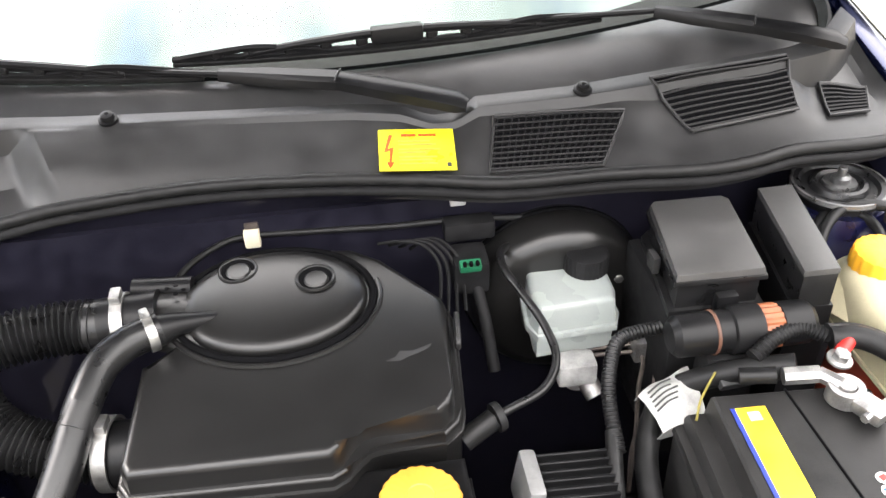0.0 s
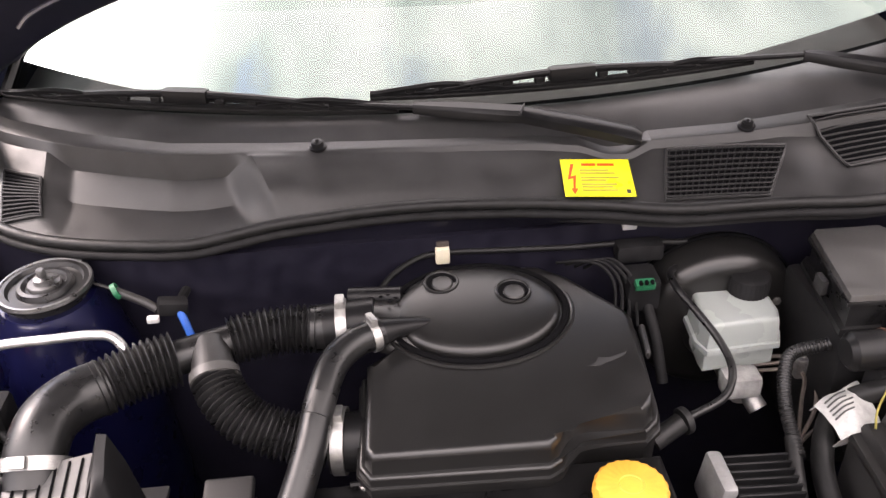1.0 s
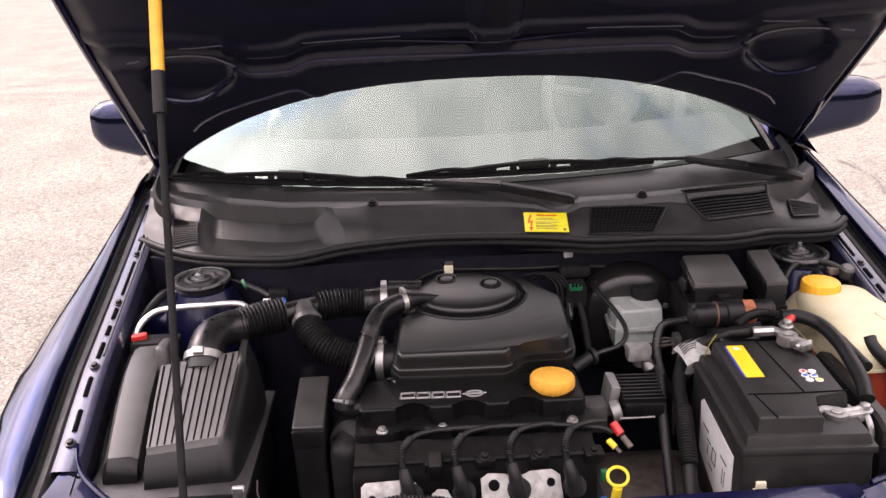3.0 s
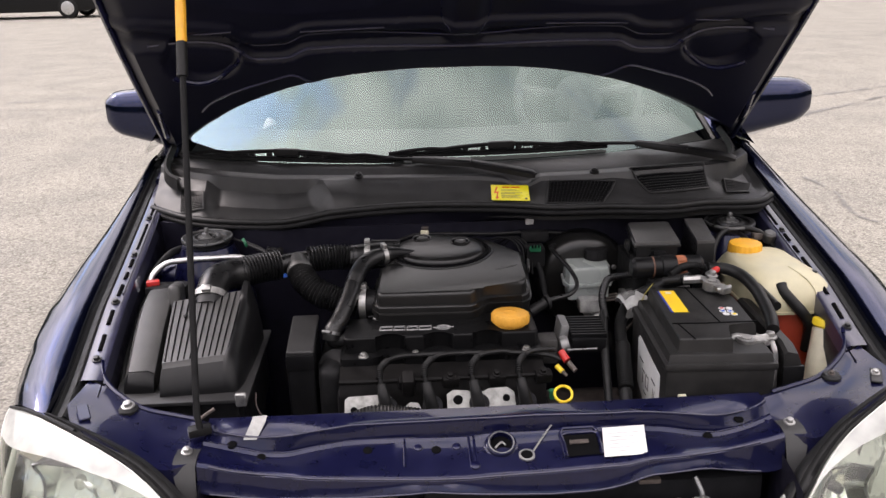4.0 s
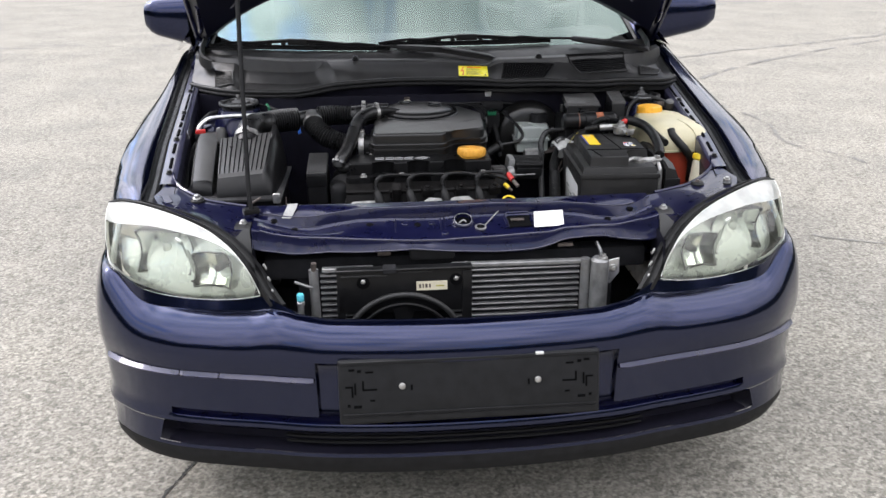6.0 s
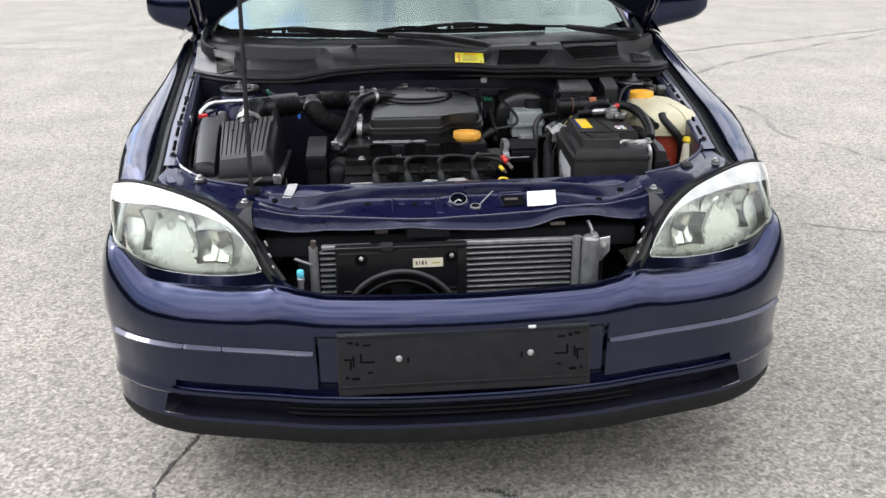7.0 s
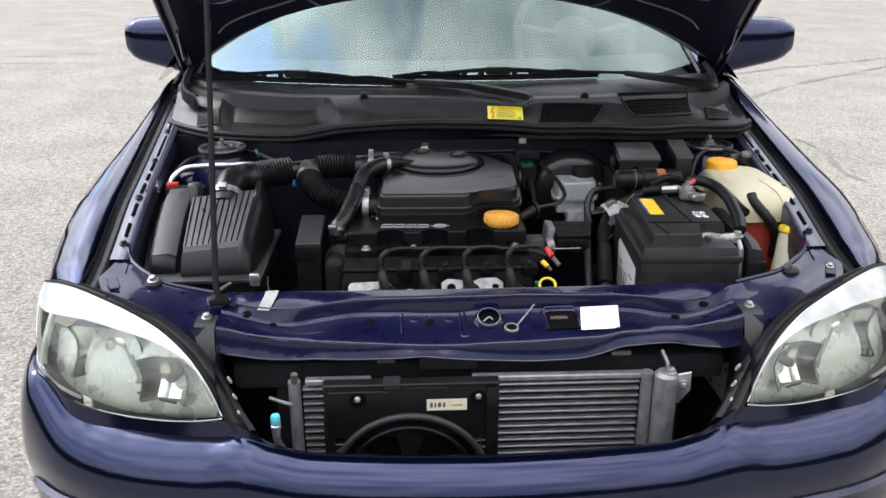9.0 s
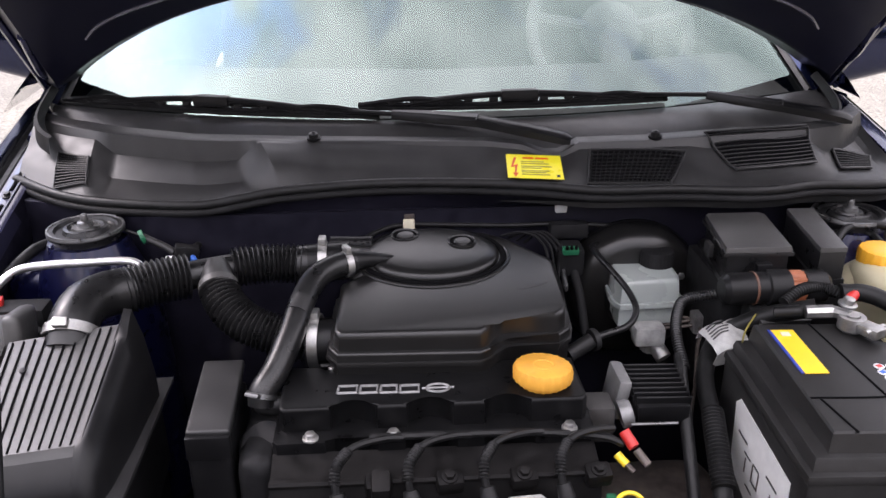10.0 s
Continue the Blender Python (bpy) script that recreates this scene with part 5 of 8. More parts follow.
for sgn in (-1, 1):
    e = [Vector((sgn * 0.64, 1.03, 0.928)), Vector((sgn * 0.672, 1.07, 0.934)), Vector((sgn * 0.69, 1.12, 0.948)), Vector((sgn * 0.69, 1.20, 0.975))]
    part("corner_piece", sheet([[p + Vector(d) for d in ((-sgn * 0.008, 0.006, -0.008), (0, 0, 0.002), (sgn * 0.006, 0, -0.002), (sgn * 0.010, 0.004, -0.03))] for p in spline(e, 5)]), MATT, screen, "moulded grey-black end of the cowl")

# ---- wipers ----
def wiper(pivot, joint, mid, hold, tip, heel):
    w = thing("wiper", pivot, "black windscreen wiper resting on the glass", "wiper", "pair of wipers")
    pivot, joint, mid, hold, tip, heel = map(Vector, (pivot, joint, mid, hold, tip, heel))
    up = Vector((0, -0.2, 0.98))
    d = (joint - pivot).normalized()
    s = d.cross(up).normalized()
    path = [pivot - d * 0.012, pivot, pivot.lerp(joint, 0.4), joint]
    rows = []
    for p, k, h in zip(path, (0.010, 0.015, 0.0145, 0.0125), (0.004, 0.009, 0.011, 0.010)):
        rows.append([p - s * k, p - s * k * 0.9 + up * h, p - s * k * 0.5 + up * (h + 0.003), p + s * k * 0.5 + up * (h + 0.003), p + s * k * 0.9 + up * h, p + s * k])
    part("arm_base", sheet(rows), BLACK, w, "broad black arm root")
    d2 = (mid - joint).normalized()
    rows = []
    for p, k, h in ((joint, 0.0135, 0.010), (joint.lerp(mid, 0.6), 0.012, 0.010), (mid, 0.006, 0.008)):
        s2 = d2.cross(up).normalized()
        rows.append([p - s2 * k, p - s2 * k * 0.9 + up * h, p - s2 * k * 0.5 + up * (h + 0.004), p + s2 * k * 0.5 + up * (h + 0.004), p + s2 * k * 0.9 + up * h, p + s2 * k])
    part("arm", sheet(rows), BLACK, w)
    part("arm_edge", tube([joint + up * 0.012 - s * 0.012, joint + up * 0.0145, joint + up * 0.012 + s * 0.012], 0.0012, 6), GREYPL, w)
    part("arm_rod", tube([mid + up * 0.006, mid.lerp(hold, 0.5) + up * 0.012, hold + up * 0.016], 0.0038, 8), BLACK, w)
    L = tip - heel
    def bl(k, h):
        return heel + L * k + up * h + Vector((0, -0.096 * k * (1 - k), 0.004 * k * (1 - k)))
    turn = math.degrees(math.atan2(L.y, L.x))
    part("blade_rubber", tube([bl(k / 8, 0.003) for k in range(9)], 0.0042, 6, 2), RUBBER, w)
    part("blade_spine", tube([bl(k / 8, 0.0095) for k in range(9)], 0.0040, 6, 2), MATT, w)
    part("bridge", tube([bl(0.16, 0.011), bl(0.3, 0.021), bl(0.5, 0.027), bl(0.7, 0.021), bl(0.84, 0.011)], 0.0050, 8), BLACK, w)
    for k in (0.02, 0.66):
        part("bridge", tube([bl(k, 0.010), bl(k + 0.08, 0.016), bl(k + 0.16, 0.020), bl(k + 0.24, 0.016), bl(k + 0.32, 0.010)], 0.0044, 6), BLACK, w)
    part("blade_holder", box(bl(0.5, 0.024), (0.062, 0.016, 0.018), 0.003, 2, (0, 0, turn)), BLACK, w)
    for k in (0.10, 0.18, 0.26, 0.34, 0.42, 0.58, 0.66, 0.74, 0.82, 0.90):
        part("bridge_web", box(bl(k, 0.017 if 0.3 < k < 0.7 else 0.014), (0.014, 0.008, 0.010), 0.002, 1, (0, 0, turn)), BLACK, w)


wiper((0.165, 0.944, 0.928), (0.035, 0.990, 0.946), (-0.10, 1.022, 0.951), glass_point(-0.42, 0.016, 0.006), glass_point(-0.672, 0.010, 0.005), glass_point(-0.12, 0.012, 0.005))
wiper((0.645, 1.0, 0.936), (0.556, 1.044, 0.946), (0.44, 1.085, 0.958), glass_point(0.11, 0.042, 0.005), glass_point(-0.155, 0.034, 0.004), glass_point(0.375, 0.028, 0.004))

# ---- bonnet, propped open ----
HY, HZ, OPEN = 1.300, 0.935, 42.0
co, so = math.cos(radians(OPEN)), math.sin(radians(OPEN))


def hood(x, v, w):
    """x across, v from the hinge line forward along the bonnet, w outwards."""
    return Vector((x + 0.02, HY - v * co + w * so, HZ + v * so + w * co))


def hood_rear(x):
    return 0.315 * (1 - min(1, abs(x) / 0.765) ** (2.9 if x < 0 else 2.3))


def hood_half(v):
    return 0.742 - 0.02 * v - 0.075 * (v / 1.14) ** 3


def crown(x, v):
    return 0.034 * (1 - (x / 0.75) ** 2) - 0.05 * (v / 1.14) ** 2.2


def hood_front(x):
    return 1.14 - 0.05 * (abs(x) / 0.7) ** 2


def hood_grid(depth, nx=60, nv=44):
    rows = []
    for i in range(nx + 1):
        u = -1 + 2 * i / nx
        row = []
        for j in range(nv + 1):
            k = j / nv
            x0 = u * 0.765
            v = hood_rear(x0) + (hood_front(x0) - hood_rear(x0)) * k
            x = u * hood_half(v)
            row.append(hood(x, v, crown(x, v) + depth(x, v, u, k)))
        rows.append(row)
    return rows


STEP = [(0.0, 0.436), (0.20, 0.438), (0.32, 0.440), (0.345, 0.436), (0.375, 0.416), (0.40, 0.412), (0.445, 0.414), (0.465, 0.424), (0.485, 0.446), (0.52, 0.458), (0.58, 0.472), (0.66, 0.490)]


def press(x, v, u, k):
    """Depth of the pressed inner frame."""
    a = abs(x)
    d = -0.022
    edge = min(k / 0.05, (1 - k) / 0.05, (1 - abs(u)) / 0.05, 1)
    step = lerp_table(STEP, a)[0]
    s = max(0, min(1, (v - step + 0.008) / 0.018))
    d -= 0.022 * (1 - s) * edge
    rib = max(0, 1 - abs(v - step - 0.058) / 0.022)
    d -= 0.010 * min(1, rib * 2)
    dish = max(0, min(1, (0.28 - math.hypot((a - 0.30) * 0.8, (v - 0.82) * 1.0)) / 0.04))
    d += 0.012 * dish
    mid = max(0, 1 - a / 0.05)
    d -= 0.016 * min(1, mid * 2) * s
    pocket = max(0, min(1, (0.078 - math.hypot((a - 0.562) * 0.95, v - 0.432)) / 0.014))
    d += 0.016 * pocket * edge
    return d * (0.35 + 0.65 * max(0, edge))


def on_frame(x, v, low=0.002):
    """A point on the pressed inner frame."""
    u = x / hood_half(v)
    x0 = u * 0.765
    k = max(0, min(1, (v - hood_rear(x0)) / (hood_front(x0) - hood_rear(x0))))
    return hood(x, v, crown(x, v) + press(x, v, u, k) - low)


bonnet = part("bonnet", sheet(hood_grid(lambda x, v, u, k: 0.0)), PAINT, car, "dark indigo bonnet standing open")
part("bonnet_frame", sheet(hood_grid(press, 190, 170)), BONNETIN, bonnet, "dark indigo pressed inner frame", 40)
rim = [hood(x, hood_rear(x), crown(x, hood_rear(x)) - 0.006) for x in (-0.765 + 1.53 * i / 60 for i in range(61))]
part("bonnet_hem", tube(rim, 0.006, 8, 1, smooth=False), PAINT_IN, bonnet)
for sgn in (-1, 1):
    part("bonnet_hem", tube([hood(sgn * hood_half(v), v, crown(hood_half(v), v) - 0.008) for v in (0.0, 0.1, 0.2, 0.4, 0.6, 0.8, 1.0, 1.1)], 0.009, 8), PAINT_IN, bonnet)
    # paler beads put the highlights of the pressed lines into the colour
    part("bonnet_bead", tube([on_frame(sgn * x, v, 0.001) for x, v in ((0.320, 0.318), (0.345, 0.330), (0.368, 0.352), (0.39, 0.358), (0.45, 0.336), (0.52, 0.308), (0.575, 0.274), (0.605, 0.240))], 0.0032, 6), RAIL, bonnet, "pressed bead, its highlight in the colour")
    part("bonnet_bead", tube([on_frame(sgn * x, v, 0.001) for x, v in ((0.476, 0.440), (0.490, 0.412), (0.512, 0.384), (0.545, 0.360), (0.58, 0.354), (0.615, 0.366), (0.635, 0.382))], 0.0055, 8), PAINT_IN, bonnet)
    part("bonnet_bead", tube([on_frame(sgn * x, v, 0.0005) for x, v in STEP], 0.0030, 6, 4), RAIL, bonnet, "pressed edge, its highlight in the colour")
    part("bonnet_bead", tube([on_frame(sgn * x, v + 0.034, 0.0005) for x, v in STEP[:-1]], 0.0022, 6, 4), PAINT_IN, bonnet)
    for x0, x1, v in ((0.17, 0.345, 0.497), (0.485, 0.56, 0.512)):
        part("bonnet_bead", tube([on_frame(sgn * (x0 + (x1 - x0) * q / 4), v, 0.0005) for q in range(5)], 0.0018, 6, 2), RAIL, bonnet, "pressed edge, its highlight in the colour")
    part("bonnet_bead", tube([on_frame(sgn * x, v, 0.0005) for x, v in ((0.030, 0.480), (0.036, 0.50), (0.05, 0.52), (0.05, 0.60), (0.05, 0.72), (0.05, 0.9), (0.06, 1.0))], 0.0024, 6, 4), PAINT_IN, bonnet)
    hinge = part("bonnet_hinge", tube([(sgn * 0.725, 1.16, 0.89), (sgn * 0.727, 1.24, 0.915), (sgn * 0.725, 1.29, 0.965), hood(sgn * 0.715, 0.14, -0.03), hood(sgn * 0.70, 0.25, -0.035)], 0.009, 8), PAINT_IN, car, "painted bonnet hinge")
    part("hinge_bolt", bolt((sgn * 0.715, 1.245, 0.925), (-sgn, 0, 0.3), 0.007), STEEL, hinge, "bright hinge bolt")
prop = part("bonnet_prop", tube([(-0.452, 0.268, 0.712), (-0.456, 0.274, 0.735), (-0.476, 0.538, 1.274), (-0.480, 0.60, 1.40)], 0.0052, 10, smooth=False), MATT, car, "thin black bonnet prop rod")
part("prop_sleeve", tube([(-0.4745, 0.512, 1.222), (-0.476, 0.538, 1.274)], 0.0092, 12), RUBBER, prop, "black rubber sleeve")
part("prop_grip", tube([(-0.476, 0.538, 1.274), (-0.4795, 0.615, 1.432)], 0.0088, 12), YELLOW, prop, "yellow foam grip")
part("prop_pivot", box((-0.454, 0.272, 0.708), (0.036, 0.02, 0.014), 0.004, 2, (0, 0, 20)), BLACK, prop, "black pivot clip")
part("prop_pin", tube([(-0.460, 0.285, 0.716), (-0.448, 0.295, 0.722), (-0.435, 0.302, 0.728)], 0.003, 8), RUSTY, prop)

# ---- door mirrors ----
for sgn, y0, reach in ((-1, 1.49, 0.145), (1, 1.35, 0.195)):
    rows = []
    for k in range(9):
        t = k / 8
        x = 0.785 + reach * t
        r = (0.055 + 0.026 * (1 - t)) * (1 if k < 7 else (0.93, 0.68)[k - 7])
        ry = 0.055 * (1 if k < 7 else (0.9, 0.6)[k - 7])
        rows.append([(sgn * x, y0 + ry * math.copysign(abs(math.cos(a)) ** 0.7, math.cos(a)), 0.998 + 0.018 * t + r * math.copysign(abs(math.sin(a)) ** 0.7, math.sin(a))) for a in (2 * math.pi * j / 24 for j in range(25))])
    mir = part("door_mirror", sheet(rows), PAINT, car, "indigo door mirror housing")
    part("mirror_end", sheet([[p for p in rows[-1]], [(sgn * (0.787 + reach), y0, 1.016)] * 25]), PAINT, mir)
    part("mirror_foot", box((sgn * 0.765, y0 + 0.03, 0.97), (0.06, 0.08, 0.07), 0.015, 3), MATT, mir, "black mirror foot")
    part("mirror_glass", box((sgn * 0.865, y0 + 0.052, 1.014), (0.15, 0.004, 0.085), 0.002), CHROME, mir, "mirror glass")

# ---- rest of the shell, plain ----
BODY = [(1.30, 0.846, 0.92), (1.6, 0.85, 0.935), (2.2, 0.853, 0.95), (2.9, 0.852, 0.965), (3.5, 0.845, 0.98), (3.85, 0.80, 0.98), (4.03, 0.68, 0.96), (4.09, 0.5, 0.93)]
for sgn in (-1, 1):
    rows = []
    for i in range(57):
        y = 1.30 + 2.79 * i / 56
        xo, zt = lerp_table(BODY, y)
        xo -= 0.05 * max(0, 1 - (y - 1.30) / 0.7) if sgn < 0 else 0.012 * max(0, 1 - (y - 1.30) / 0.4)
        d = abs(y - 3.47)
        zb = 0.31 + math.sqrt(0.335 ** 2 - d * d) if d < 0.335 else 0.22
        rows.append([(sgn * (xo - 0.05), y, zt), (sgn * (xo - 0.02), y, zt - 0.01), (sgn * xo, y, zt - 0.07), (sgn * (xo + 0.004), y, zt - 0.2), (sgn * (xo + 0.003), y, max(zb + 0.06, 0.42)), (sgn * (xo - 0.004), y, zb + 0.01), (sgn * (xo - 0.03), y, zb)])
    part("body_side", sheet(rows), PAINT, car, "dark indigo body side")
    rows = [[(sgn * (lerp_table(BODY, y)[0] - 0.05 - 0.22 * k * s), y, lerp_table(BODY, y)[1] + (h - lerp_table(BODY, y)[1]) * k) for k in (0, 0.5, 1)] for y, h, s in ((1.22, 0.96, 0.15), (1.38, 1.05, 0.35), (1.7, 1.25, 0.7), (1.95, 1.375, 0.85), (2.6, 1.40, 0.9), (3.3, 1.36, 0.9), (3.75, 1.20, 0.8), (3.95, 1.0, 0.5))]
    part("side_window", sheet(rows), SIDEGLASS, car, "dark side windows")
    for y in (0.86, 3.47):
        t = part("wheel", lathe([(0.20, -0.095), (0.27, -0.10), (0.298, -0.085), (0.305, -0.05), (0.305, 0.05), (0.298, 0.085), (0.27, 0.10), (0.20, 0.095)], pose(sgn * 0.735, y, 0.305, 0, 90, 0), 36), RUBBER, car, "black tyre on a steel wheel")
        part("rim", lathe([(0.205, -0.09), (0.19, -0.06), (0.12, -0.04), (0, -0.05), (0, 0.05), (0.12, 0.04), (0.19, 0.06), (0.205, 0.09)], pose(sgn * 0.735, y, 0.305, 0, 90, 0), 30), ALU, t, "grey wheel rim")
rows = [[(x * w, y + 0.03 * abs(x), z - 0.03 * x * x) for x in (-1, -0.7, -0.35, 0, 0.35, 0.7, 1)] for y, z, w in ((1.86, 1.385, 0.59), (2.0, 1.42, 0.62), (2.6, 1.44, 0.62), (3.2, 1.41, 0.61), (3.55, 1.35, 0.59))]
part("roof", sheet(rows, 0.02), PAINT, car, "dark indigo roof")
rows = [[(x * w, y, z) for x in (-1, 0, 1)] for y, z, w in ((3.55, 1.34, 0.58), (3.9, 1.02, 0.68))]
part("rear_window", sheet(rows), SIDEGLASS, car)
rows = [[(x * w, y - 0.1 * abs(x), z) for x in (-1, -0.5, 0, 0.5, 1)] for y, z, w in ((3.9, 1.02, 0.7), (4.05, 0.96, 0.72), (4.11, 0.6, 0.74), (4.11, 0.3, 0.74))]
part("tailgate", sheet(rows, 0.02), PAINT, car)
for sgn in (-1, 1):
    part("wheel_housing", box((sgn * 0.575, 3.47, 0.42), (0.05, 0.74, 0.46), 0.02, 2), SOOT, car, "dark inner wheel housing")
part("floor_pan", box((0, 2.6, 0.24), (1.56, 2.9, 0.03), 0.005), SOOT, car)
part("cabin_bulkhead", box((0, 1.24, 0.58), (1.5, 0.02, 0.65), 0.004), SOOT, car)
# dashboard and steering wheel behind the glass
rows = [[(x, y + 0.3 * x * x, z) for x in (-0.68, -0.4, 0, 0.4, 0.68)] for y, z in ((1.06, 0.915), (1.2, 0.93), (1.42, 0.95), (1.52, 0.93), (1.56, 0.75), (1.5, 0.5))]
part("dashboard", sheet(rows), INTERIOR, car, "grey dashboard behind the windscreen")
q = pose(0.42, 1.66, 0.985, 62, 0, 0)
ring = [q @ Vector((0.185 * math.cos(a), 0.185 * math.sin(a), 0)) for a in (2 * math.pi * k / 40 for k in range(41))]
wheel = part("steering_wheel", tube(ring, 0.015, 10, 1, smooth=False), INTERIOR, car, "dark grey steering wheel")
part("wheel_hub", lathe([(0.07, -0.02), (0.075, 0.0), (0.05, 0.02), (0, 0.022)], q, 24), INTERIOR, wheel)
for a in (0.2, math.pi - 0.2, -math.pi / 2):
    part("spoke", tube([q @ Vector((0.06 * math.cos(a), 0.06 * math.sin(a), 0)), q @ Vector((0.18 * math.cos(a), 0.18 * math.sin(a), 0))], 0.014, 8), INTERIOR, wheel)
part("steering_column", tube([q @ Vector((0, 0, -0.01)), (0.42, 1.5, 0.86)], 0.035, 12), INTERIOR, wheel)
part("rear_bench", box((0, 3.05, 0.82), (1.24, 0.16, 0.86), 0.05, 3, (-12, 0, 0)), INTERIOR, car, "grey cloth rear bench")
for x in (-0.36, 0.36):
    seat = part("seat_back", box((x, 2.35, 0.80), (0.48, 0.14, 0.72), 0.06, 3, (-14, 0, 0)), INTERIOR, car, "grey cloth front seat")
    part("headrest", box((x, 2.46, 1.22), (0.26, 0.1, 0.16), 0.04, 3, (-10, 0, 0)), INTERIOR, seat)
    part("cushion", box((x, 2.05, 0.45), (0.5, 0.5, 0.16), 0.05, 3), INTERIOR, seat)

# ---- engine ----
engine = thing("engine", (0, 0.5, 0.25), "dark transverse engine with black valve cover and yellow oil cap", "engine")
part("engine_block", box((-0.06, 0.55, 0.42), (0.40, 0.22, 0.36), 0.02, 2), SOOT, engine, "grimy dark engine block")
part("gearbox", box((0.22, 0.55, 0.42), (0.22, 0.2, 0.28), 0.05, 3), RUSTY, engine, "dull grey gearbox housing")
head = part("cylinder_head", box((-0.07, 0.492, 0.615), (0.37, 0.11, 0.11), 0.012, 2), MATT, engine, "dark cylinder head")
# valve cover: upper deck with scallops along the front edge
vc = [(-0.243, 0.600), (-0.243, 0.512), (-0.238, 0.507)]
for cx in (-0.158, -0.070, 0.020):
    vc += [(cx + 0.027 * math.cos(a) , 0.507 + 0.020 * math.sin(a)) for a in (math.pi - k * math.pi / 6 for k in range(7))]
vc += [(0.108, 0.507), (0.114, 0.514), (0.114, 0.600)]
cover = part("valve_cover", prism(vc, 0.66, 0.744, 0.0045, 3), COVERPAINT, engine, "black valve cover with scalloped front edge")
lower = [(-0.25, 0.60), (-0.25, 0.49), (-0.245, 0.484), (-0.19, 0.484), (-0.18, 0.494), (-0.14, 0.494), (-0.13, 0.484), (-0.10, 0.484), (-0.09, 0.494), (-0.05, 0.494), (-0.04, 0.484), (-0.01, 0.484), (0.0, 0.494), (0.04, 0.494), (0.05, 0.484), (0.115, 0.484), (0.12, 0.49), (0.12, 0.60)]
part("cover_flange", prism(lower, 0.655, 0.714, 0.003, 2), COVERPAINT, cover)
for x, y, z in ((-0.207, 0.492, 0.714), (-0.113, 0.491, 0.714), (0.09, 0.491, 0.714), (-0.183, 0.598, 0.744)):
    part("cover_bolt", bolt((x, y, z), (0, 0, 1), 0.0062), STEEL, cover, "bright bolt head")
part("cover_rib", tube([(-0.2, 0.596, 0.747), (-0.1, 0.6, 0.747), (0.0, 0.6, 0.747)], 0.003, 6), COVERPAINT, cover)
# maker's mark as four plain blocks and a ring
for i, (x0, x1) in enumerate(((-0.177, -0.154), (-0.151, -0.130), (-0.127, -0.107), (-0.104, -0.081))):
    y = 0.5435 - 0.0012 * i
    pts = [(x0, y - 0.0075), (x1 - 0.001, y - 0.0075), (x1, y + 0.0075), (x0 + 0.001, y + 0.0075), (x0, y - 0.0075)]
    part("emblem_block", tube([(a, b, 0.7445) for a, b in pts], 0.0022, 6, smooth=False), SILVERPRINT, cover, "silver raised block")
part("emblem_ring", tube([(-0.059 + 0.0135 * math.cos(a), 0.540 + 0.0085 * math.sin(a), 0.7445) for a in (math.pi * k / 12 for k in range(25))], 0.0017, 6, 1, smooth=False), SILVERPRINT, cover, "silver raised ring")
part("emblem_bar", tube([(-0.078, 0.540, 0.7445), (-0.040, 0.540, 0.7445)], 0.0016, 6), SILVERPRINT, cover)
cap = part("oil_cap", lathe([(0.026, -0.012), (0.030, -0.002), (0.0345, 0.0), (0.0355, 0.003), (0.0355, 0.013), (0.0335, 0.017), (0.030, 0.0185), (0.0, 0.0175)], pose(0.067, 0.546, 0.748, -4, 2, 0), 96, wave=0.0008, waves=22), OILCAP, engine, "scalloped yellow oil filler cap")
part("cap_emboss", lathe([(0.011, 0.0178), (0.012, 0.0188), (0.013, 0.0178)], pose(0.067, 0.546, 0.748, -4, 2, 0), 24), OILCAP, cap)
part("cap_neck", lathe([(0.030, -0.02), (0.030, 0.004), (0, 0.004)], pose(0.067, 0.546, 0.74, 0, 0, 0), 24), BLACK, cover)
# breather stub at the left end
part("breather_stub", tube([(-0.232, 0.556, 0.722), (-0.262, 0.552, 0.722), (-0.268, 0.549, 0.735)], 0.013, 12), RUBBER, engine)
# front of the head: sloping casting, shields, plug boots, leads
rows = [[(x, y, z) for y, z in ((0.486, 0.700), (0.462, 0.692), (0.446, 0.690), (0.440, 0.680), (0.436, 0.655), (0.426, 0.600))] for x in (-0.25, -0.16, -0.07, 0.02, 0.118)]
part("head_slope", sheet(rows, 0.01), GRIME, engine, "grimy cast front of the head")
part("head_shelf", tube([(-0.25, 0.443, 0.690), (-0.16, 0.442, 0.690), (-0.07, 0.441, 0.690), (0.11, 0.440, 0.690)], 0.005, 8), GRIME, engine)
SHIELDS = [[(-0.240, 0.0), (-0.240, 0.042), (-0.234, 0.048), (-0.168, 0.050), (-0.158, 0.044), (-0.150, 0.024), (-0.150, 0.0)], [(-0.138, 0.0), (-0.136, 0.026), (-0.126, 0.034), (-0.112, 0.032), (-0.104, 0.018), (-0.100, 0.0)], [(-0.072, 0.0), (-0.060, 0.014), (-0.062, 0.044), (-0.050, 0.052), (-0.024, 0.050), (-0.008, 0.042), (0.012, 0.052), (0.046, 0.053), (0.058, 0.044), (0.060, 0.0)]]
tilt = Matrix.Translation((0, 0.392, 0.634)) @ pose(0, 0, 0, 52, 0, 0)
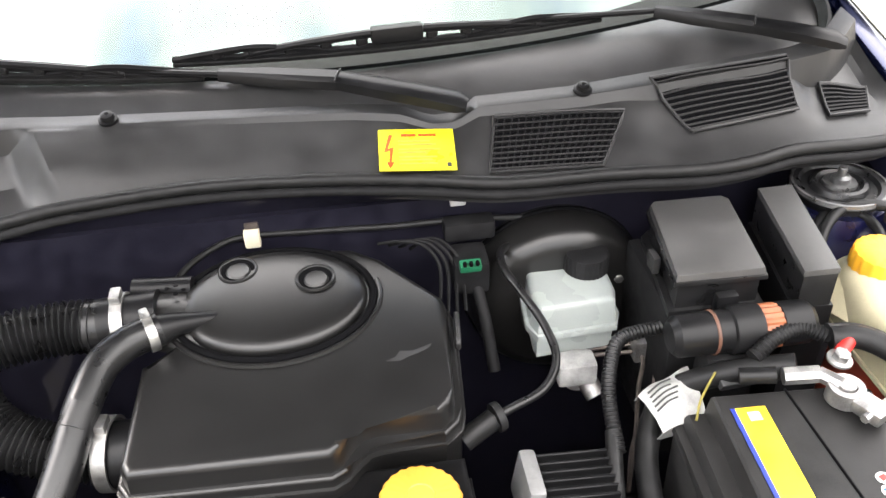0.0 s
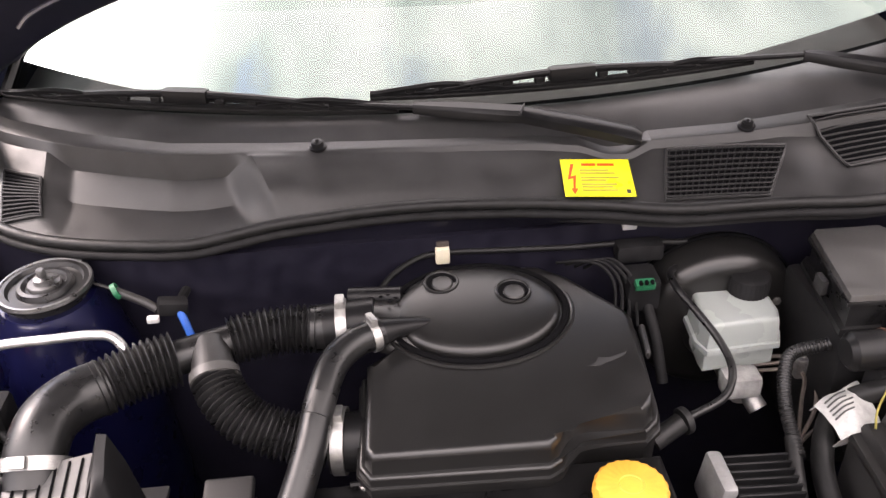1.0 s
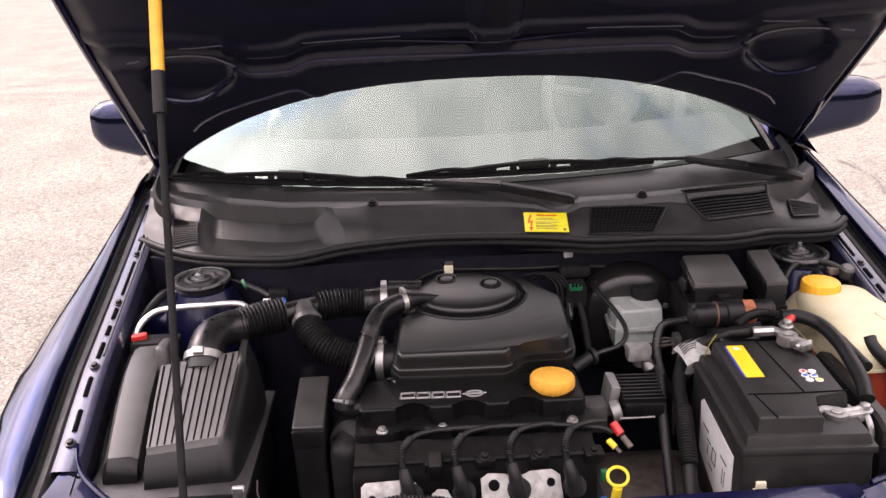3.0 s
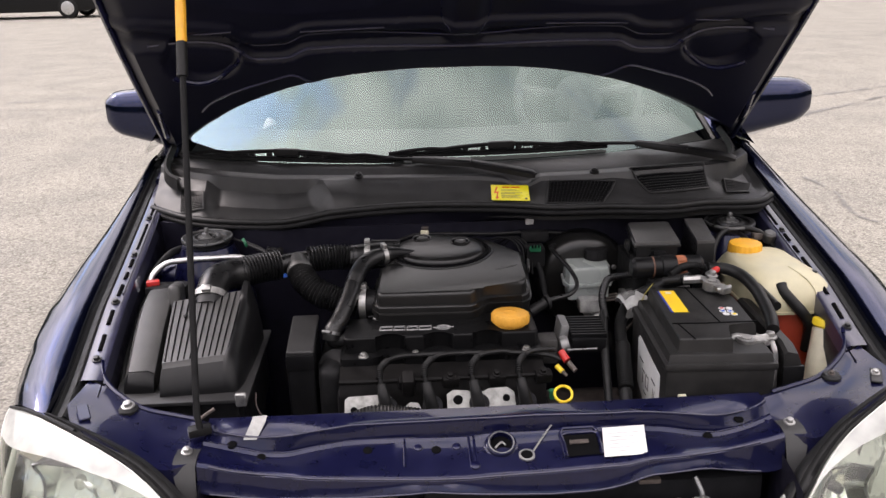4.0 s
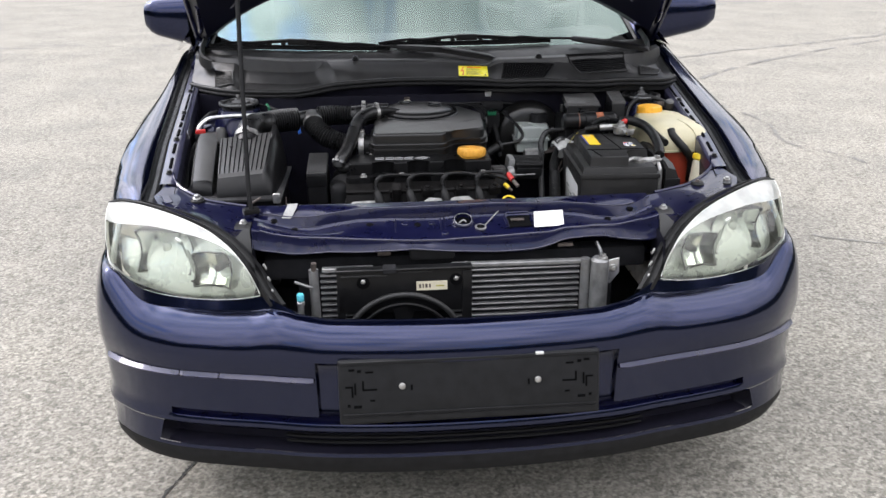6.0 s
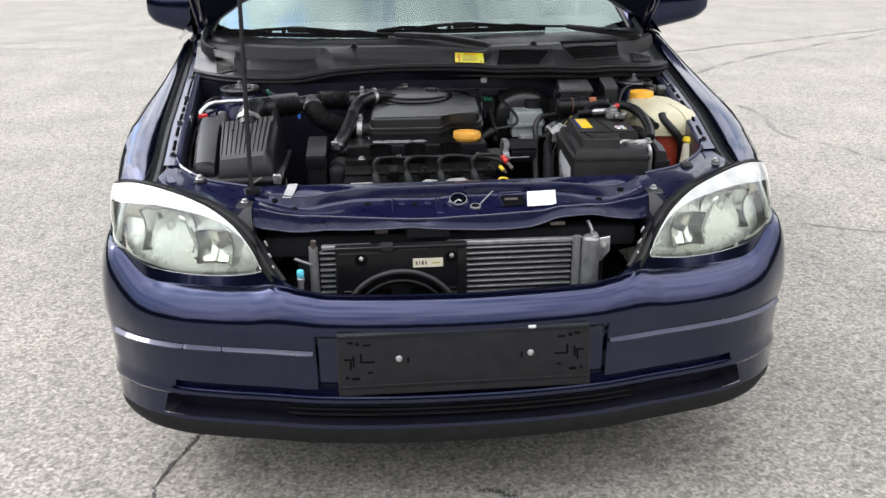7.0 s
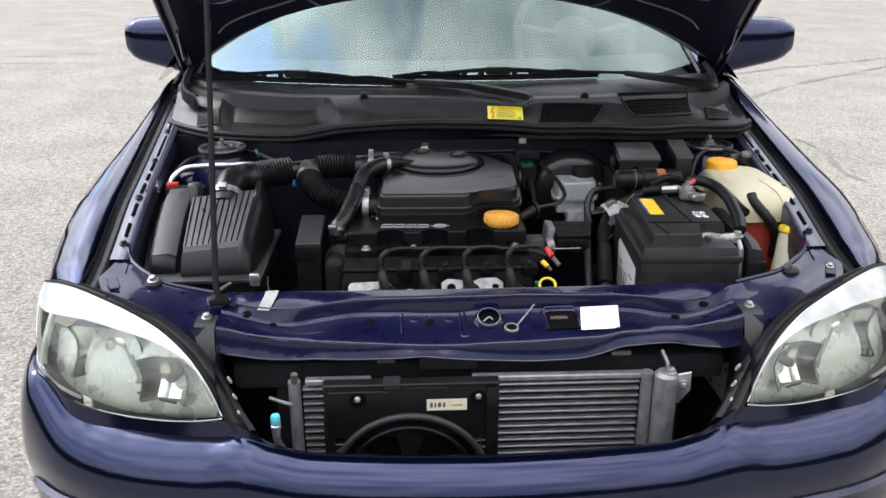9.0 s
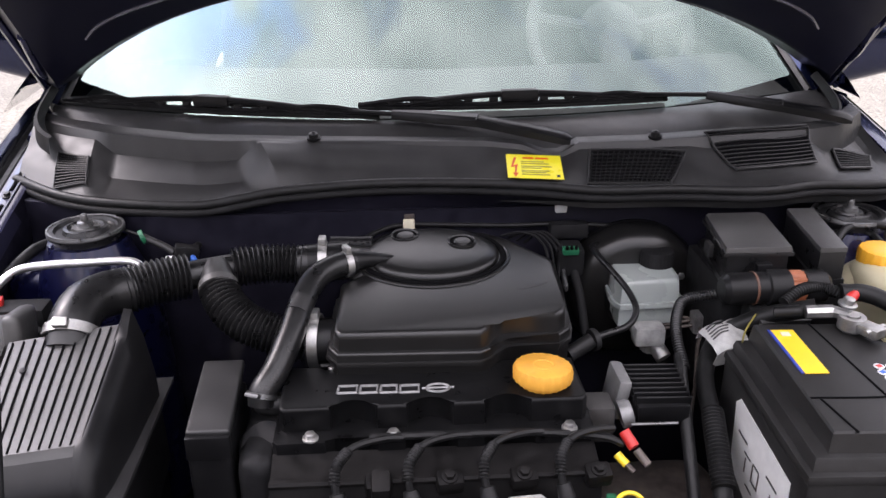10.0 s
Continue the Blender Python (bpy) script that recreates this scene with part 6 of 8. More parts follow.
for poly, holes in zip(SHIELDS, ([(-0.224, 0.024, 0.006)], [(-0.122, 0.020, 0.003)], [(-0.042, 0.034, 0.0085), (0.043, 0.034, 0.0065)])):
    own = prism([(x, y) for x, y in poly], 0, 0.004, 0.0012, 2, m=tilt)
    sh = part("manifold_shield", own, SHIELD, engine, "pale dirty aluminium exhaust shield")
    for x, y, r in holes:
        part("shield_hole", lathe([(r, 0.0042), (r * 0.8, 0.0052), (0, 0.0046)], tilt @ Matrix.Translation((x, y, 0)), 18), GAP, sh, "dark hole in the shield")
for i, cx in enumerate((-0.165, -0.087, -0.005, 0.078)):
    part("boot_seat", lathe([(0.0, 0.006), (0.017, 0.006), (0.018, 0.003), (0.018, 0)], tilt @ Matrix.Translation((cx, 0.026, 0.001)), 22), SOOT, engine, "dark round plug recess")
    part("plug_boot", tube([tilt @ Vector((cx, 0.016, 0.004)), (cx - 0.006, 0.404, 0.680), (cx - 0.010, 0.414, 0.698)], 0.0115, 14, radius=lambda k: 0.0125 - 0.0045 * k), RUBBER, engine, "black spark plug boot")
    lead = part("spark_lead", tube([(cx - 0.010, 0.414, 0.696), (cx - 0.012, 0.422, 0.712), (cx - 0.006, 0.442, 0.722), (cx + 0.012, 0.462, 0.724), (cx + 0.042, 0.478, 0.720), (cx + 0.062, 0.484, 0.716)], 0.0042, 8), RUBBER, engine, "black spark plug lead")
    part("lead_sleeve", bellows([(cx - 0.0125, 0.418, 0.706), (cx - 0.010, 0.432, 0.719), (cx + 0.002, 0.452, 0.7245)], 0.0066, 0.0036, 0.0016, 10), RUBBER, lead, "ribbed grey-black sleeve")
    part("head_lug", box((cx + 0.034, 0.438, 0.688), (0.030, 0.022, 0.020), 0.005, 2, (15, 0, 6)), GRIME, engine, "grimy cast lug")
    part("stud_nut", bolt((cx + 0.034, 0.434, 0.698), (0, -0.4, 1), 0.006), GRIME, engine, "grimy nut")
part("lead_rail", tube([(-0.14, 0.487, 0.716), (-0.05, 0.485, 0.717), (0.05, 0.484, 0.715), (0.125, 0.480, 0.708), (0.15, 0.475, 0.700)], 0.0045, 8), RUBBER, engine, "black cable rail along the head")
part("oxygen_sensor", box((-0.128, 0.428, 0.690), (0.022, 0.03, 0.04), 0.006, 2, (20, 0, 0)), GRIME, engine, "grimy sensor block")
part("conduit", bellows([(-0.238, 0.392, 0.630), (-0.215, 0.384, 0.652), (-0.186, 0.380, 0.663), (-0.150, 0.380, 0.660), (-0.115, 0.380, 0.654), (-0.080, 0.378, 0.640)], 0.0135, 0.0055, 0.002, 14), RUBBER, engine, "ribbed black conduit")
part("earth_wire", tube([(-0.392, 0.42, 0.690), (-0.390, 0.405, 0.672), (-0.375, 0.395, 0.652), (-0.343, 0.395, 0.643), (-0.29, 0.395, 0.645), (-0.24, 0.40, 0.652)], 0.0018, 6), BROWN, engine, "thin brown wire")
part("exhaust_shield", box((-0.07, 0.40, 0.56), (0.34, 0.02, 0.13), 0.008, 2, (8, 0, 0)), RUSTY, engine, "dull steel heat shield")
# timing end: pulley cover and tall black box
part("timing_cover", box((-0.268, 0.55, 0.60), (0.045, 0.16, 0.20), 0.02, 3), MATT, engine, "black timing cover")
part("timing_disc", lathe([(0, 0.012), (0.026, 0.012), (0.032, 0.006), (0.033, -0.02)], pose(-0.262, 0.520, 0.688, 25, -15, 0), 26), MATT, engine, "grey round cover")
tb = part("side_box", box((-0.322, 0.557, 0.615), (0.050, 0.132, 0.20), 0.006, 3, shear=(0, 0)), BLACK, engine, "narrow black plastic box beside the engine")
part("box_lid", box((-0.322, 0.560, 0.731), (0.050, 0.130, 0.012), 0.004, 3, (8, 0, 0)), GREYPL, tb, "grey-black sloping lid")
part("box_step", box((-0.322, 0.494, 0.708), (0.051, 0.010, 0.03), 0.003, 2), BLACK, tb)
part("alternator", lathe([(0.03, -0.08), (0.06, -0.07), (0.065, -0.02), (0.065, 0.03), (0.05, 0.06), (0, 0.06)], pose(-0.28, 0.46, 0.5, 0, 90, 0), 24), CAST, engine, "cast alternator")
part("pulley", lathe([(0, 0.02), (0.05, 0.02), (0.055, 0.012), (0.05, 0.0), (0.055, -0.012), (0.05, -0.02), (0, -0.02)], pose(-0.365, 0.47, 0.52, 0, 90, 0), 28), RUSTY, engine)
# dipstick and coloured plugs on the right of the head
dip = part("dipstick_ring", tube([(0.144 + 0.0155 * math.cos(a), 0.412 + 0.010 * math.sin(a), 0.664 + 0.010 * math.sin(a)) for a in (math.pi * k / 12 for k in range(25))], 0.0026, 8, 1, smooth=False), LEMON, engine, "yellow dipstick ring")
part("dipstick_stem", tube([(0.142, 0.403, 0.652), (0.140, 0.405, 0.63), (0.136, 0.415, 0.58)], 0.0075, 10), LEMON, dip)
part("sensor_cap", tube([(0.151, 0.480, 0.714), (0.156, 0.472, 0.707), (0.160, 0.465, 0.702)], 0.0068, 12), RED, engine, "red rubber cap")
part("sensor_tip", tube([(0.162, 0.462, 0.700), (0.172, 0.447, 0.690)], 0.005, 10), RUSTY, engine)
part("yellow_plug", tube([(0.142, 0.470, 0.690), (0.147, 0.464, 0.686), (0.151, 0.459, 0.683)], 0.0052, 10), LEMON, engine, "small yellow plug")
part("yellow_plug_tip", tube([(0.151, 0.459, 0.683), (0.158, 0.452, 0.678)], 0.0035, 8), RUSTY, engine)
part("green_clip", box((0.128, 0.43, 0.655), (0.012, 0.012, 0.018), 0.003), GREEN, engine, "green clip")
part("blue_clip", box((0.122, 0.40, 0.63), (0.01, 0.012, 0.012), 0.003), BLUE, engine, "blue clip")
# finned module and its bracket
mod = part("finned_module", box((0.216, 0.570, 0.700), (0.066, 0.078, 0.03), 0.005, 2, (6, 0, 0)), BLACK, engine, "black finned ignition module")
for i in range(8):
    y = 0.537 + 0.0094 * i
    part("fin", box((0.216, y, 0.717 + (y - 0.567) * 0.1), (0.068, 0.0030, 0.014), 0.001, 1, (6, 0, -3)), BLACK, mod)
br = part("module_bracket", box((0.171, 0.585, 0.702), (0.017, 0.055, 0.055), 0.005, 2, (0, 8, 0)), DULLALU, engine, "dull cast bracket")
part("bracket_ear", lathe([(0, 0.009), (0.014, 0.009), (0.017, 0.005), (0.017, -0.006), (0, -0.006)], pose(0.168, 0.535, 0.70, 0, 75, 0), 18), DULLALU, br)
part("bracket_block", box((0.137, 0.545, 0.69), (0.036, 0.04, 0.05), 0.006, 2), DARKGREY, br)
part("bracket_rod", tube([(0.17, 0.512, 0.70), (0.225, 0.508, 0.702)], 0.0022, 8), DARKMETAL, br)

# ---- black intake cover over the engine ----
intake = thing("intake_cover", (-0.03, 0.68, 0.70), "large black plastic intake cover with a round dome", "engine cover")
TILT_M = Matrix.Translation((0, 0.60, 0.797)) @ pose(0, 0, 0, 5.2, 0, 0) @ Matrix.Translation((0, -0.60, -0.797))
LIDPLAN = [(-0.185, 0.590), (-0.178, 0.578), (-0.005, 0.572), (0.006, 0.578), (0.016, 0.592), (0.026, 0.601), (0.040, 0.604), (0.097, 0.603), (0.109, 0.613), (0.113, 0.630), (0.122, 0.742), (0.118, 0.754), (0.062, 0.822), (0.03, 0.845), (-0.06, 0.855), (-0.12, 0.84), (-0.135, 0.79), (-0.128, 0.735), (-0.134, 0.727), (-0.181, 0.703)]


def grown(poly, d):
    cx, cy = sum(p[0] for p in poly) / len(poly), sum(p[1] for p in poly) / len(poly)
    out = []
    n = len(poly)
    for i, (x, y) in enumerate(poly):
        a, b = Vector(poly[i - 1]), Vector(poly[(i + 1) % n])
        t = (b - a).normalized()
        out.append((x + t.y * d, y - t.x * d))
    return out


body = part("cover_body", prism(LIDPLAN, 0.752, 0.8005, 0.008, 4, inset=0.005, m=TILT_M), SATIN, intake, "satin black moulded lid", 50)
part("cover_skirt", prism(grown(LIDPLAN, 0.004), 0.70, 0.776, 0.004, 3, m=TILT_M), SATIN, intake)
bm = prism(grown(LIDPLAN, 0.0075), 0.758, 0.764, 0.002, 2, m=TILT_M)
part("cover_lip", bm, SATIN, intake)
part("cover_foot", box((-0.03, 0.68, 0.69), (0.24, 0.18, 0.06), 0.01), SOOT, intake)
DX, DY = -0.052, 0.768
ring = [TILT_M @ Vector((DX + 0.100 * math.cos(a), DY + 0.078 * math.sin(a), 0.8015)) for a in (math.pi * k / 30 for k in range(61))]
part("dome_groove", tube(ring, 0.0042, 8, 1, smooth=False), GAP, body, "black groove round the dome")
part("dome_edge", tube([TILT_M @ Vector((DX + 0.107 * math.cos(a), DY + 0.084 * math.sin(a), 0.8005)) for a in (math.pi * k / 30 for k in range(29, 63))], 0.0030, 8, 1, smooth=False), SATIN, body)
bm = lathe([(1.0, -0.006), (1.0, 0.002), (0.98, 0.007), (0.93, 0.0105), (0.8, 0.0130), (0.5, 0.0150), (0.0, 0.0155)], Matrix.Identity(4), 60)
for v in bm.verts:
    v.co.x, v.co.y = v.co.x * 0.094, v.co.y * 0.072
bm.transform(TILT_M @ Matrix.Translation((DX, DY, 0.80)))
dome = part("dome", bm, SATIN, intake, "satin black oval dome", 50)
# flank between the dome and the neck
rows = []
for k in range(9):
    t = k / 8
    x = -0.105 - 0.085 * t
    half = 0.058 * (1 - t) + 0.026 * t
    cy = DY * (1 - t) + 0.772 * t
    top = 0.823 * (1 - t) + 0.833 * t
    rows.append([(x, cy - half - 0.004, 0.80), (x, cy - half, top - 0.014), (x, cy - half * 0.6, top - 0.005), (x, cy, top), (x, cy + half * 0.6, top - 0.004), (x, cy + half, top - 0.014), (x, cy + half + 0.004, 0.79)])
part("dome_flank", sheet(rows), SATIN, dome, "", 50)
for hx, hy in ((-0.088, 0.808), (-0.009, 0.782)):
    p = TILT_M @ Vector((hx, hy, 0.8137 if hx < -0.05 else 0.8150))
    q = Matrix.Translation(p) @ pose(0, 0, 0, 4, 0, 0)
    part("bolt_well", lathe([(0.0185, -0.004), (0.0180, 0.0008), (0, 0.0008)], q, 30), GAP, dome, "round black recess")
    part("well_bolt", lathe([(0.0128, 0.0), (0.0125, 0.0016), (0.0110, 0.0028), (0.0080, 0.0024), (0, 0.0022)], q @ Matrix.Translation((0.0008, -0.0028, 0)), 24), SATIN, dome, "satin bolt head in the recess")
    part("well_rim", tube([q @ Vector((0.0190 * math.cos(a), 0.0190 * math.sin(a), 0.0006)) for a in (math.pi * k / 14 for k in range(29))], 0.0018, 8, 1, smooth=False), SATIN, dome)
part("spill_pipe", tube([(-0.085, 0.752, 0.818), (-0.12, 0.743, 0.824), (-0.15, 0.735, 0.827), (-0.172, 0.729, 0.824)], 0.014, 14, 6, radius=lambda k: 0.003 + 0.0125 * min(1, k * 1.2)), BLACK, dome)
for x, y, z, r in ((-0.150, 0.795, 0.8300, 0.0028), (-0.141, 0.784, 0.8318, 0.0022), (-0.158, 0.788, 0.8322, 0.0022), (-0.148, 0.778, 0.8325, 0.0026), (-0.130, 0.797, 0.8265, 0.0024)):
    part("emboss", disc((x, y, z), r, 0.0012, (0, 0.1, 1), 10), GAP, dome, "small moulded mark")
part("scuff", prism([(0.052, 0.672), (0.062, 0.676), (0.066, 0.683), (0.078, 0.681), (0.098, 0.688), (0.094, 0.682), (0.082, 0.677), (0.072, 0.674), (0.066, 0.670)], 0.8003, 0.8009, 0, m=TILT_M), GREYPL, body, "pale scuff mark")
part("side_tab", box((0.126, 0.715, 0.796), (0.006, 0.045, 0.012), 0.002, 1, (5, 0, -6)), GREYPL, body, "pale edge clip")
part("neck", tube([(-0.165, 0.772, 0.812), (-0.222, 0.772, 0.808)], 0.027, 24), BLACK, intake, "round hose neck")
part("neck_spigot", tube([(-0.135, 0.800, 0.822), (-0.195, 0.806, 0.822)], 0.012, 14), BLACK, intake)
part("hose_clamp", clamp_band((-0.203, 0.772, 0.809), (1, 0, 0), 0.029, 0.012), STEEL, intake, "bright hose clamp")
part("hose_clamp", clamp_band((-0.168, 0.731, 0.824), (-0.9, -0.4, 0), 0.0165, 0.009), STEEL, intake, "small bright hose clamp")
part("hose_clamp", clamp_band((-0.209, 0.652, 0.752), (1, -0.1, 0), 0.034, 0.013), STEEL, intake, "bright hose clamp")
part("inlet_stub", tube([(-0.18, 0.652, 0.75), (-0.222, 0.652, 0.75)], 0.031, 20), BLACK, intake)

# ---- air hoses ----
duct = thing("air_duct", (-0.38, 0.75, 0.70), "black ribbed air intake ducting with a branch", "hose")
part("ribbed_hose", bellows([(-0.232, 0.772, 0.808), (-0.262, 0.772, 0.810), (-0.295, 0.766, 0.812), (-0.325, 0.757, 0.812)], 0.028, 0.0066, 0.0055, 26), HOSE, duct, "ribbed black hose")
part("hose_cuff", tube([(-0.203, 0.772, 0.809), (-0.238, 0.772, 0.808)], 0.0265, 22), HOSE, duct)
part("duct_tee", tube([(-0.320, 0.759, 0.812), (-0.345, 0.750, 0.812), (-0.37, 0.742, 0.811), (-0.39, 0.735, 0.81)], 0.0195, 20), HOSE, duct, "smooth black plastic tee")
part("tee_branch", tube([(-0.345, 0.750, 0.816), (-0.341, 0.726, 0.811), (-0.336, 0.704, 0.803)], 0.022, 18, radius=lambda k: 0.019 + 0.006 * k), GREYPL, duct, "grey plastic branch")
part("branch_collar", lathe([(0.0245, -0.006), (0.0265, -0.005), (0.0265, 0.005), (0.0245, 0.006)], Matrix.Translation((-0.337, 0.708, 0.805)) @ Vector((0.2, -0.9, -0.35)).to_track_quat("Z", "Y").to_matrix().to_4x4(), 24), LIDGREY, duct)
part("ribbed_hose", bellows([(-0.337, 0.707, 0.804), (-0.324, 0.684, 0.791), (-0.300, 0.665, 0.776), (-0.262, 0.655, 0.762), (-0.222, 0.652, 0.752)], 0.027, 0.0062, 0.0055, 26), HOSE, duct, "ribbed black hose")
part("ribbed_hose", bellows([(-0.383, 0.738, 0.81), (-0.405, 0.728, 0.811), (-0.43, 0.715, 0.811), (-0.455, 0.700, 0.81)], 0.031, 0.0066, 0.0055, 26), HOSE, duct, "ribbed black hose")
part("duct_elbow", tube([(-0.449, 0.704, 0.81), (-0.475, 0.685, 0.812), (-0.492, 0.656, 0.812), (-0.498, 0.626, 0.800), (-0.499, 0.600, 0.778)], 0.0295, 24), HOSE, duct, "smooth black elbow")
part("hose_clamp", clamp_band((-0.4985, 0.617, 0.793), (-0.02, -0.77, -0.63), 0.0315, 0.013), STEEL, duct, "bright hose clamp")
breather = thing("breather_hose", (-0.24, 0.62, 0.72), "thick black rubber breather hose", "hose")
part("hose", tube([(-0.158, 0.735, 0.826), (-0.188, 0.722, 0.823), (-0.210, 0.700, 0.817), (-0.224, 0.665, 0.803), (-0.236, 0.62, 0.780), (-0.252, 0.578, 0.755), (-0.266, 0.555, 0.740), (-0.268, 0.549, 0.725)], 0.0165, 18), HOSE, breather)
part("hose_clamp", clamp_band((-0.2675, 0.551, 0.737), (-0.2, -0.5, -0.9), 0.0165, 0.006), DARKMETAL, breather, "bright hose clamp")
part("worn_patch", tube([(-0.222, 0.6635, 0.8065), (-0.229, 0.643, 0.797)], 0.0145, 10), GREYPL, breather)

# ---- air filter box ----
af = thing("air_filter_box", (-0.53, 0.51, 0.45), "black and grey plastic air filter box with ribbed lid", "filter box")
part("lower_case", box((-0.522, 0.522, 0.585), (0.205, 0.26, 0.225), 0.012, 3), MATT, af, "black lower case")
TLc, TRc, BRc, BLc = Vector((-0.562, 0.594, 0.797)), Vector((-0.430, 0.616, 0.806)), Vector((-0.434, 0.436, 0.754)), Vector((-0.548, 0.428, 0.746))


def lidp(u, v, up=0.0):
    return TLc.lerp(TRc, u).lerp(BLc.lerp(BRc, u), v) + Vector((0, -0.45, 0.89)) * up


rows, nose = [], []
for i in range(9):
    u = i / 8
    front = lidp(u, 1)
    rows.append([lidp(u, 0) + Vector((0, 0.004, -0.12)), lidp(u, 0), lidp(u, 0.5, 0.002), lidp(u, 0.97, 0.001), lidp(u, 1, -0.004), front + Vector((0, -0.006, -0.012))])
    nose.append([front + Vector((0, -0.004, -0.005)), front + Vector((0, -0.016, -0.013)), front + Vector((0, -0.027, -0.026)), front + Vector((0, -0.033, -0.042)), front + Vector((0, -0.035, -0.07))])
# upward faces paler, front and flank black: the fall of light in colour
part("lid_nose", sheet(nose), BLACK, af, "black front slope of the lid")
lid = part("ribbed_lid", sheet(rows), LIDGREY, af, "sloping ribbed lid, lightened where it faces up")
for i in range(11):
    u = 0.04 + 0.92 * i / 10
    part("rib_groove", tube([lidp(u, 0.02, 0.001), lidp(u, 0.5, 0.003), lidp(u, 0.96, 0.001)], 0.0013, 5), GAP, lid)
def cheek(span):
    rows = [[(-0.632, y, z - 0.10), (-0.630, y, z - 0.012), (-0.622, y, z), (-0.585, y, z + 0.002), (-0.574, y, z - 0.004), (-0.571, y, z - 0.09)] for y, z in span]
    return sheet([[(p[0] + max(0, 0.65 - p[1]) * (0.07 if j < 3 else 0.05), p[1], p[2]) for j, p in enumerate(r)] for r in rows])


part("side_cheek", cheek(((0.69, 0.77), (0.68, 0.79), (0.655, 0.797), (0.6, 0.793), (0.53, 0.774), (0.46, 0.746), (0.432, 0.734))), LIDGREY, af, "smooth cheek of the lid, lightened where it faces up")
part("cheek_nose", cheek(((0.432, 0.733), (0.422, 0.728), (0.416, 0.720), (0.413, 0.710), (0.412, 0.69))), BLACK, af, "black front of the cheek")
rows = []
for k in range(13):
    v = k / 12
    e = lidp(1, v) if v < 0.99 else lidp(1, 1)
    bump = 0.016 * max(0, 1 - abs(v - 0.02) / 0.16)
    rows.append([e + Vector((-0.010, 0, 0.000)), e + Vector((-0.003, 0.004, 0.004 + bump)), e + Vector((0.006, 0.004, 0.002 + bump)), e + Vector((0.016, 0.002, -0.018)), e + Vector((0.024, 0, -0.07)), e + Vector((0.026, 0, -0.2))])
e = lidp(1, 1)
for dy, dz in ((-0.016, -0.013), (-0.027, -0.026), (-0.033, -0.042), (-0.035, -0.07)):
    p = e + Vector((0, dy, dz))
    rows.append([p + Vector((-0.010, 0, 0)), p + Vector((-0.003, 0, 0.002)), p + Vector((0.005, 0, 0)), p + Vector((0.014, 0, -0.018)), p + Vector((0.022, 0, -0.06)), p + Vector((0.024, 0, -0.12))])
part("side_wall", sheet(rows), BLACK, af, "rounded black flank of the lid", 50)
part("horn", box((-0.568, 0.640, 0.790), (0.022, 0.075, 0.05), 0.010, 3, (-14, 0, 6)), LIDGREY, af)
part("throat", box((-0.505, 0.625, 0.728), (0.12, 0.05, 0.07), 0.012, 2), MATT, af, "black throat under the hose")
part("case_seam", box((-0.515, 0.517, 0.699), (0.235, 0.285, 0.007), 0.002, 2), GREYPL, af)
for x in (-0.600, -0.408):
    part("case_clip", box((x, 0.372, 0.704), (0.018, 0.008, 0.024), 0.002, 1), STEEL, af, "bright spring clip")
part("lid_screw", disc((-0.530, 0.545, 0.7862), 0.004, 0.002, (0, -0.4, 0.9), 12), BLACK, af)

# ---- battery ----
bat = thing("battery", (0.418, 0.49, 0.52), "black car battery with yellow label and clamped terminals", "battery")
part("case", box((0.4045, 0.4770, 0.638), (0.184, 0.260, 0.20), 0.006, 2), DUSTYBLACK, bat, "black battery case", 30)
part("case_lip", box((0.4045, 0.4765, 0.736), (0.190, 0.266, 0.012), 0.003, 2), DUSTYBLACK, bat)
top = [(0.336, 0.602), (0.333, 0.360), (0.426, 0.358), (0.430, 0.412), (0.442, 0.418), (0.488, 0.418), (0.490, 0.552), (0.466, 0.556), (0.464, 0.602)]
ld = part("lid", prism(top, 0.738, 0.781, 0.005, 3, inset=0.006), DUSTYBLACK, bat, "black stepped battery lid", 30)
part("lid_groove", tube([(0.340, 0.427, 0.7812), (0.400, 0.426, 0.7812), (0.488, 0.430, 0.7812)], 0.0016, 5, smooth=False), GAP, ld)
part("lid_groove", tube([(0.408, 0.597, 0.7812), (0.424, 0.428, 0.7812)], 0.0014, 5, smooth=False), GAP, ld)
part("lid_groove", tube([(0.350, 0.426, 0.7812), (0.362, 0.364, 0.7812)], 0.0014, 5, smooth=False), GAP, ld)
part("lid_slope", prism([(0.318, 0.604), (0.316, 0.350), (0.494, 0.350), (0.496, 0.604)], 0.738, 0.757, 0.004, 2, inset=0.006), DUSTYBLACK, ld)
m = Matrix.Translation((0.3545, 0.476, 0.7812)) @ pose(0, 0, 0, 0, 0, 0.5)
strip = part("yellow_strip", prism([(0, 0), (0.028, 0), (0.028, 0.102), (0, 0.102)], 0, 0.0008, 0, m=m), mat("amber_label", (0.85, 0.55, 0.02), 0.4, 0, 40, 0.06, 0.02), bat, "yellow label strip")
part("blue_edge", prism([(-0.004, 0), (0, 0), (0, 0.102), (-0.004, 0.102)], 0, 0.0008, 0, m=m), mat("navy_print", (0.02, 0.04, 0.3), 0.4), strip, "blue border")
part("strip_mark", prism([(0.009, 0.086), (0.02, 0.086), (0.02, 0.096), (0.009, 0.096)], 0.0006, 0.0013, 0, m=m), CREAM, strip)
icons = [((0.446, 0.490), RED), ((0.459, 0.489), WHITE), ((0.444, 0.477), BLUE), ((0.457, 0.476), BLUE), ((0.446, 0.464), WHITE), ((0.460, 0.463), LEMON)]
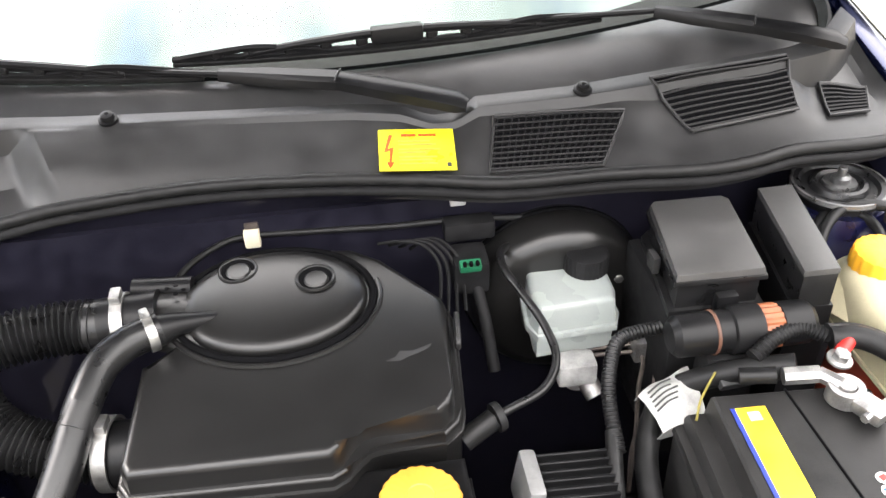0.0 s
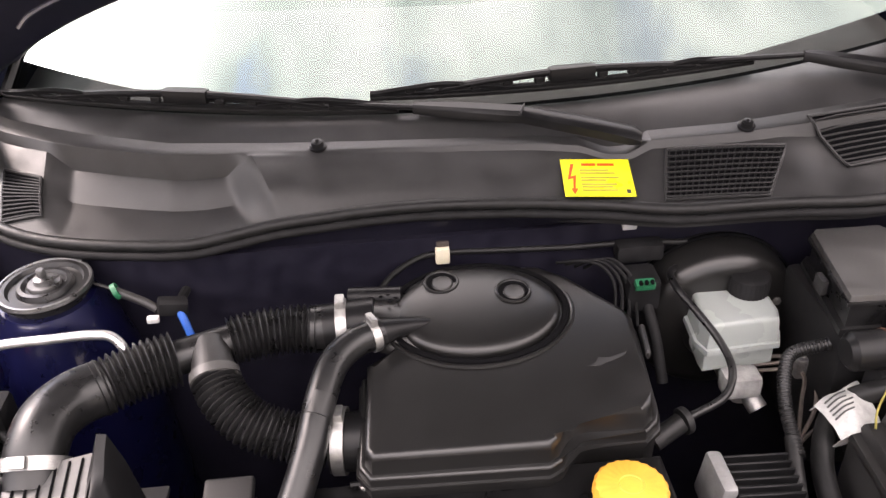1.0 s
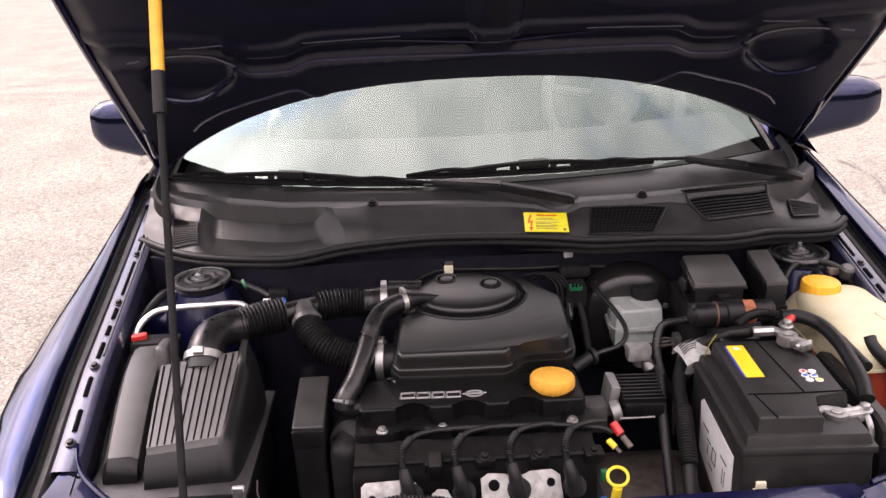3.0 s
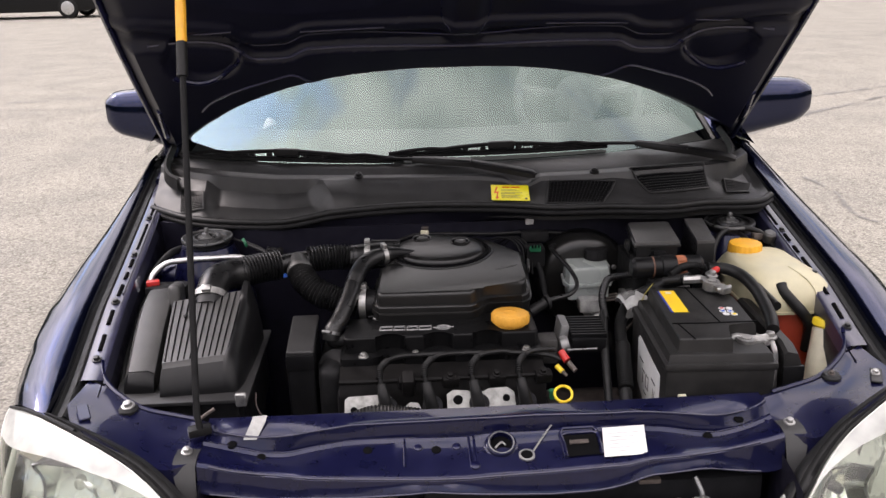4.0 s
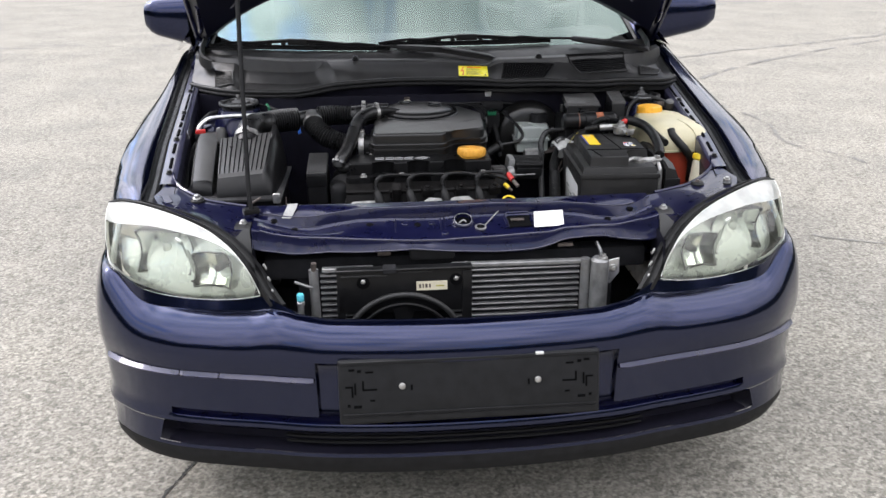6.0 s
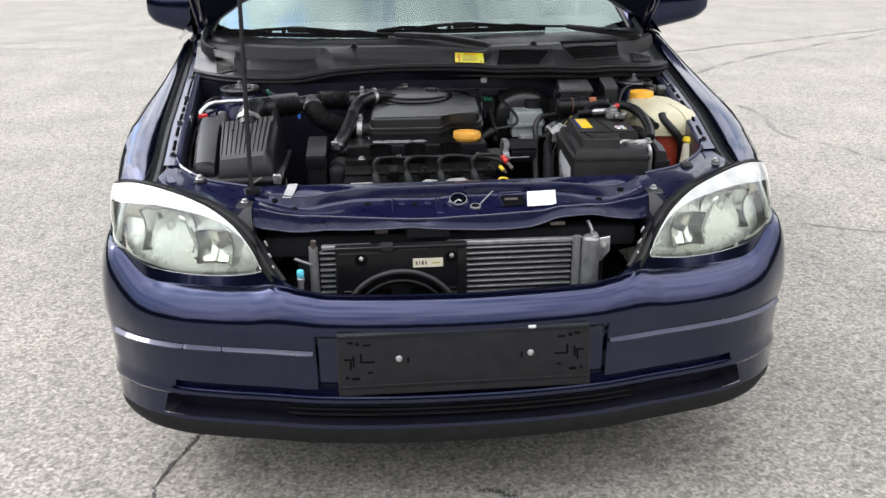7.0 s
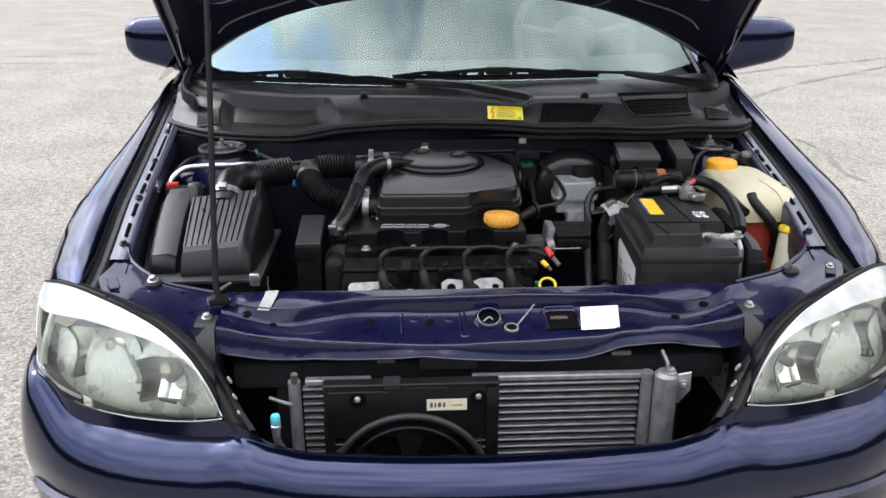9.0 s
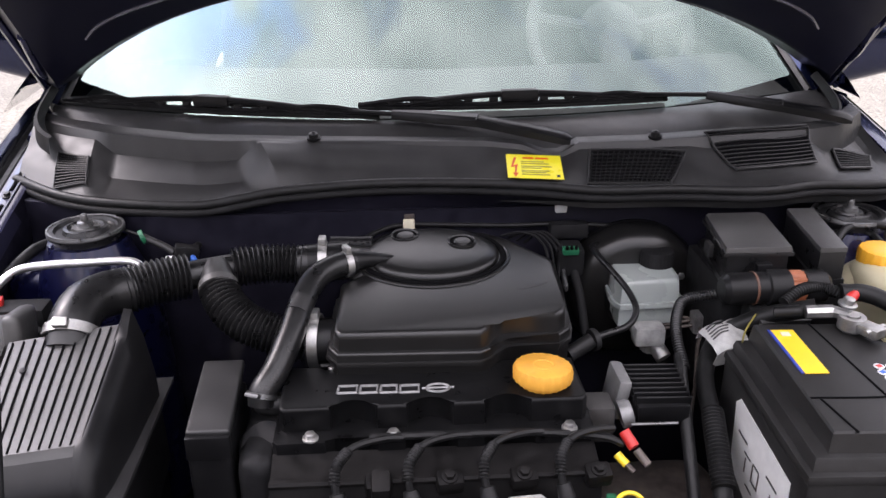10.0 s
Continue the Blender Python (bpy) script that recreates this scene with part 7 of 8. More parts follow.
for (x, y), c in icons:
    part("hazard_icon", disc((x, y, 0.7809), 0.0060, 0.0008, (0, 0, 1), 16), WHITE, bat, "small round hazard sign")
    part("icon_print", box((x, y, 0.7819), (0.0065, 0.0055, 0.0006), 0, 1, (0, 0, 20)), c, bat)
# side label
a = Matrix(((0, 0, -1, 0.3118), (-1, 0, 0, 0.545), (0, 1, 0, 0.585), (0, 0, 0, 1)))
sl = part("side_label", prism([(0.0, 0.115), (0.012, 0.126), (0.165, 0.120), (0.168, 0.03), (0.12, 0.0), (0.008, 0.03)], 0, 0.0008, 0, m=a), WHITE, bat, "grubby white label on the side")
for x, y, w, h in ((0.02, 0.085, 0.03, 0.003), (0.045, 0.072, 0.02, 0.0025), (0.05, 0.048, 0.003, 0.02), (0.072, 0.05, 0.003, 0.024), (0.074, 0.05, 0.018, 0.0025), (0.074, 0.074, 0.018, 0.0025), (0.090, 0.05, 0.003, 0.024), (0.06, 0.035, 0.02, 0.0025), (0.11, 0.085, 0.03, 0.003), (0.125, 0.045, 0.0025, 0.028), (0.134, 0.045, 0.0025, 0.028)):
    part("label_print", prism([(x, y), (x + w, y), (x + w, y + h), (x, y + h)], 0.0006, 0.0013, 0, m=a), GREYPL if h < 0.01 else RUSTY, sl)


def terminal(c, ang, label):
    q = pose(*c, 0, 0, ang)
    t = part("terminal_clamp", lathe([(0.0095, -0.016), (0.0095, 0.006), (0.016, 0.006), (0.0165, -0.010), (0.0095, -0.016)], q, 22), STEEL, bat, label)
    part("post", lathe([(0.0085, -0.02), (0.008, 0.008), (0, 0.008)], q, 18), CAST, t, "lead post")
    own = box((0.026, 0, -0.002), (0.028, 0.022, 0.013), 0.003, 2)
    own.transform(q)
    part("clamp_ear", own, STEEL, t)
    own = tube([(0.030, -0.018, 0), (0.030, 0.018, 0)], 0.004, 8)
    own.transform(q)
    part("clamp_bolt", own, STEEL, t)
    return t


terminal((0.452, 0.575, 0.796), -60, "grey lead terminal clamp")
part("post_block", box((0.482, 0.578, 0.752), (0.03, 0.05, 0.03), 0.004), BLACK, bat)
terminal((0.462, 0.402, 0.757), 10, "grey lead terminal clamp")
part("link_plate", tube([(0.432, 0.405, 0.758), (0.45, 0.415, 0.760), (0.475, 0.405, 0.760), (0.505, 0.412, 0.760)], 0.006, 8), STEEL, bat, "bent steel link")
part("fuse_link", tube([(0.405, 0.600, 0.795), (0.437, 0.596, 0.798)], 0.0085, 8), STEEL, bat)
part("fuse_link", tube([(0.437, 0.596, 0.798), (0.450, 0.578, 0.800)], 0.0075, 8), STEEL, bat)
part("link_bolt", bolt((0.507, 0.412, 0.758), (0, 0, 1), 0.008), STEEL, bat, "bright terminal bolt")
part("ground_strap", tube([(0.507, 0.412, 0.757), (0.512, 0.396, 0.735), (0.511, 0.388, 0.70), (0.511, 0.382, 0.66), (0.515, 0.38, 0.6)], 0.0055, 8), STEEL, bat, "grey earth cable")
part("terminal_bolt", bolt((0.462, 0.610, 0.799), (0.1, -0.1, 1), 0.008), STEEL, bat)
part("terminal_boot", tube([(0.466, 0.616, 0.803), (0.476, 0.625, 0.806), (0.479, 0.630, 0.805)], 0.0070, 12), RED, bat, "red rubber terminal boot")
tray = thing("battery_cover", (0.545, 0.47, 0.55), "grey-black plastic heat cover beside the battery", "cover")
rows = [[(0.514, y, z - 0.2), (0.516, y, z - 0.004), (0.522, y, z), (0.540, y, z - 0.004), (0.550, y, z - 0.03), (0.553, y, z - 0.2)] for y, z in ((0.368, 0.70), (0.374, 0.745), (0.40, 0.754), (0.50, 0.758), (0.585, 0.76), (0.60, 0.73))]
part("shell", sheet(rows), DUSTYBLACK, tray)
part("shell_end", box((0.533, 0.372, 0.64), (0.038, 0.008, 0.16), 0.003), BLACK, tray)
part("battery_shelf", box((0.43, 0.49, 0.525), (0.26, 0.27, 0.02), 0.006), SOOT, tray, "black battery shelf")

bat.rotation_euler = (0, 0, radians(-3))

# ---- coolant tank ----
tank = thing("coolant_tank", (0.62, 0.66, 0.55), "yellowed plastic coolant tank with red coolant", "coolant tank")


def superbox(cx, cy, rx, ry, levels, e=0.62, seg=36):
    rows = []
    for z, s, ox, oy in levels:
        rows.append([(cx + ox + rx * s * math.copysign(abs(math.cos(a)) ** e, math.cos(a)), cy + oy + ry * s * math.copysign(abs(math.sin(a)) ** e, math.sin(a)), z) for a in (2 * math.pi * k / seg for k in range(seg + 1))])
    return sheet(rows)


part("tank_upper", superbox(0.620, 0.658, 0.086, 0.114, [(0.741, 0.99, 0, 0), (0.745, 1.0, 0, 0), (0.755, 1.0, 0, 0), (0.770, 0.985, -0.001, 0.002), (0.784, 0.94, -0.004, 0.004), (0.795, 0.85, -0.010, 0.008), (0.803, 0.70, -0.016, 0.014), (0.808, 0.5, -0.022, 0.022), (0.810, 0.01, -0.03, 0.04)], 0.5), TANK, tank, "translucent yellowed upper tank")
part("tank_lower", superbox(0.620, 0.660, 0.083, 0.110, [(0.55, 0.01, 0, 0), (0.552, 0.7, 0, 0), (0.57, 0.94, 0, 0), (0.62, 0.98, 0, 0), (0.741, 0.985, 0, 0)], 0.5), FLUID, tank, "tank wall tinted red by the coolant")
part("tank_seam", superbox(0.620, 0.658, 0.0885, 0.1165, [(0.738, 0.97, 0, 0), (0.738, 1.0, 0, 0), (0.743, 1.0, 0, 0), (0.743, 0.97, 0, 0)], 0.5), TANK, tank)
part("tank_shoulder", lathe([(0.060, -0.035), (0.046, -0.012), (0.036, -0.004), (0.030, 0.001), (0.030, 0.01)], pose(0.582, 0.728, 0.798, 0, 0, 0), 30), TANK, tank)
part("tank_seam", tube([(0.655, 0.546, 0.752), (0.651, 0.552, 0.780), (0.641, 0.575, 0.798), (0.625, 0.62, 0.8075)], 0.0016, 6), TANK, tank)
part("tank_cap", lathe([(0.029, -0.008), (0.0325, -0.006), (0.0335, 0.0), (0.0335, 0.013), (0.0315, 0.019), (0.026, 0.021), (0, 0.021)], pose(0.582, 0.728, 0.803, 0, 0, 0), 80, wave=0.0008, waves=20), YELLOW, tank, "round yellow-orange screw cap")
part("overflow_hose", tube([(0.592, 0.745, 0.800), (0.605, 0.775, 0.81), (0.60, 0.805, 0.815), (0.57, 0.82, 0.815), (0.535, 0.79, 0.80), (0.515, 0.75, 0.78)], 0.006, 10), RUBBER, tank, "thin black overflow hose")
part("hose_joint", box((0.632, 0.79, 0.815), (0.02, 0.02, 0.014), 0.004), RUSTY, tank)
part("side_hose", tube([(0.589, 0.566, 0.792), (0.590, 0.556, 0.782), (0.603, 0.544, 0.766), (0.622, 0.534, 0.744), (0.640, 0.540, 0.715), (0.645, 0.55, 0.66)], 0.0105, 12), RUBBER, tank, "black hose on the tank")
part("loop_hose", tube([(0.515, 0.70, 0.75), (0.522, 0.745, 0.785), (0.545, 0.785, 0.815), (0.58, 0.806, 0.828), (0.62, 0.800, 0.828), (0.65, 0.785, 0.815), (0.668, 0.775, 0.79)], 0.0062, 10), RUBBER, tank, "black hose looping behind the cap")
part("hose_end", lathe([(0.011, -0.012), (0.013, -0.008), (0.013, 0.008), (0.009, 0.012), (0, 0.012)], pose(0.656, 0.782, 0.815, 20, 0, 0), 14), LIDGREY, tank, "grey hose end")

# ---- washer filler ----
wf = thing("washer_filler", (0.66, 0.50, 0.55), "milky washer bottle neck with lemon-yellow cap", "washer bottle")
part("neck", tube([(0.658, 0.513, 0.722), (0.654, 0.503, 0.69), (0.647, 0.49, 0.65), (0.642, 0.48, 0.58)], 0.02, 22, radius=lambda k: 0.0225 + 0.008 * k), CREAM, wf, "milky plastic neck")
part("cap", lathe([(0.024, -0.004), (0.0275, 0.0), (0.0275, 0.007), (0.025, 0.012), (0.014, 0.014), (0, 0.012)], pose(0.661, 0.513, 0.726, -8, 10, 0), 28), LEMON, wf, "lemon-yellow snap cap")
part("cap_tab", box((0.663, 0.493, 0.726), (0.018, 0.012, 0.006), 0.002), LEMON, wf)

# ---- fuse box, relay box ----
fb = thing("fuse_box", (0.395, 0.77, 0.60), "black plastic fuse box with a smooth grey-black lid", "fuse box")
part("base", box((0.395, 0.770, 0.69), (0.105, 0.150, 0.20), 0.008, 2), MATT, fb)
lidpoly = [(0.3435, 0.705), (0.4345, 0.702), (0.451, 0.830), (0.445, 0.838), (0.367, 0.840), (0.361, 0.834)]
# walls near black below the pale lid: their shade is in the colour
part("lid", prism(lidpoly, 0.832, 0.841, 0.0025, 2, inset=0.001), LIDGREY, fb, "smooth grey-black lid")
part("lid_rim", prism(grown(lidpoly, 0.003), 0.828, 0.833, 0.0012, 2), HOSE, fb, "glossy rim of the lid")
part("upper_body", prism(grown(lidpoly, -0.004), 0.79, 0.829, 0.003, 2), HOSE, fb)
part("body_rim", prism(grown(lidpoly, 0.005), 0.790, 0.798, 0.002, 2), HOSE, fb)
part("latch", box((0.392, 0.692, 0.812), (0.022, 0.012, 0.022), 0.003), BLACK, fb, "lid latch")
part("side_latch", box((0.344, 0.765, 0.815), (0.008, 0.02, 0.02), 0.002), GREYPL, fb)
rb = thing("relay_box", (0.495, 0.76, 0.60), "slim black plastic relay cover", "relay box")
rp = [(0.4635, 0.684), (0.5005, 0.683), (0.5265, 0.836), (0.4865, 0.836)]
# again a pale top over walls coloured dark for the shade there
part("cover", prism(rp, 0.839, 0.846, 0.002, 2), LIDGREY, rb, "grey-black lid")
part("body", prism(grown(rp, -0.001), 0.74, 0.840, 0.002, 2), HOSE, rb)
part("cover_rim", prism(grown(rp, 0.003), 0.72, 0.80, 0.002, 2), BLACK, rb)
part("foot", box((0.495, 0.76, 0.68), (0.05, 0.14, 0.12), 0.006), SOOT, rb)

# ---- cylindrical filter with orange collar ----
cy = thing("canister", (0.39, 0.66, 0.74), "black cylindrical canister with a ribbed orange collar", "canister")
q = pose(0.394, 0.664, 0.800, 0, 90, 0) @ Matrix.Diagonal((0.84, 0.84, 0.88, 1))
part("shell", lathe([(0, -0.078), (0.018, -0.078), (0.025, -0.071), (0.0255, -0.03), (0.0255, 0.0)], q, 28), BLACK, cy, "glossy black shell")
part("collar_shell", lathe([(0.0255, -0.012), (0.029, -0.010), (0.029, 0.022), (0.024, 0.024)], q, 28), BLACK, cy)
part("collar", lathe([(0.0235, 0.021), (0.0255, 0.022), (0.0255, 0.045), (0.0235, 0.046)], q, 60, wave=0.0012, waves=18), ORANGE, cy, "ribbed orange collar")
part("end_shell", lathe([(0.0, 0.085), (0.020, 0.085), (0.026, 0.078), (0.0265, 0.046), (0.0, 0.046)], q, 28), BLACK, cy)
part("shell_ring", lathe([(0.0258, -0.032), (0.0268, -0.031), (0.0268, -0.029), (0.0258, -0.028)], q, 28), TAN, cy, "thin brown ring")
part("stand", box((0.385, 0.66, 0.71), (0.05, 0.03, 0.14), 0.006), MATT, cy, "black bracket")
part("grey_foot", box((0.400, 0.632, 0.768), (0.07, 0.018, 0.012), 0.003, 2, (20, 0, 4)), GREYPL, cy, "grey clip bracket")

# ---- brake servo, master cylinder and reservoir ----
bs = thing("brake_servo", (0.27, 0.88, 0.60), "black round brake servo on the bulkhead", "brake servo")
part("drum_ring", lathe([(0.1105, 0.006), (0.1125, 0.004), (0.1125, 0.000), (0.1105, -0.002)], pose(0.268, 0.885, 0.705, 90, 0, 0), 44), GAP, bs)
part("stud_nut", bolt((0.335, 0.84, 0.74), (0, -1, 0), 0.006), STEEL, bs)
part("drum", lathe([(0, 0.060), (0.045, 0.060), (0.050, 0.052), (0.082, 0.050), (0.096, 0.045), (0.104, 0.034), (0.107, 0.015), (0.109, 0.006), (0.109, -0.005), (0.10, -0.05), (0, -0.05)], pose(0.268, 0.885, 0.705, 90, 0, 0), 44), SATIN, bs, "glossy black drum")
mc = thing("brake_reservoir", (0.267, 0.80, 0.66), "milky brake fluid reservoir with a black cap", "reservoir")
rp = [(0.2225, 0.766), (0.312, 0.771), (0.318, 0.788), (0.319, 0.856), (0.310, 0.868), (0.240, 0.870), (0.222, 0.848), (0.217, 0.784)]
part("upper", prism(rp, 0.728, 0.764, 0.007, 3, inset=0.004), FLUIDTANK, mc, "milky upper half")
part("seam", prism(grown(rp, 0.004), 0.722, 0.730, 0.002, 2), FLUIDTANK, mc)
part("lower", prism(grown(rp, -0.005), 0.692, 0.724, 0.003, 2), FLUIDTANK, mc, "milky lower half")
part("cap", lathe([(0.023, -0.002), (0.0255, 0.0), (0.0255, 0.020), (0.024, 0.024), (0.020, 0.026), (0, 0.025)], pose(0.293, 0.833, 0.762, 0, 0, 0), 60, wave=0.0005, waves=30), MATT, mc, "black screw cap")
part("master_cylinder", tube([(0.268, 0.86, 0.678), (0.268, 0.80, 0.676), (0.268, 0.745, 0.676)], 0.019, 18), CAST, mc, "pale cast master cylinder")
part("boss", box((0.262, 0.748, 0.690), (0.045, 0.03, 0.03), 0.006), DIRTYWHITE, mc, "pale plastic connector")
part("outlet", tube([(0.275, 0.755, 0.67), (0.285, 0.735, 0.655)], 0.012, 12), CAST, mc)
for k, dx in enumerate((0.0, 0.012, 0.026)):
    part("brake_pipe", tube([(0.29, 0.79 - k * 0.01, 0.685), (0.325 + dx, 0.775 - k * 0.012, 0.70), (0.338 + dx, 0.745, 0.695), (0.325 + dx, 0.715 - k * 0.01, 0.68), (0.318, 0.69, 0.63), (0.315, 0.68, 0.55)], 0.0026, 6), RUSTY, mc, "thin steel brake pipe")
part("valve_block", box((0.345, 0.76, 0.70), (0.03, 0.025, 0.03), 0.004), CAST, mc)

# ---- hoses and cables ----
def cable(name, pts, r, material, label, seg=10):
    return single(name, tube(pts, r, seg), material, label, "cable" if r < 0.009 else "hose")


cable("vacuum_hose", [(0.135, 0.638, 0.740), (0.165, 0.648, 0.746), (0.205, 0.668, 0.748), (0.225, 0.70, 0.755), (0.222, 0.735, 0.768), (0.205, 0.775, 0.785), (0.192, 0.81, 0.795), (0.20, 0.85, 0.79), (0.24, 0.875, 0.78)], 0.0046, HOSE, "thin black vacuum hose curving to the servo")
single("hose_fitting", tube([(0.118, 0.632, 0.728), (0.15, 0.643, 0.742)], 0.011, 14), RUBBER, "black hose fitting on the intake cover", "fitting")
single("hose_fitting", disc((0.150, 0.643, 0.742), 0.015, 0.008, (0.9, 0.3, 0.1), 18), RUBBER, "black rubber grommet on the hose", "fitting")
cable("bonnet_cable", [(-0.175, 0.80, 0.79), (-0.155, 0.85, 0.805), (-0.118, 0.885, 0.812), (-0.08, 0.895, 0.814), (0.0, 0.893, 0.812), (0.08, 0.89, 0.81), (0.17, 0.885, 0.812), (0.3, 0.885, 0.80)], 0.0038, RUBBER, "thin black cable along the bulkhead")
cl = thing("cable_clip", (-0.08, 0.9, 0.80), "cream plastic clip holding a cable", "clip")
part("clip_body", box((-0.080, 0.893, 0.813), (0.018, 0.014, 0.022), 0.003, 2), CREAM, cl)
part("clip_tab", box((-0.079, 0.897, 0.828), (0.016, 0.01, 0.008), 0.002), RUSTY, cl)
single("bulkhead_tag", box((0.155, 0.893, 0.838), (0.018, 0.014, 0.016), 0.002, 2, (20, 0, 0)), WHITE, "small white plastic tag on the bulkhead", "tag")
cv = thing("control_valve", (0.16, 0.84, 0.70), "black valve with a green connector on the bulkhead", "valve")
part("green_connector", box((0.157, 0.819, 0.795), (0.024, 0.012, 0.010), 0.002, 2, (15, 0, 0)), GREEN, cv, "green connector")
for x in (0.150, 0.157, 0.164):
    part("pin_hole", box((x, 0.813, 0.802), (0.004, 0.006, 0.005), 0.001, 1, (15, 0, 0)), GAP, cv)
part("valve_body", box((0.16, 0.845, 0.772), (0.042, 0.045, 0.045), 0.008, 2), MATT, cv)
part("valve_head", box((0.165, 0.878, 0.806), (0.060, 0.025, 0.024), 0.006, 2), MATT, cv)
part("valve_stem", tube([(0.165, 0.83, 0.76), (0.17, 0.80, 0.73), (0.175, 0.77, 0.68)], 0.007, 12), MATT, cv)
for k in range(4):
    cable("wire", [(0.06 + 0.012 * k, 0.872, 0.80 - 0.004 * k), (0.085 + 0.01 * k, 0.855, 0.812), (0.11 + 0.008 * k, 0.85, 0.806), (0.125 + 0.008 * k, 0.835, 0.785), (0.12 + 0.01 * k, 0.81, 0.74)], 0.0022, MATT, "thin black wire by the bulkhead", 6)

# loom beside the battery, taped in white
cable("wiring_loom", [(0.262, 0.36, 0.50), (0.263, 0.42, 0.60), (0.272, 0.48, 0.655), (0.283, 0.55, 0.685), (0.295, 0.61, 0.705), (0.325, 0.65, 0.735), (0.375, 0.635, 0.772), (0.43, 0.612, 0.795)], 0.0118, RUBBER, "thick black wiring loom beside the battery", 14)
single("ribbed_conduit", bellows([(0.268, 0.455, 0.645), (0.275, 0.50, 0.668), (0.284, 0.55, 0.688)], 0.0145, 0.005, 0.003, 16), RUBBER, "ribbed black conduit round the loom", "hose")
single("ribbed_conduit", bellows([(0.395, 0.628, 0.795), (0.42, 0.640, 0.806), (0.45, 0.648, 0.806), (0.475, 0.640, 0.80)], 0.0085, 0.004, 0.0018, 14), RUBBER, "ribbed black conduit behind the battery", "hose")
rows = []
for k in range(11):
    t = k / 10
    lo, hi = Vector((0.305, 0.602, 0.742)).lerp(Vector((0.350, 0.606, 0.748)), t), Vector((0.292, 0.642, 0.748)).lerp(Vector((0.352, 0.668, 0.752)), t)
    dz = 0.003 * math.sin(7 * t) + 0.012 * math.sin(math.pi * t)
    rows.append([lo + Vector((0, 0.012, -0.03)), lo + Vector((0, 0, -0.006 + dz * 0.5)), lo.lerp(hi, 0.3) + Vector((0, 0, dz)), lo.lerp(hi, 0.7) + Vector((0, 0, dz + 0.002)), hi + Vector((0, 0, dz * 0.4 + 0.002 * math.sin(9 * t))), hi + Vector((0, 0.006, -0.012))])
tp = thing("loom_tape", (0.32, 0.635, 0.72), "grubby white printed tape round the loom", "tape")
part("tape", sheet(rows, 0.001), DIRTYWHITE, tp)
for i in range(5):
    a, b = Vector((0.301, 0.628, 0.7545)), Vector((0.345, 0.643, 0.760))
    v = 0.15 + 0.17 * i
    p0, p1 = a + Vector((0.002, -0.016, -0.004)).lerp(Vector((-0.002, 0.014, 0.002)), v), a.lerp(b, 0.5 + 0.06 * (i % 3)) + Vector((0.002, -0.016, 0.002)).lerp(Vector((-0.002, 0.014, 0.006)), v)
    part("tape_print", tube([p0, p0.lerp(p1, 0.5) + Vector((0, 0, 0.0035)), p1], 0.0011, 5), GREYPL, tp)
cable("loom_wire", [(0.330, 0.592, 0.760), (0.342, 0.612, 0.766), (0.362, 0.632, 0.778)], 0.0012, OLIVE, "yellow-green wire along the loom", 6)
cable("branch_loom", [(0.235, 0.40, 0.55), (0.240, 0.48, 0.64), (0.250, 0.56, 0.70), (0.262, 0.62, 0.728)], 0.008, RUBBER, "black cable below the ribbed loop")
single("ribbed_conduit", bellows([(0.262, 0.60, 0.72), (0.266, 0.65, 0.742), (0.280, 0.69, 0.755), (0.298, 0.712, 0.762), (0.34, 0.718, 0.765)], 0.0078, 0.0042, 0.0018, 14), HOSE, "ribbed black conduit looping behind the module", "hose")
cable("battery_cable", [(0.472, 0.632, 0.804), (0.50, 0.625, 0.806), (0.525, 0.60, 0.80), (0.532, 0.55, 0.792), (0.528, 0.50, 0.785), (0.523, 0.455, 0.775), (0.515, 0.425, 0.765)], 0.0115, RUBBER, "thick black battery cable", 14)
cable("battery_cable", [(0.472, 0.640, 0.804), (0.508, 0.636, 0.80), (0.54, 0.61, 0.79), (0.55, 0.56, 0.78), (0.553, 0.50, 0.775)], 0.0095, RUBBER, "second black battery cable", 12)
cable("link_cable", [(0.375, 0.612, 0.79), (0.405, 0.602, 0.796)], 0.008, RUBBER, "short black cable to the terminal", 10)
cw = thing("cable_tie", (0.29, 0.40, 0.60), "pale cable tie round a loom", "cable tie")
part("tie", clamp_band((0.2635, 0.425, 0.605), (0.02, 0.4, 0.9), 0.0165, 0.005), DIRTYWHITE, cw)
wc = thing("white_connector", (0.338, 0.427, 0.62), "cream plastic connector in front of the battery", "connector")
part("shell", box((0.334, 0.352, 0.664), (0.022, 0.016, 0.022), 0.003, 2), CREAM, wc)
part("plug", box((0.334, 0.352, 0.68), (0.014, 0.012, 0.014), 0.002, 2), CREAM, wc)

# left side: air-conditioning pipe, wires, red cap
cable("alloy_pipe", [(-0.652, 0.735, 0.765), (-0.647, 0.758, 0.790), (-0.622, 0.780, 0.808), (-0.58, 0.787, 0.812), (-0.53, 0.788, 0.813), (-0.482, 0.788, 0.814), (-0.460, 0.785, 0.810), (-0.447, 0.775, 0.795), (-0.444, 0.765, 0.765)], 0.0058, ALU, "bare aluminium air-conditioning pipe", 14)
cable("side_hose", [(-0.652, 0.745, 0.765), (-0.662, 0.78, 0.77), (-0.655, 0.83, 0.785), (-0.635, 0.87, 0.80), (-0.62, 0.90, 0.80)], 0.008, RUBBER, "thin black hose beside the strut tower")
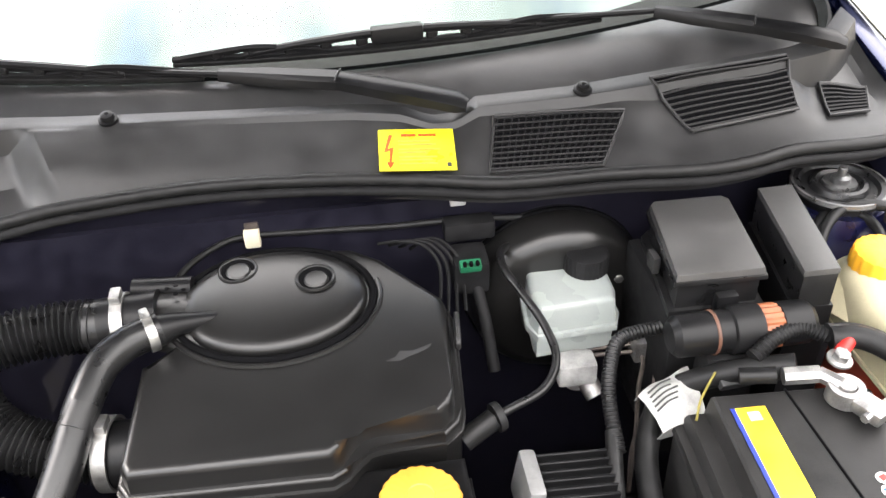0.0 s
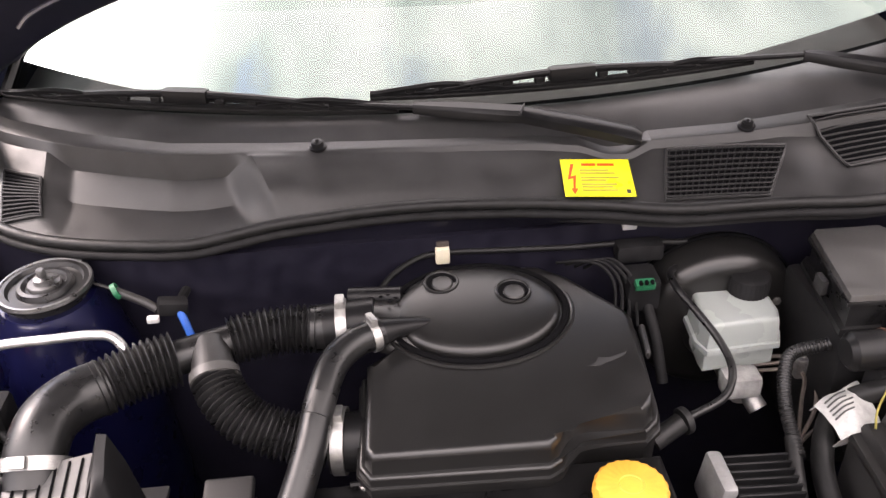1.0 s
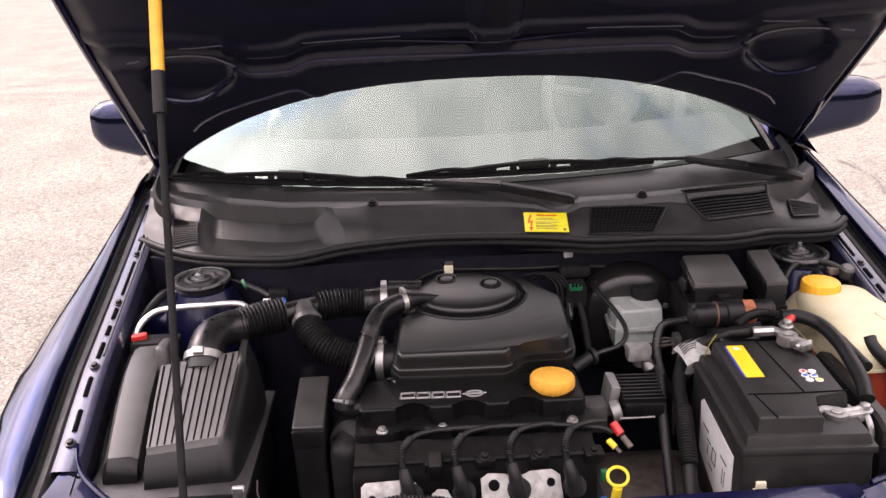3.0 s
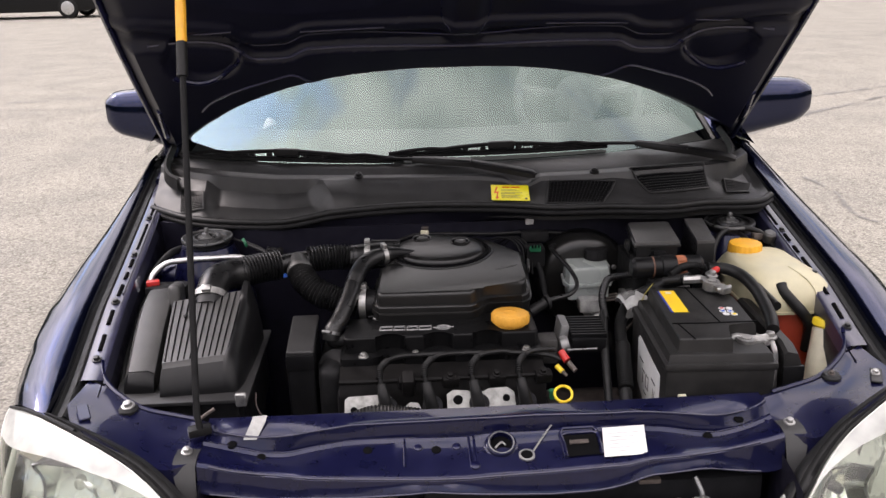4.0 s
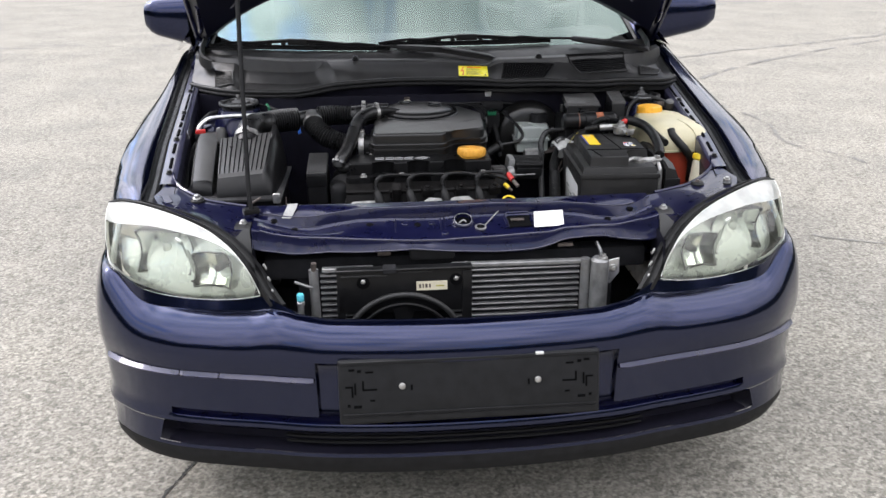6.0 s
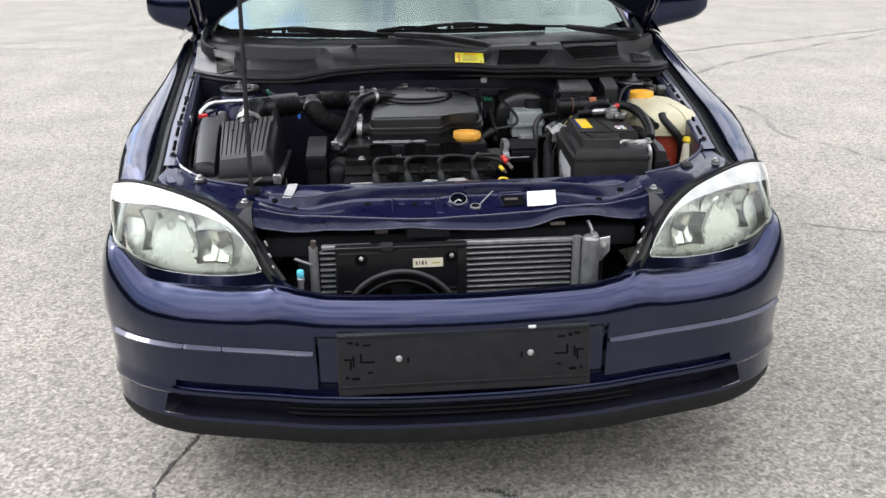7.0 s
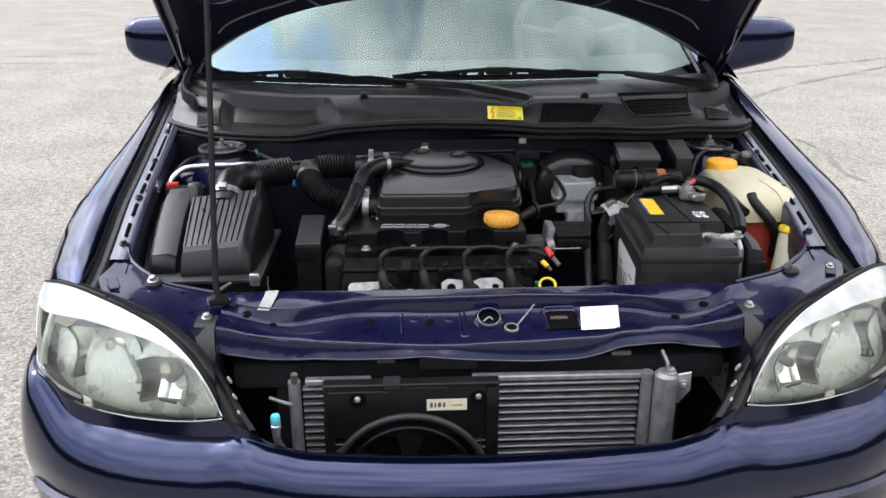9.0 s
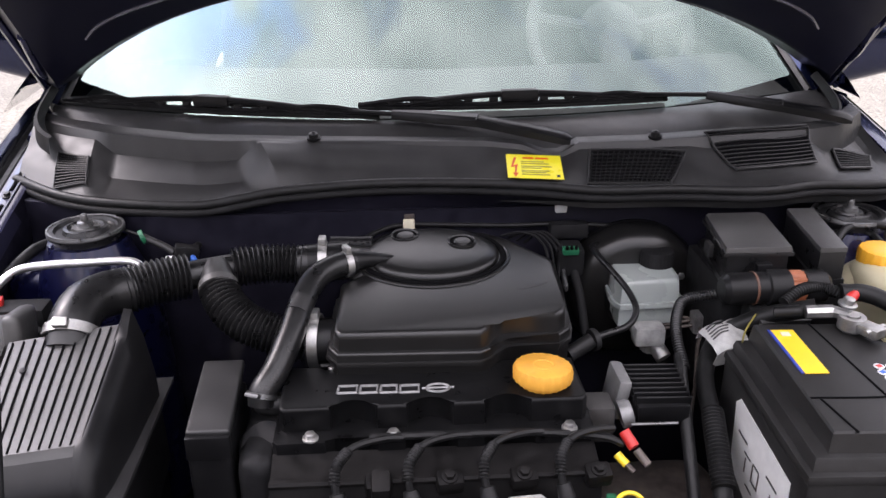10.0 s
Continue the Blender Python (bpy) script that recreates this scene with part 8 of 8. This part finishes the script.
cable("side_wire", [(-0.56, 0.70, 0.74), (-0.60, 0.72, 0.765), (-0.645, 0.72, 0.76), (-0.655, 0.66, 0.74), (-0.652, 0.58, 0.72), (-0.64, 0.50, 0.70), (-0.63, 0.43, 0.68)], 0.006, RUBBER, "black wire along the inner wing")
rl = thing("side_relay", (-0.615, 0.735, 0.68), "black relay with a red cap on the inner wing", "relay")
part("relay_case", box((-0.61, 0.728, 0.752), (0.085, 0.04, 0.06), 0.008, 2), MATT, rl)
part("red_cap", box((-0.638, 0.728, 0.785), (0.026, 0.016, 0.012), 0.003, 2, (0, 0, 15)), RED, rl, "red plastic cap")
cn = thing("wire_connector", (-0.45, 0.87, 0.80), "small pale connector on wires at the strut tower", "connector")
part("green_ring", lathe([(0.007, -0.003), (0.0105, -0.003), (0.0105, 0.003), (0.007, 0.003), (0.007, -0.003)], pose(-0.472, 0.862, 0.820, 0, 70, 20), 18), GREEN, cn, "green ring")
part("grey_sleeve", tube([(-0.472, 0.862, 0.820), (-0.44, 0.852, 0.808), (-0.425, 0.846, 0.80)], 0.0055, 10), GREYPL, cn)
part("thin_wire", tube([(-0.50, 0.872, 0.828), (-0.48, 0.865, 0.823), (-0.47, 0.861, 0.82)], 0.002, 6), RUBBER, cn)
part("black_plug", box((-0.408, 0.85, 0.80), (0.035, 0.02, 0.018), 0.004, 2, (0, 15, 15)), MATT, cn)
part("white_tag", box((-0.428, 0.832, 0.796), (0.014, 0.008, 0.008), 0.002), WHITE, cn, "small white tag")
part("blue_lead", tube([(-0.40, 0.846, 0.795), (-0.392, 0.835, 0.775), (-0.385, 0.825, 0.75)], 0.005, 8), BLUE, cn, "blue lead")
part("plug_foot", tube([(-0.405, 0.855, 0.795), (-0.40, 0.905, 0.79)], 0.006, 8), MATT, cn)

# ---- paper sticker on the slam panel ----
o = Vector((0.1665, 0.199, panel_z(0.18, 0.199) + 0.003))
st, m = sticker("white_sticker", o, (1, -0.02, 0.04), (0.13, 0.9, 0.30), 0.066, 0.057, WHITE, "blank white paper sticker on the slam panel", "sticker")
bars([(0.006, 0.044 - 0.007 * k, 0.05 - 0.008 * (k % 3), 0.0012) for k in range(6)], m, PALEPRINT, st)

# ---- condenser and fan behind the bumper ----
cond = thing("condenser", (0, 0.17, 0.30), "bare aluminium air-conditioning condenser", "condenser")
part("core", box((-0.02, 0.182, 0.455), (0.575, 0.012, 0.27), 0.002, 1), SOOT, cond, "dark finned core")
for i in range(20):
    z = 0.330 + 0.0136 * i
    part("cooling_bar", box((-0.02, 0.172, z), (0.57, 0.014, 0.0038), 0.0012, 1), DULLALU, cond)
part("top_bar", box((0.13, 0.174, 0.599), (0.30, 0.016, 0.010), 0.002, 1, (0, 0.3, 0)), DULLALU, cond, "pale upper bar")
part("top_bar", box((-0.245, 0.174, 0.600), (0.11, 0.016, 0.010), 0.002, 1), DULLALU, cond)
part("header", tube([(0.277, 0.168, 0.32), (0.277, 0.168, 0.606)], 0.0105, 16), DULLALU, cond, "grey header tube")
part("header", tube([(-0.318, 0.168, 0.32), (-0.318, 0.168, 0.604)], 0.0105, 16), DULLALU, cond, "grey header tube")
dr = part("dryer", lathe([(0, 0.61), (0.014, 0.61), (0.020, 0.604), (0.020, 0.33), (0, 0.33)], pose(0.307, 0.160, 0, 0, 0, 0), 24), DULLALU, cond, "grey dryer bottle")
part("dryer_neck", tube([(0.309, 0.162, 0.608), (0.309, 0.166, 0.622), (0.304, 0.185, 0.636)], 0.0042, 10), DARKMETAL, dr)
part("dryer_bolt", bolt((0.312, 0.155, 0.610), (0, 0, 1), 0.007), STEEL, dr)
part("bracket_plate", prism([(0.325, 0.60), (0.352, 0.605), (0.353, 0.57), (0.334, 0.545), (0.325, 0.55)], -0.168, -0.163, 0.001, 1, m=Matrix(((1, 0, 0, 0), (0, 0, -1, 0), (0, 1, 0, 0), (0, 0, 0, 1)))), ALU, cond, "flat alloy bracket")
part("bracket_bolt", bolt((0.338, 0.162, 0.582), (0, -1, 0), 0.006), STEEL, cond)
part("pipe_stub", tube([(-0.318, 0.165, 0.595), (-0.316, 0.16, 0.622)], 0.006, 10), RUSTY, cond)
av = thing("service_valve", (-0.345, 0.13, 0.50), "alloy service valve with a cyan cap", "valve")
part("cap", lathe([(0.007, -0.006), (0.008, -0.004), (0.008, 0.007), (0.006, 0.010), (0, 0.010)], pose(-0.345, 0.120, 0.560, 0, 0, 0), 18), CYAN, av, "cyan plastic cap")
part("stem", tube([(-0.345, 0.120, 0.555), (-0.345, 0.122, 0.52), (-0.34, 0.15, 0.48)], 0.0065, 12), ALU, av)
part("collar", lathe([(0.0085, 0), (0.0085, 0.006), (0.005, 0.008)], pose(-0.345, 0.120, 0.545, 0, 0, 0), 12), ALU, av)
part("clip_rod", tube([(-0.358, 0.15, 0.585), (-0.335, 0.15, 0.575), (-0.322, 0.155, 0.568)], 0.003, 8), DULLALU, av)
fs = thing("fan_shroud", (-0.12, 0.15, 0.40), "black plastic fan shroud in front of the condenser", "fan shroud")
part("panel", box((-0.123, 0.152, 0.555), (0.292, 0.014, 0.10), 0.004, 2), BLACK, fs, "black upper panel")
part("panel_edge", box((-0.123, 0.150, 0.607), (0.292, 0.024, 0.006), 0.002, 1), BLACK, fs)
part("panel_rib", box((-0.21, 0.146, 0.594), (0.10, 0.008, 0.003), 0.001, 1), GREYPL, fs)
part("panel_rib", box((-0.10, 0.146, 0.600), (0.075, 0.008, 0.003), 0.001, 1), GREYPL, fs)
part("panel_notch", box((-0.155, 0.152, 0.605), (0.03, 0.03, 0.012), 0.002, 1), SOOT, fs)
part("panel_side", box((0.012, 0.148, 0.50), (0.022, 0.014, 0.20), 0.004, 2), BLACK, fs)
part("panel_side", box((-0.262, 0.150, 0.47), (0.018, 0.010, 0.16), 0.003, 2), BLACK, fs)
part("fan_back", lathe([(0, 0), (0.125, 0.0), (0.13, 0.004), (0.13, -0.01), (0, -0.01)], pose(-0.127, 0.155, 0.42, 90, 0, 0), 40), GAP, fs, "dark fan opening")
ring = [(-0.127 + 0.132 * math.cos(a), 0.134, 0.42 + 0.132 * math.sin(a)) for a in (2 * math.pi * k / 48 for k in range(49))]
part("fan_ring", tube(ring, 0.0062, 10, 1, smooth=False), GREYPL, fs, "raised grey-black fan ring")
ring = [(-0.127 + 0.108 * math.cos(a), 0.138, 0.42 + 0.108 * math.sin(a)) for a in (2 * math.pi * k / 48 for k in range(49))]
part("fan_ring", tube(ring, 0.004, 8, 1, smooth=False), BLACK, fs)
part("fan_hub", lathe([(0, 0.02), (0.035, 0.016), (0.04, 0), (0, 0)], pose(-0.127, 0.145, 0.42, 90, 0, 0), 24), BLACK, fs)
for k in range(5):
    a = 2 * math.pi * k / 5 + 0.3
    part("fan_blade", sheet([[(-0.127 + r * math.cos(a + d), 0.145 + e, 0.42 + r * math.sin(a + d)) for d, e in ((-0.25, 0.006), (0, 0), (0.25, -0.006))] for r in (0.035, 0.07, 0.10)], 0.002), BLACK, fs)
for x in (-0.212, -0.012):
    part("shroud_boss", lathe([(0, 0.004), (0.012, 0.004), (0.014, 0.0), (0.014, -0.006)], pose(x, 0.145, 0.578, 90, 0, 0), 20), GAP, fs)
    part("shroud_screw", disc((x, 0.140, 0.583), 0.0055, 0.004, (0, -1, 0.2), 12, bev=0.5), STEEL, fs, "bright screw")
m = Matrix(((1, 0, 0, -0.098), (0, 0, -1, 0.1445), (0, 1, 0, 0.556), (0, 0, 0, 1)))
ft = part("shroud_label", prism([(0, 0), (0.067, 0), (0.067, 0.021), (0, 0.021)], 0, 0.001, 0, m=m), CREAM, fs, "pale yellow part label")
for x, w in ((0.006, 0.004), (0.013, 0.003), (0.019, 0.005), (0.027, 0.004)):
    part("label_print", prism([(x, 0.006), (x + w, 0.006), (x + w, 0.015), (x, 0.015)], 0.0006, 0.0014, 0, m=m), RUSTY, ft)
part("label_print", prism([(0.042, 0.008), (0.06, 0.008), (0.06, 0.011), (0.042, 0.011)], 0.0006, 0.0014, 0, m=m), LABELD, ft)
# dark cross tube and crumple parts under the slam panel
sb = thing("bumper_beam", (0, 0.25, 0.55), "dark beam and ducts below the slam panel", "beam")
part("beam", box((0, 0.245, 0.585), (0.86, 0.05, 0.05), 0.01, 2), SOOT, sb)
part("duct", box((-0.06, 0.205, 0.625), (0.10, 0.05, 0.03), 0.008, 2), MATT, sb)
part("clip", box((-0.165, 0.195, 0.626), (0.03, 0.012, 0.010), 0.003), RUSTY, sb)
part("radiator", box((0, 0.25, 0.44), (0.72, 0.04, 0.30), 0.006), SOOT, sb)
part("tag", box((0.235, 0.19, 0.632), (0.034, 0.01, 0.008), 0.002), RUSTY, sb)
for sgn in (-1, 1):
    for k in range(3):
        part("edge_clip", box((sgn * (0.414 - 0.008 * k), 0.128 - 0.012 * k, 0.632 - 0.024 * k), (0.004, 0.006, 0.016), 0.0015, 1, (25, sgn * 15, 0)), DIRTYWHITE, sb, "pale clip")
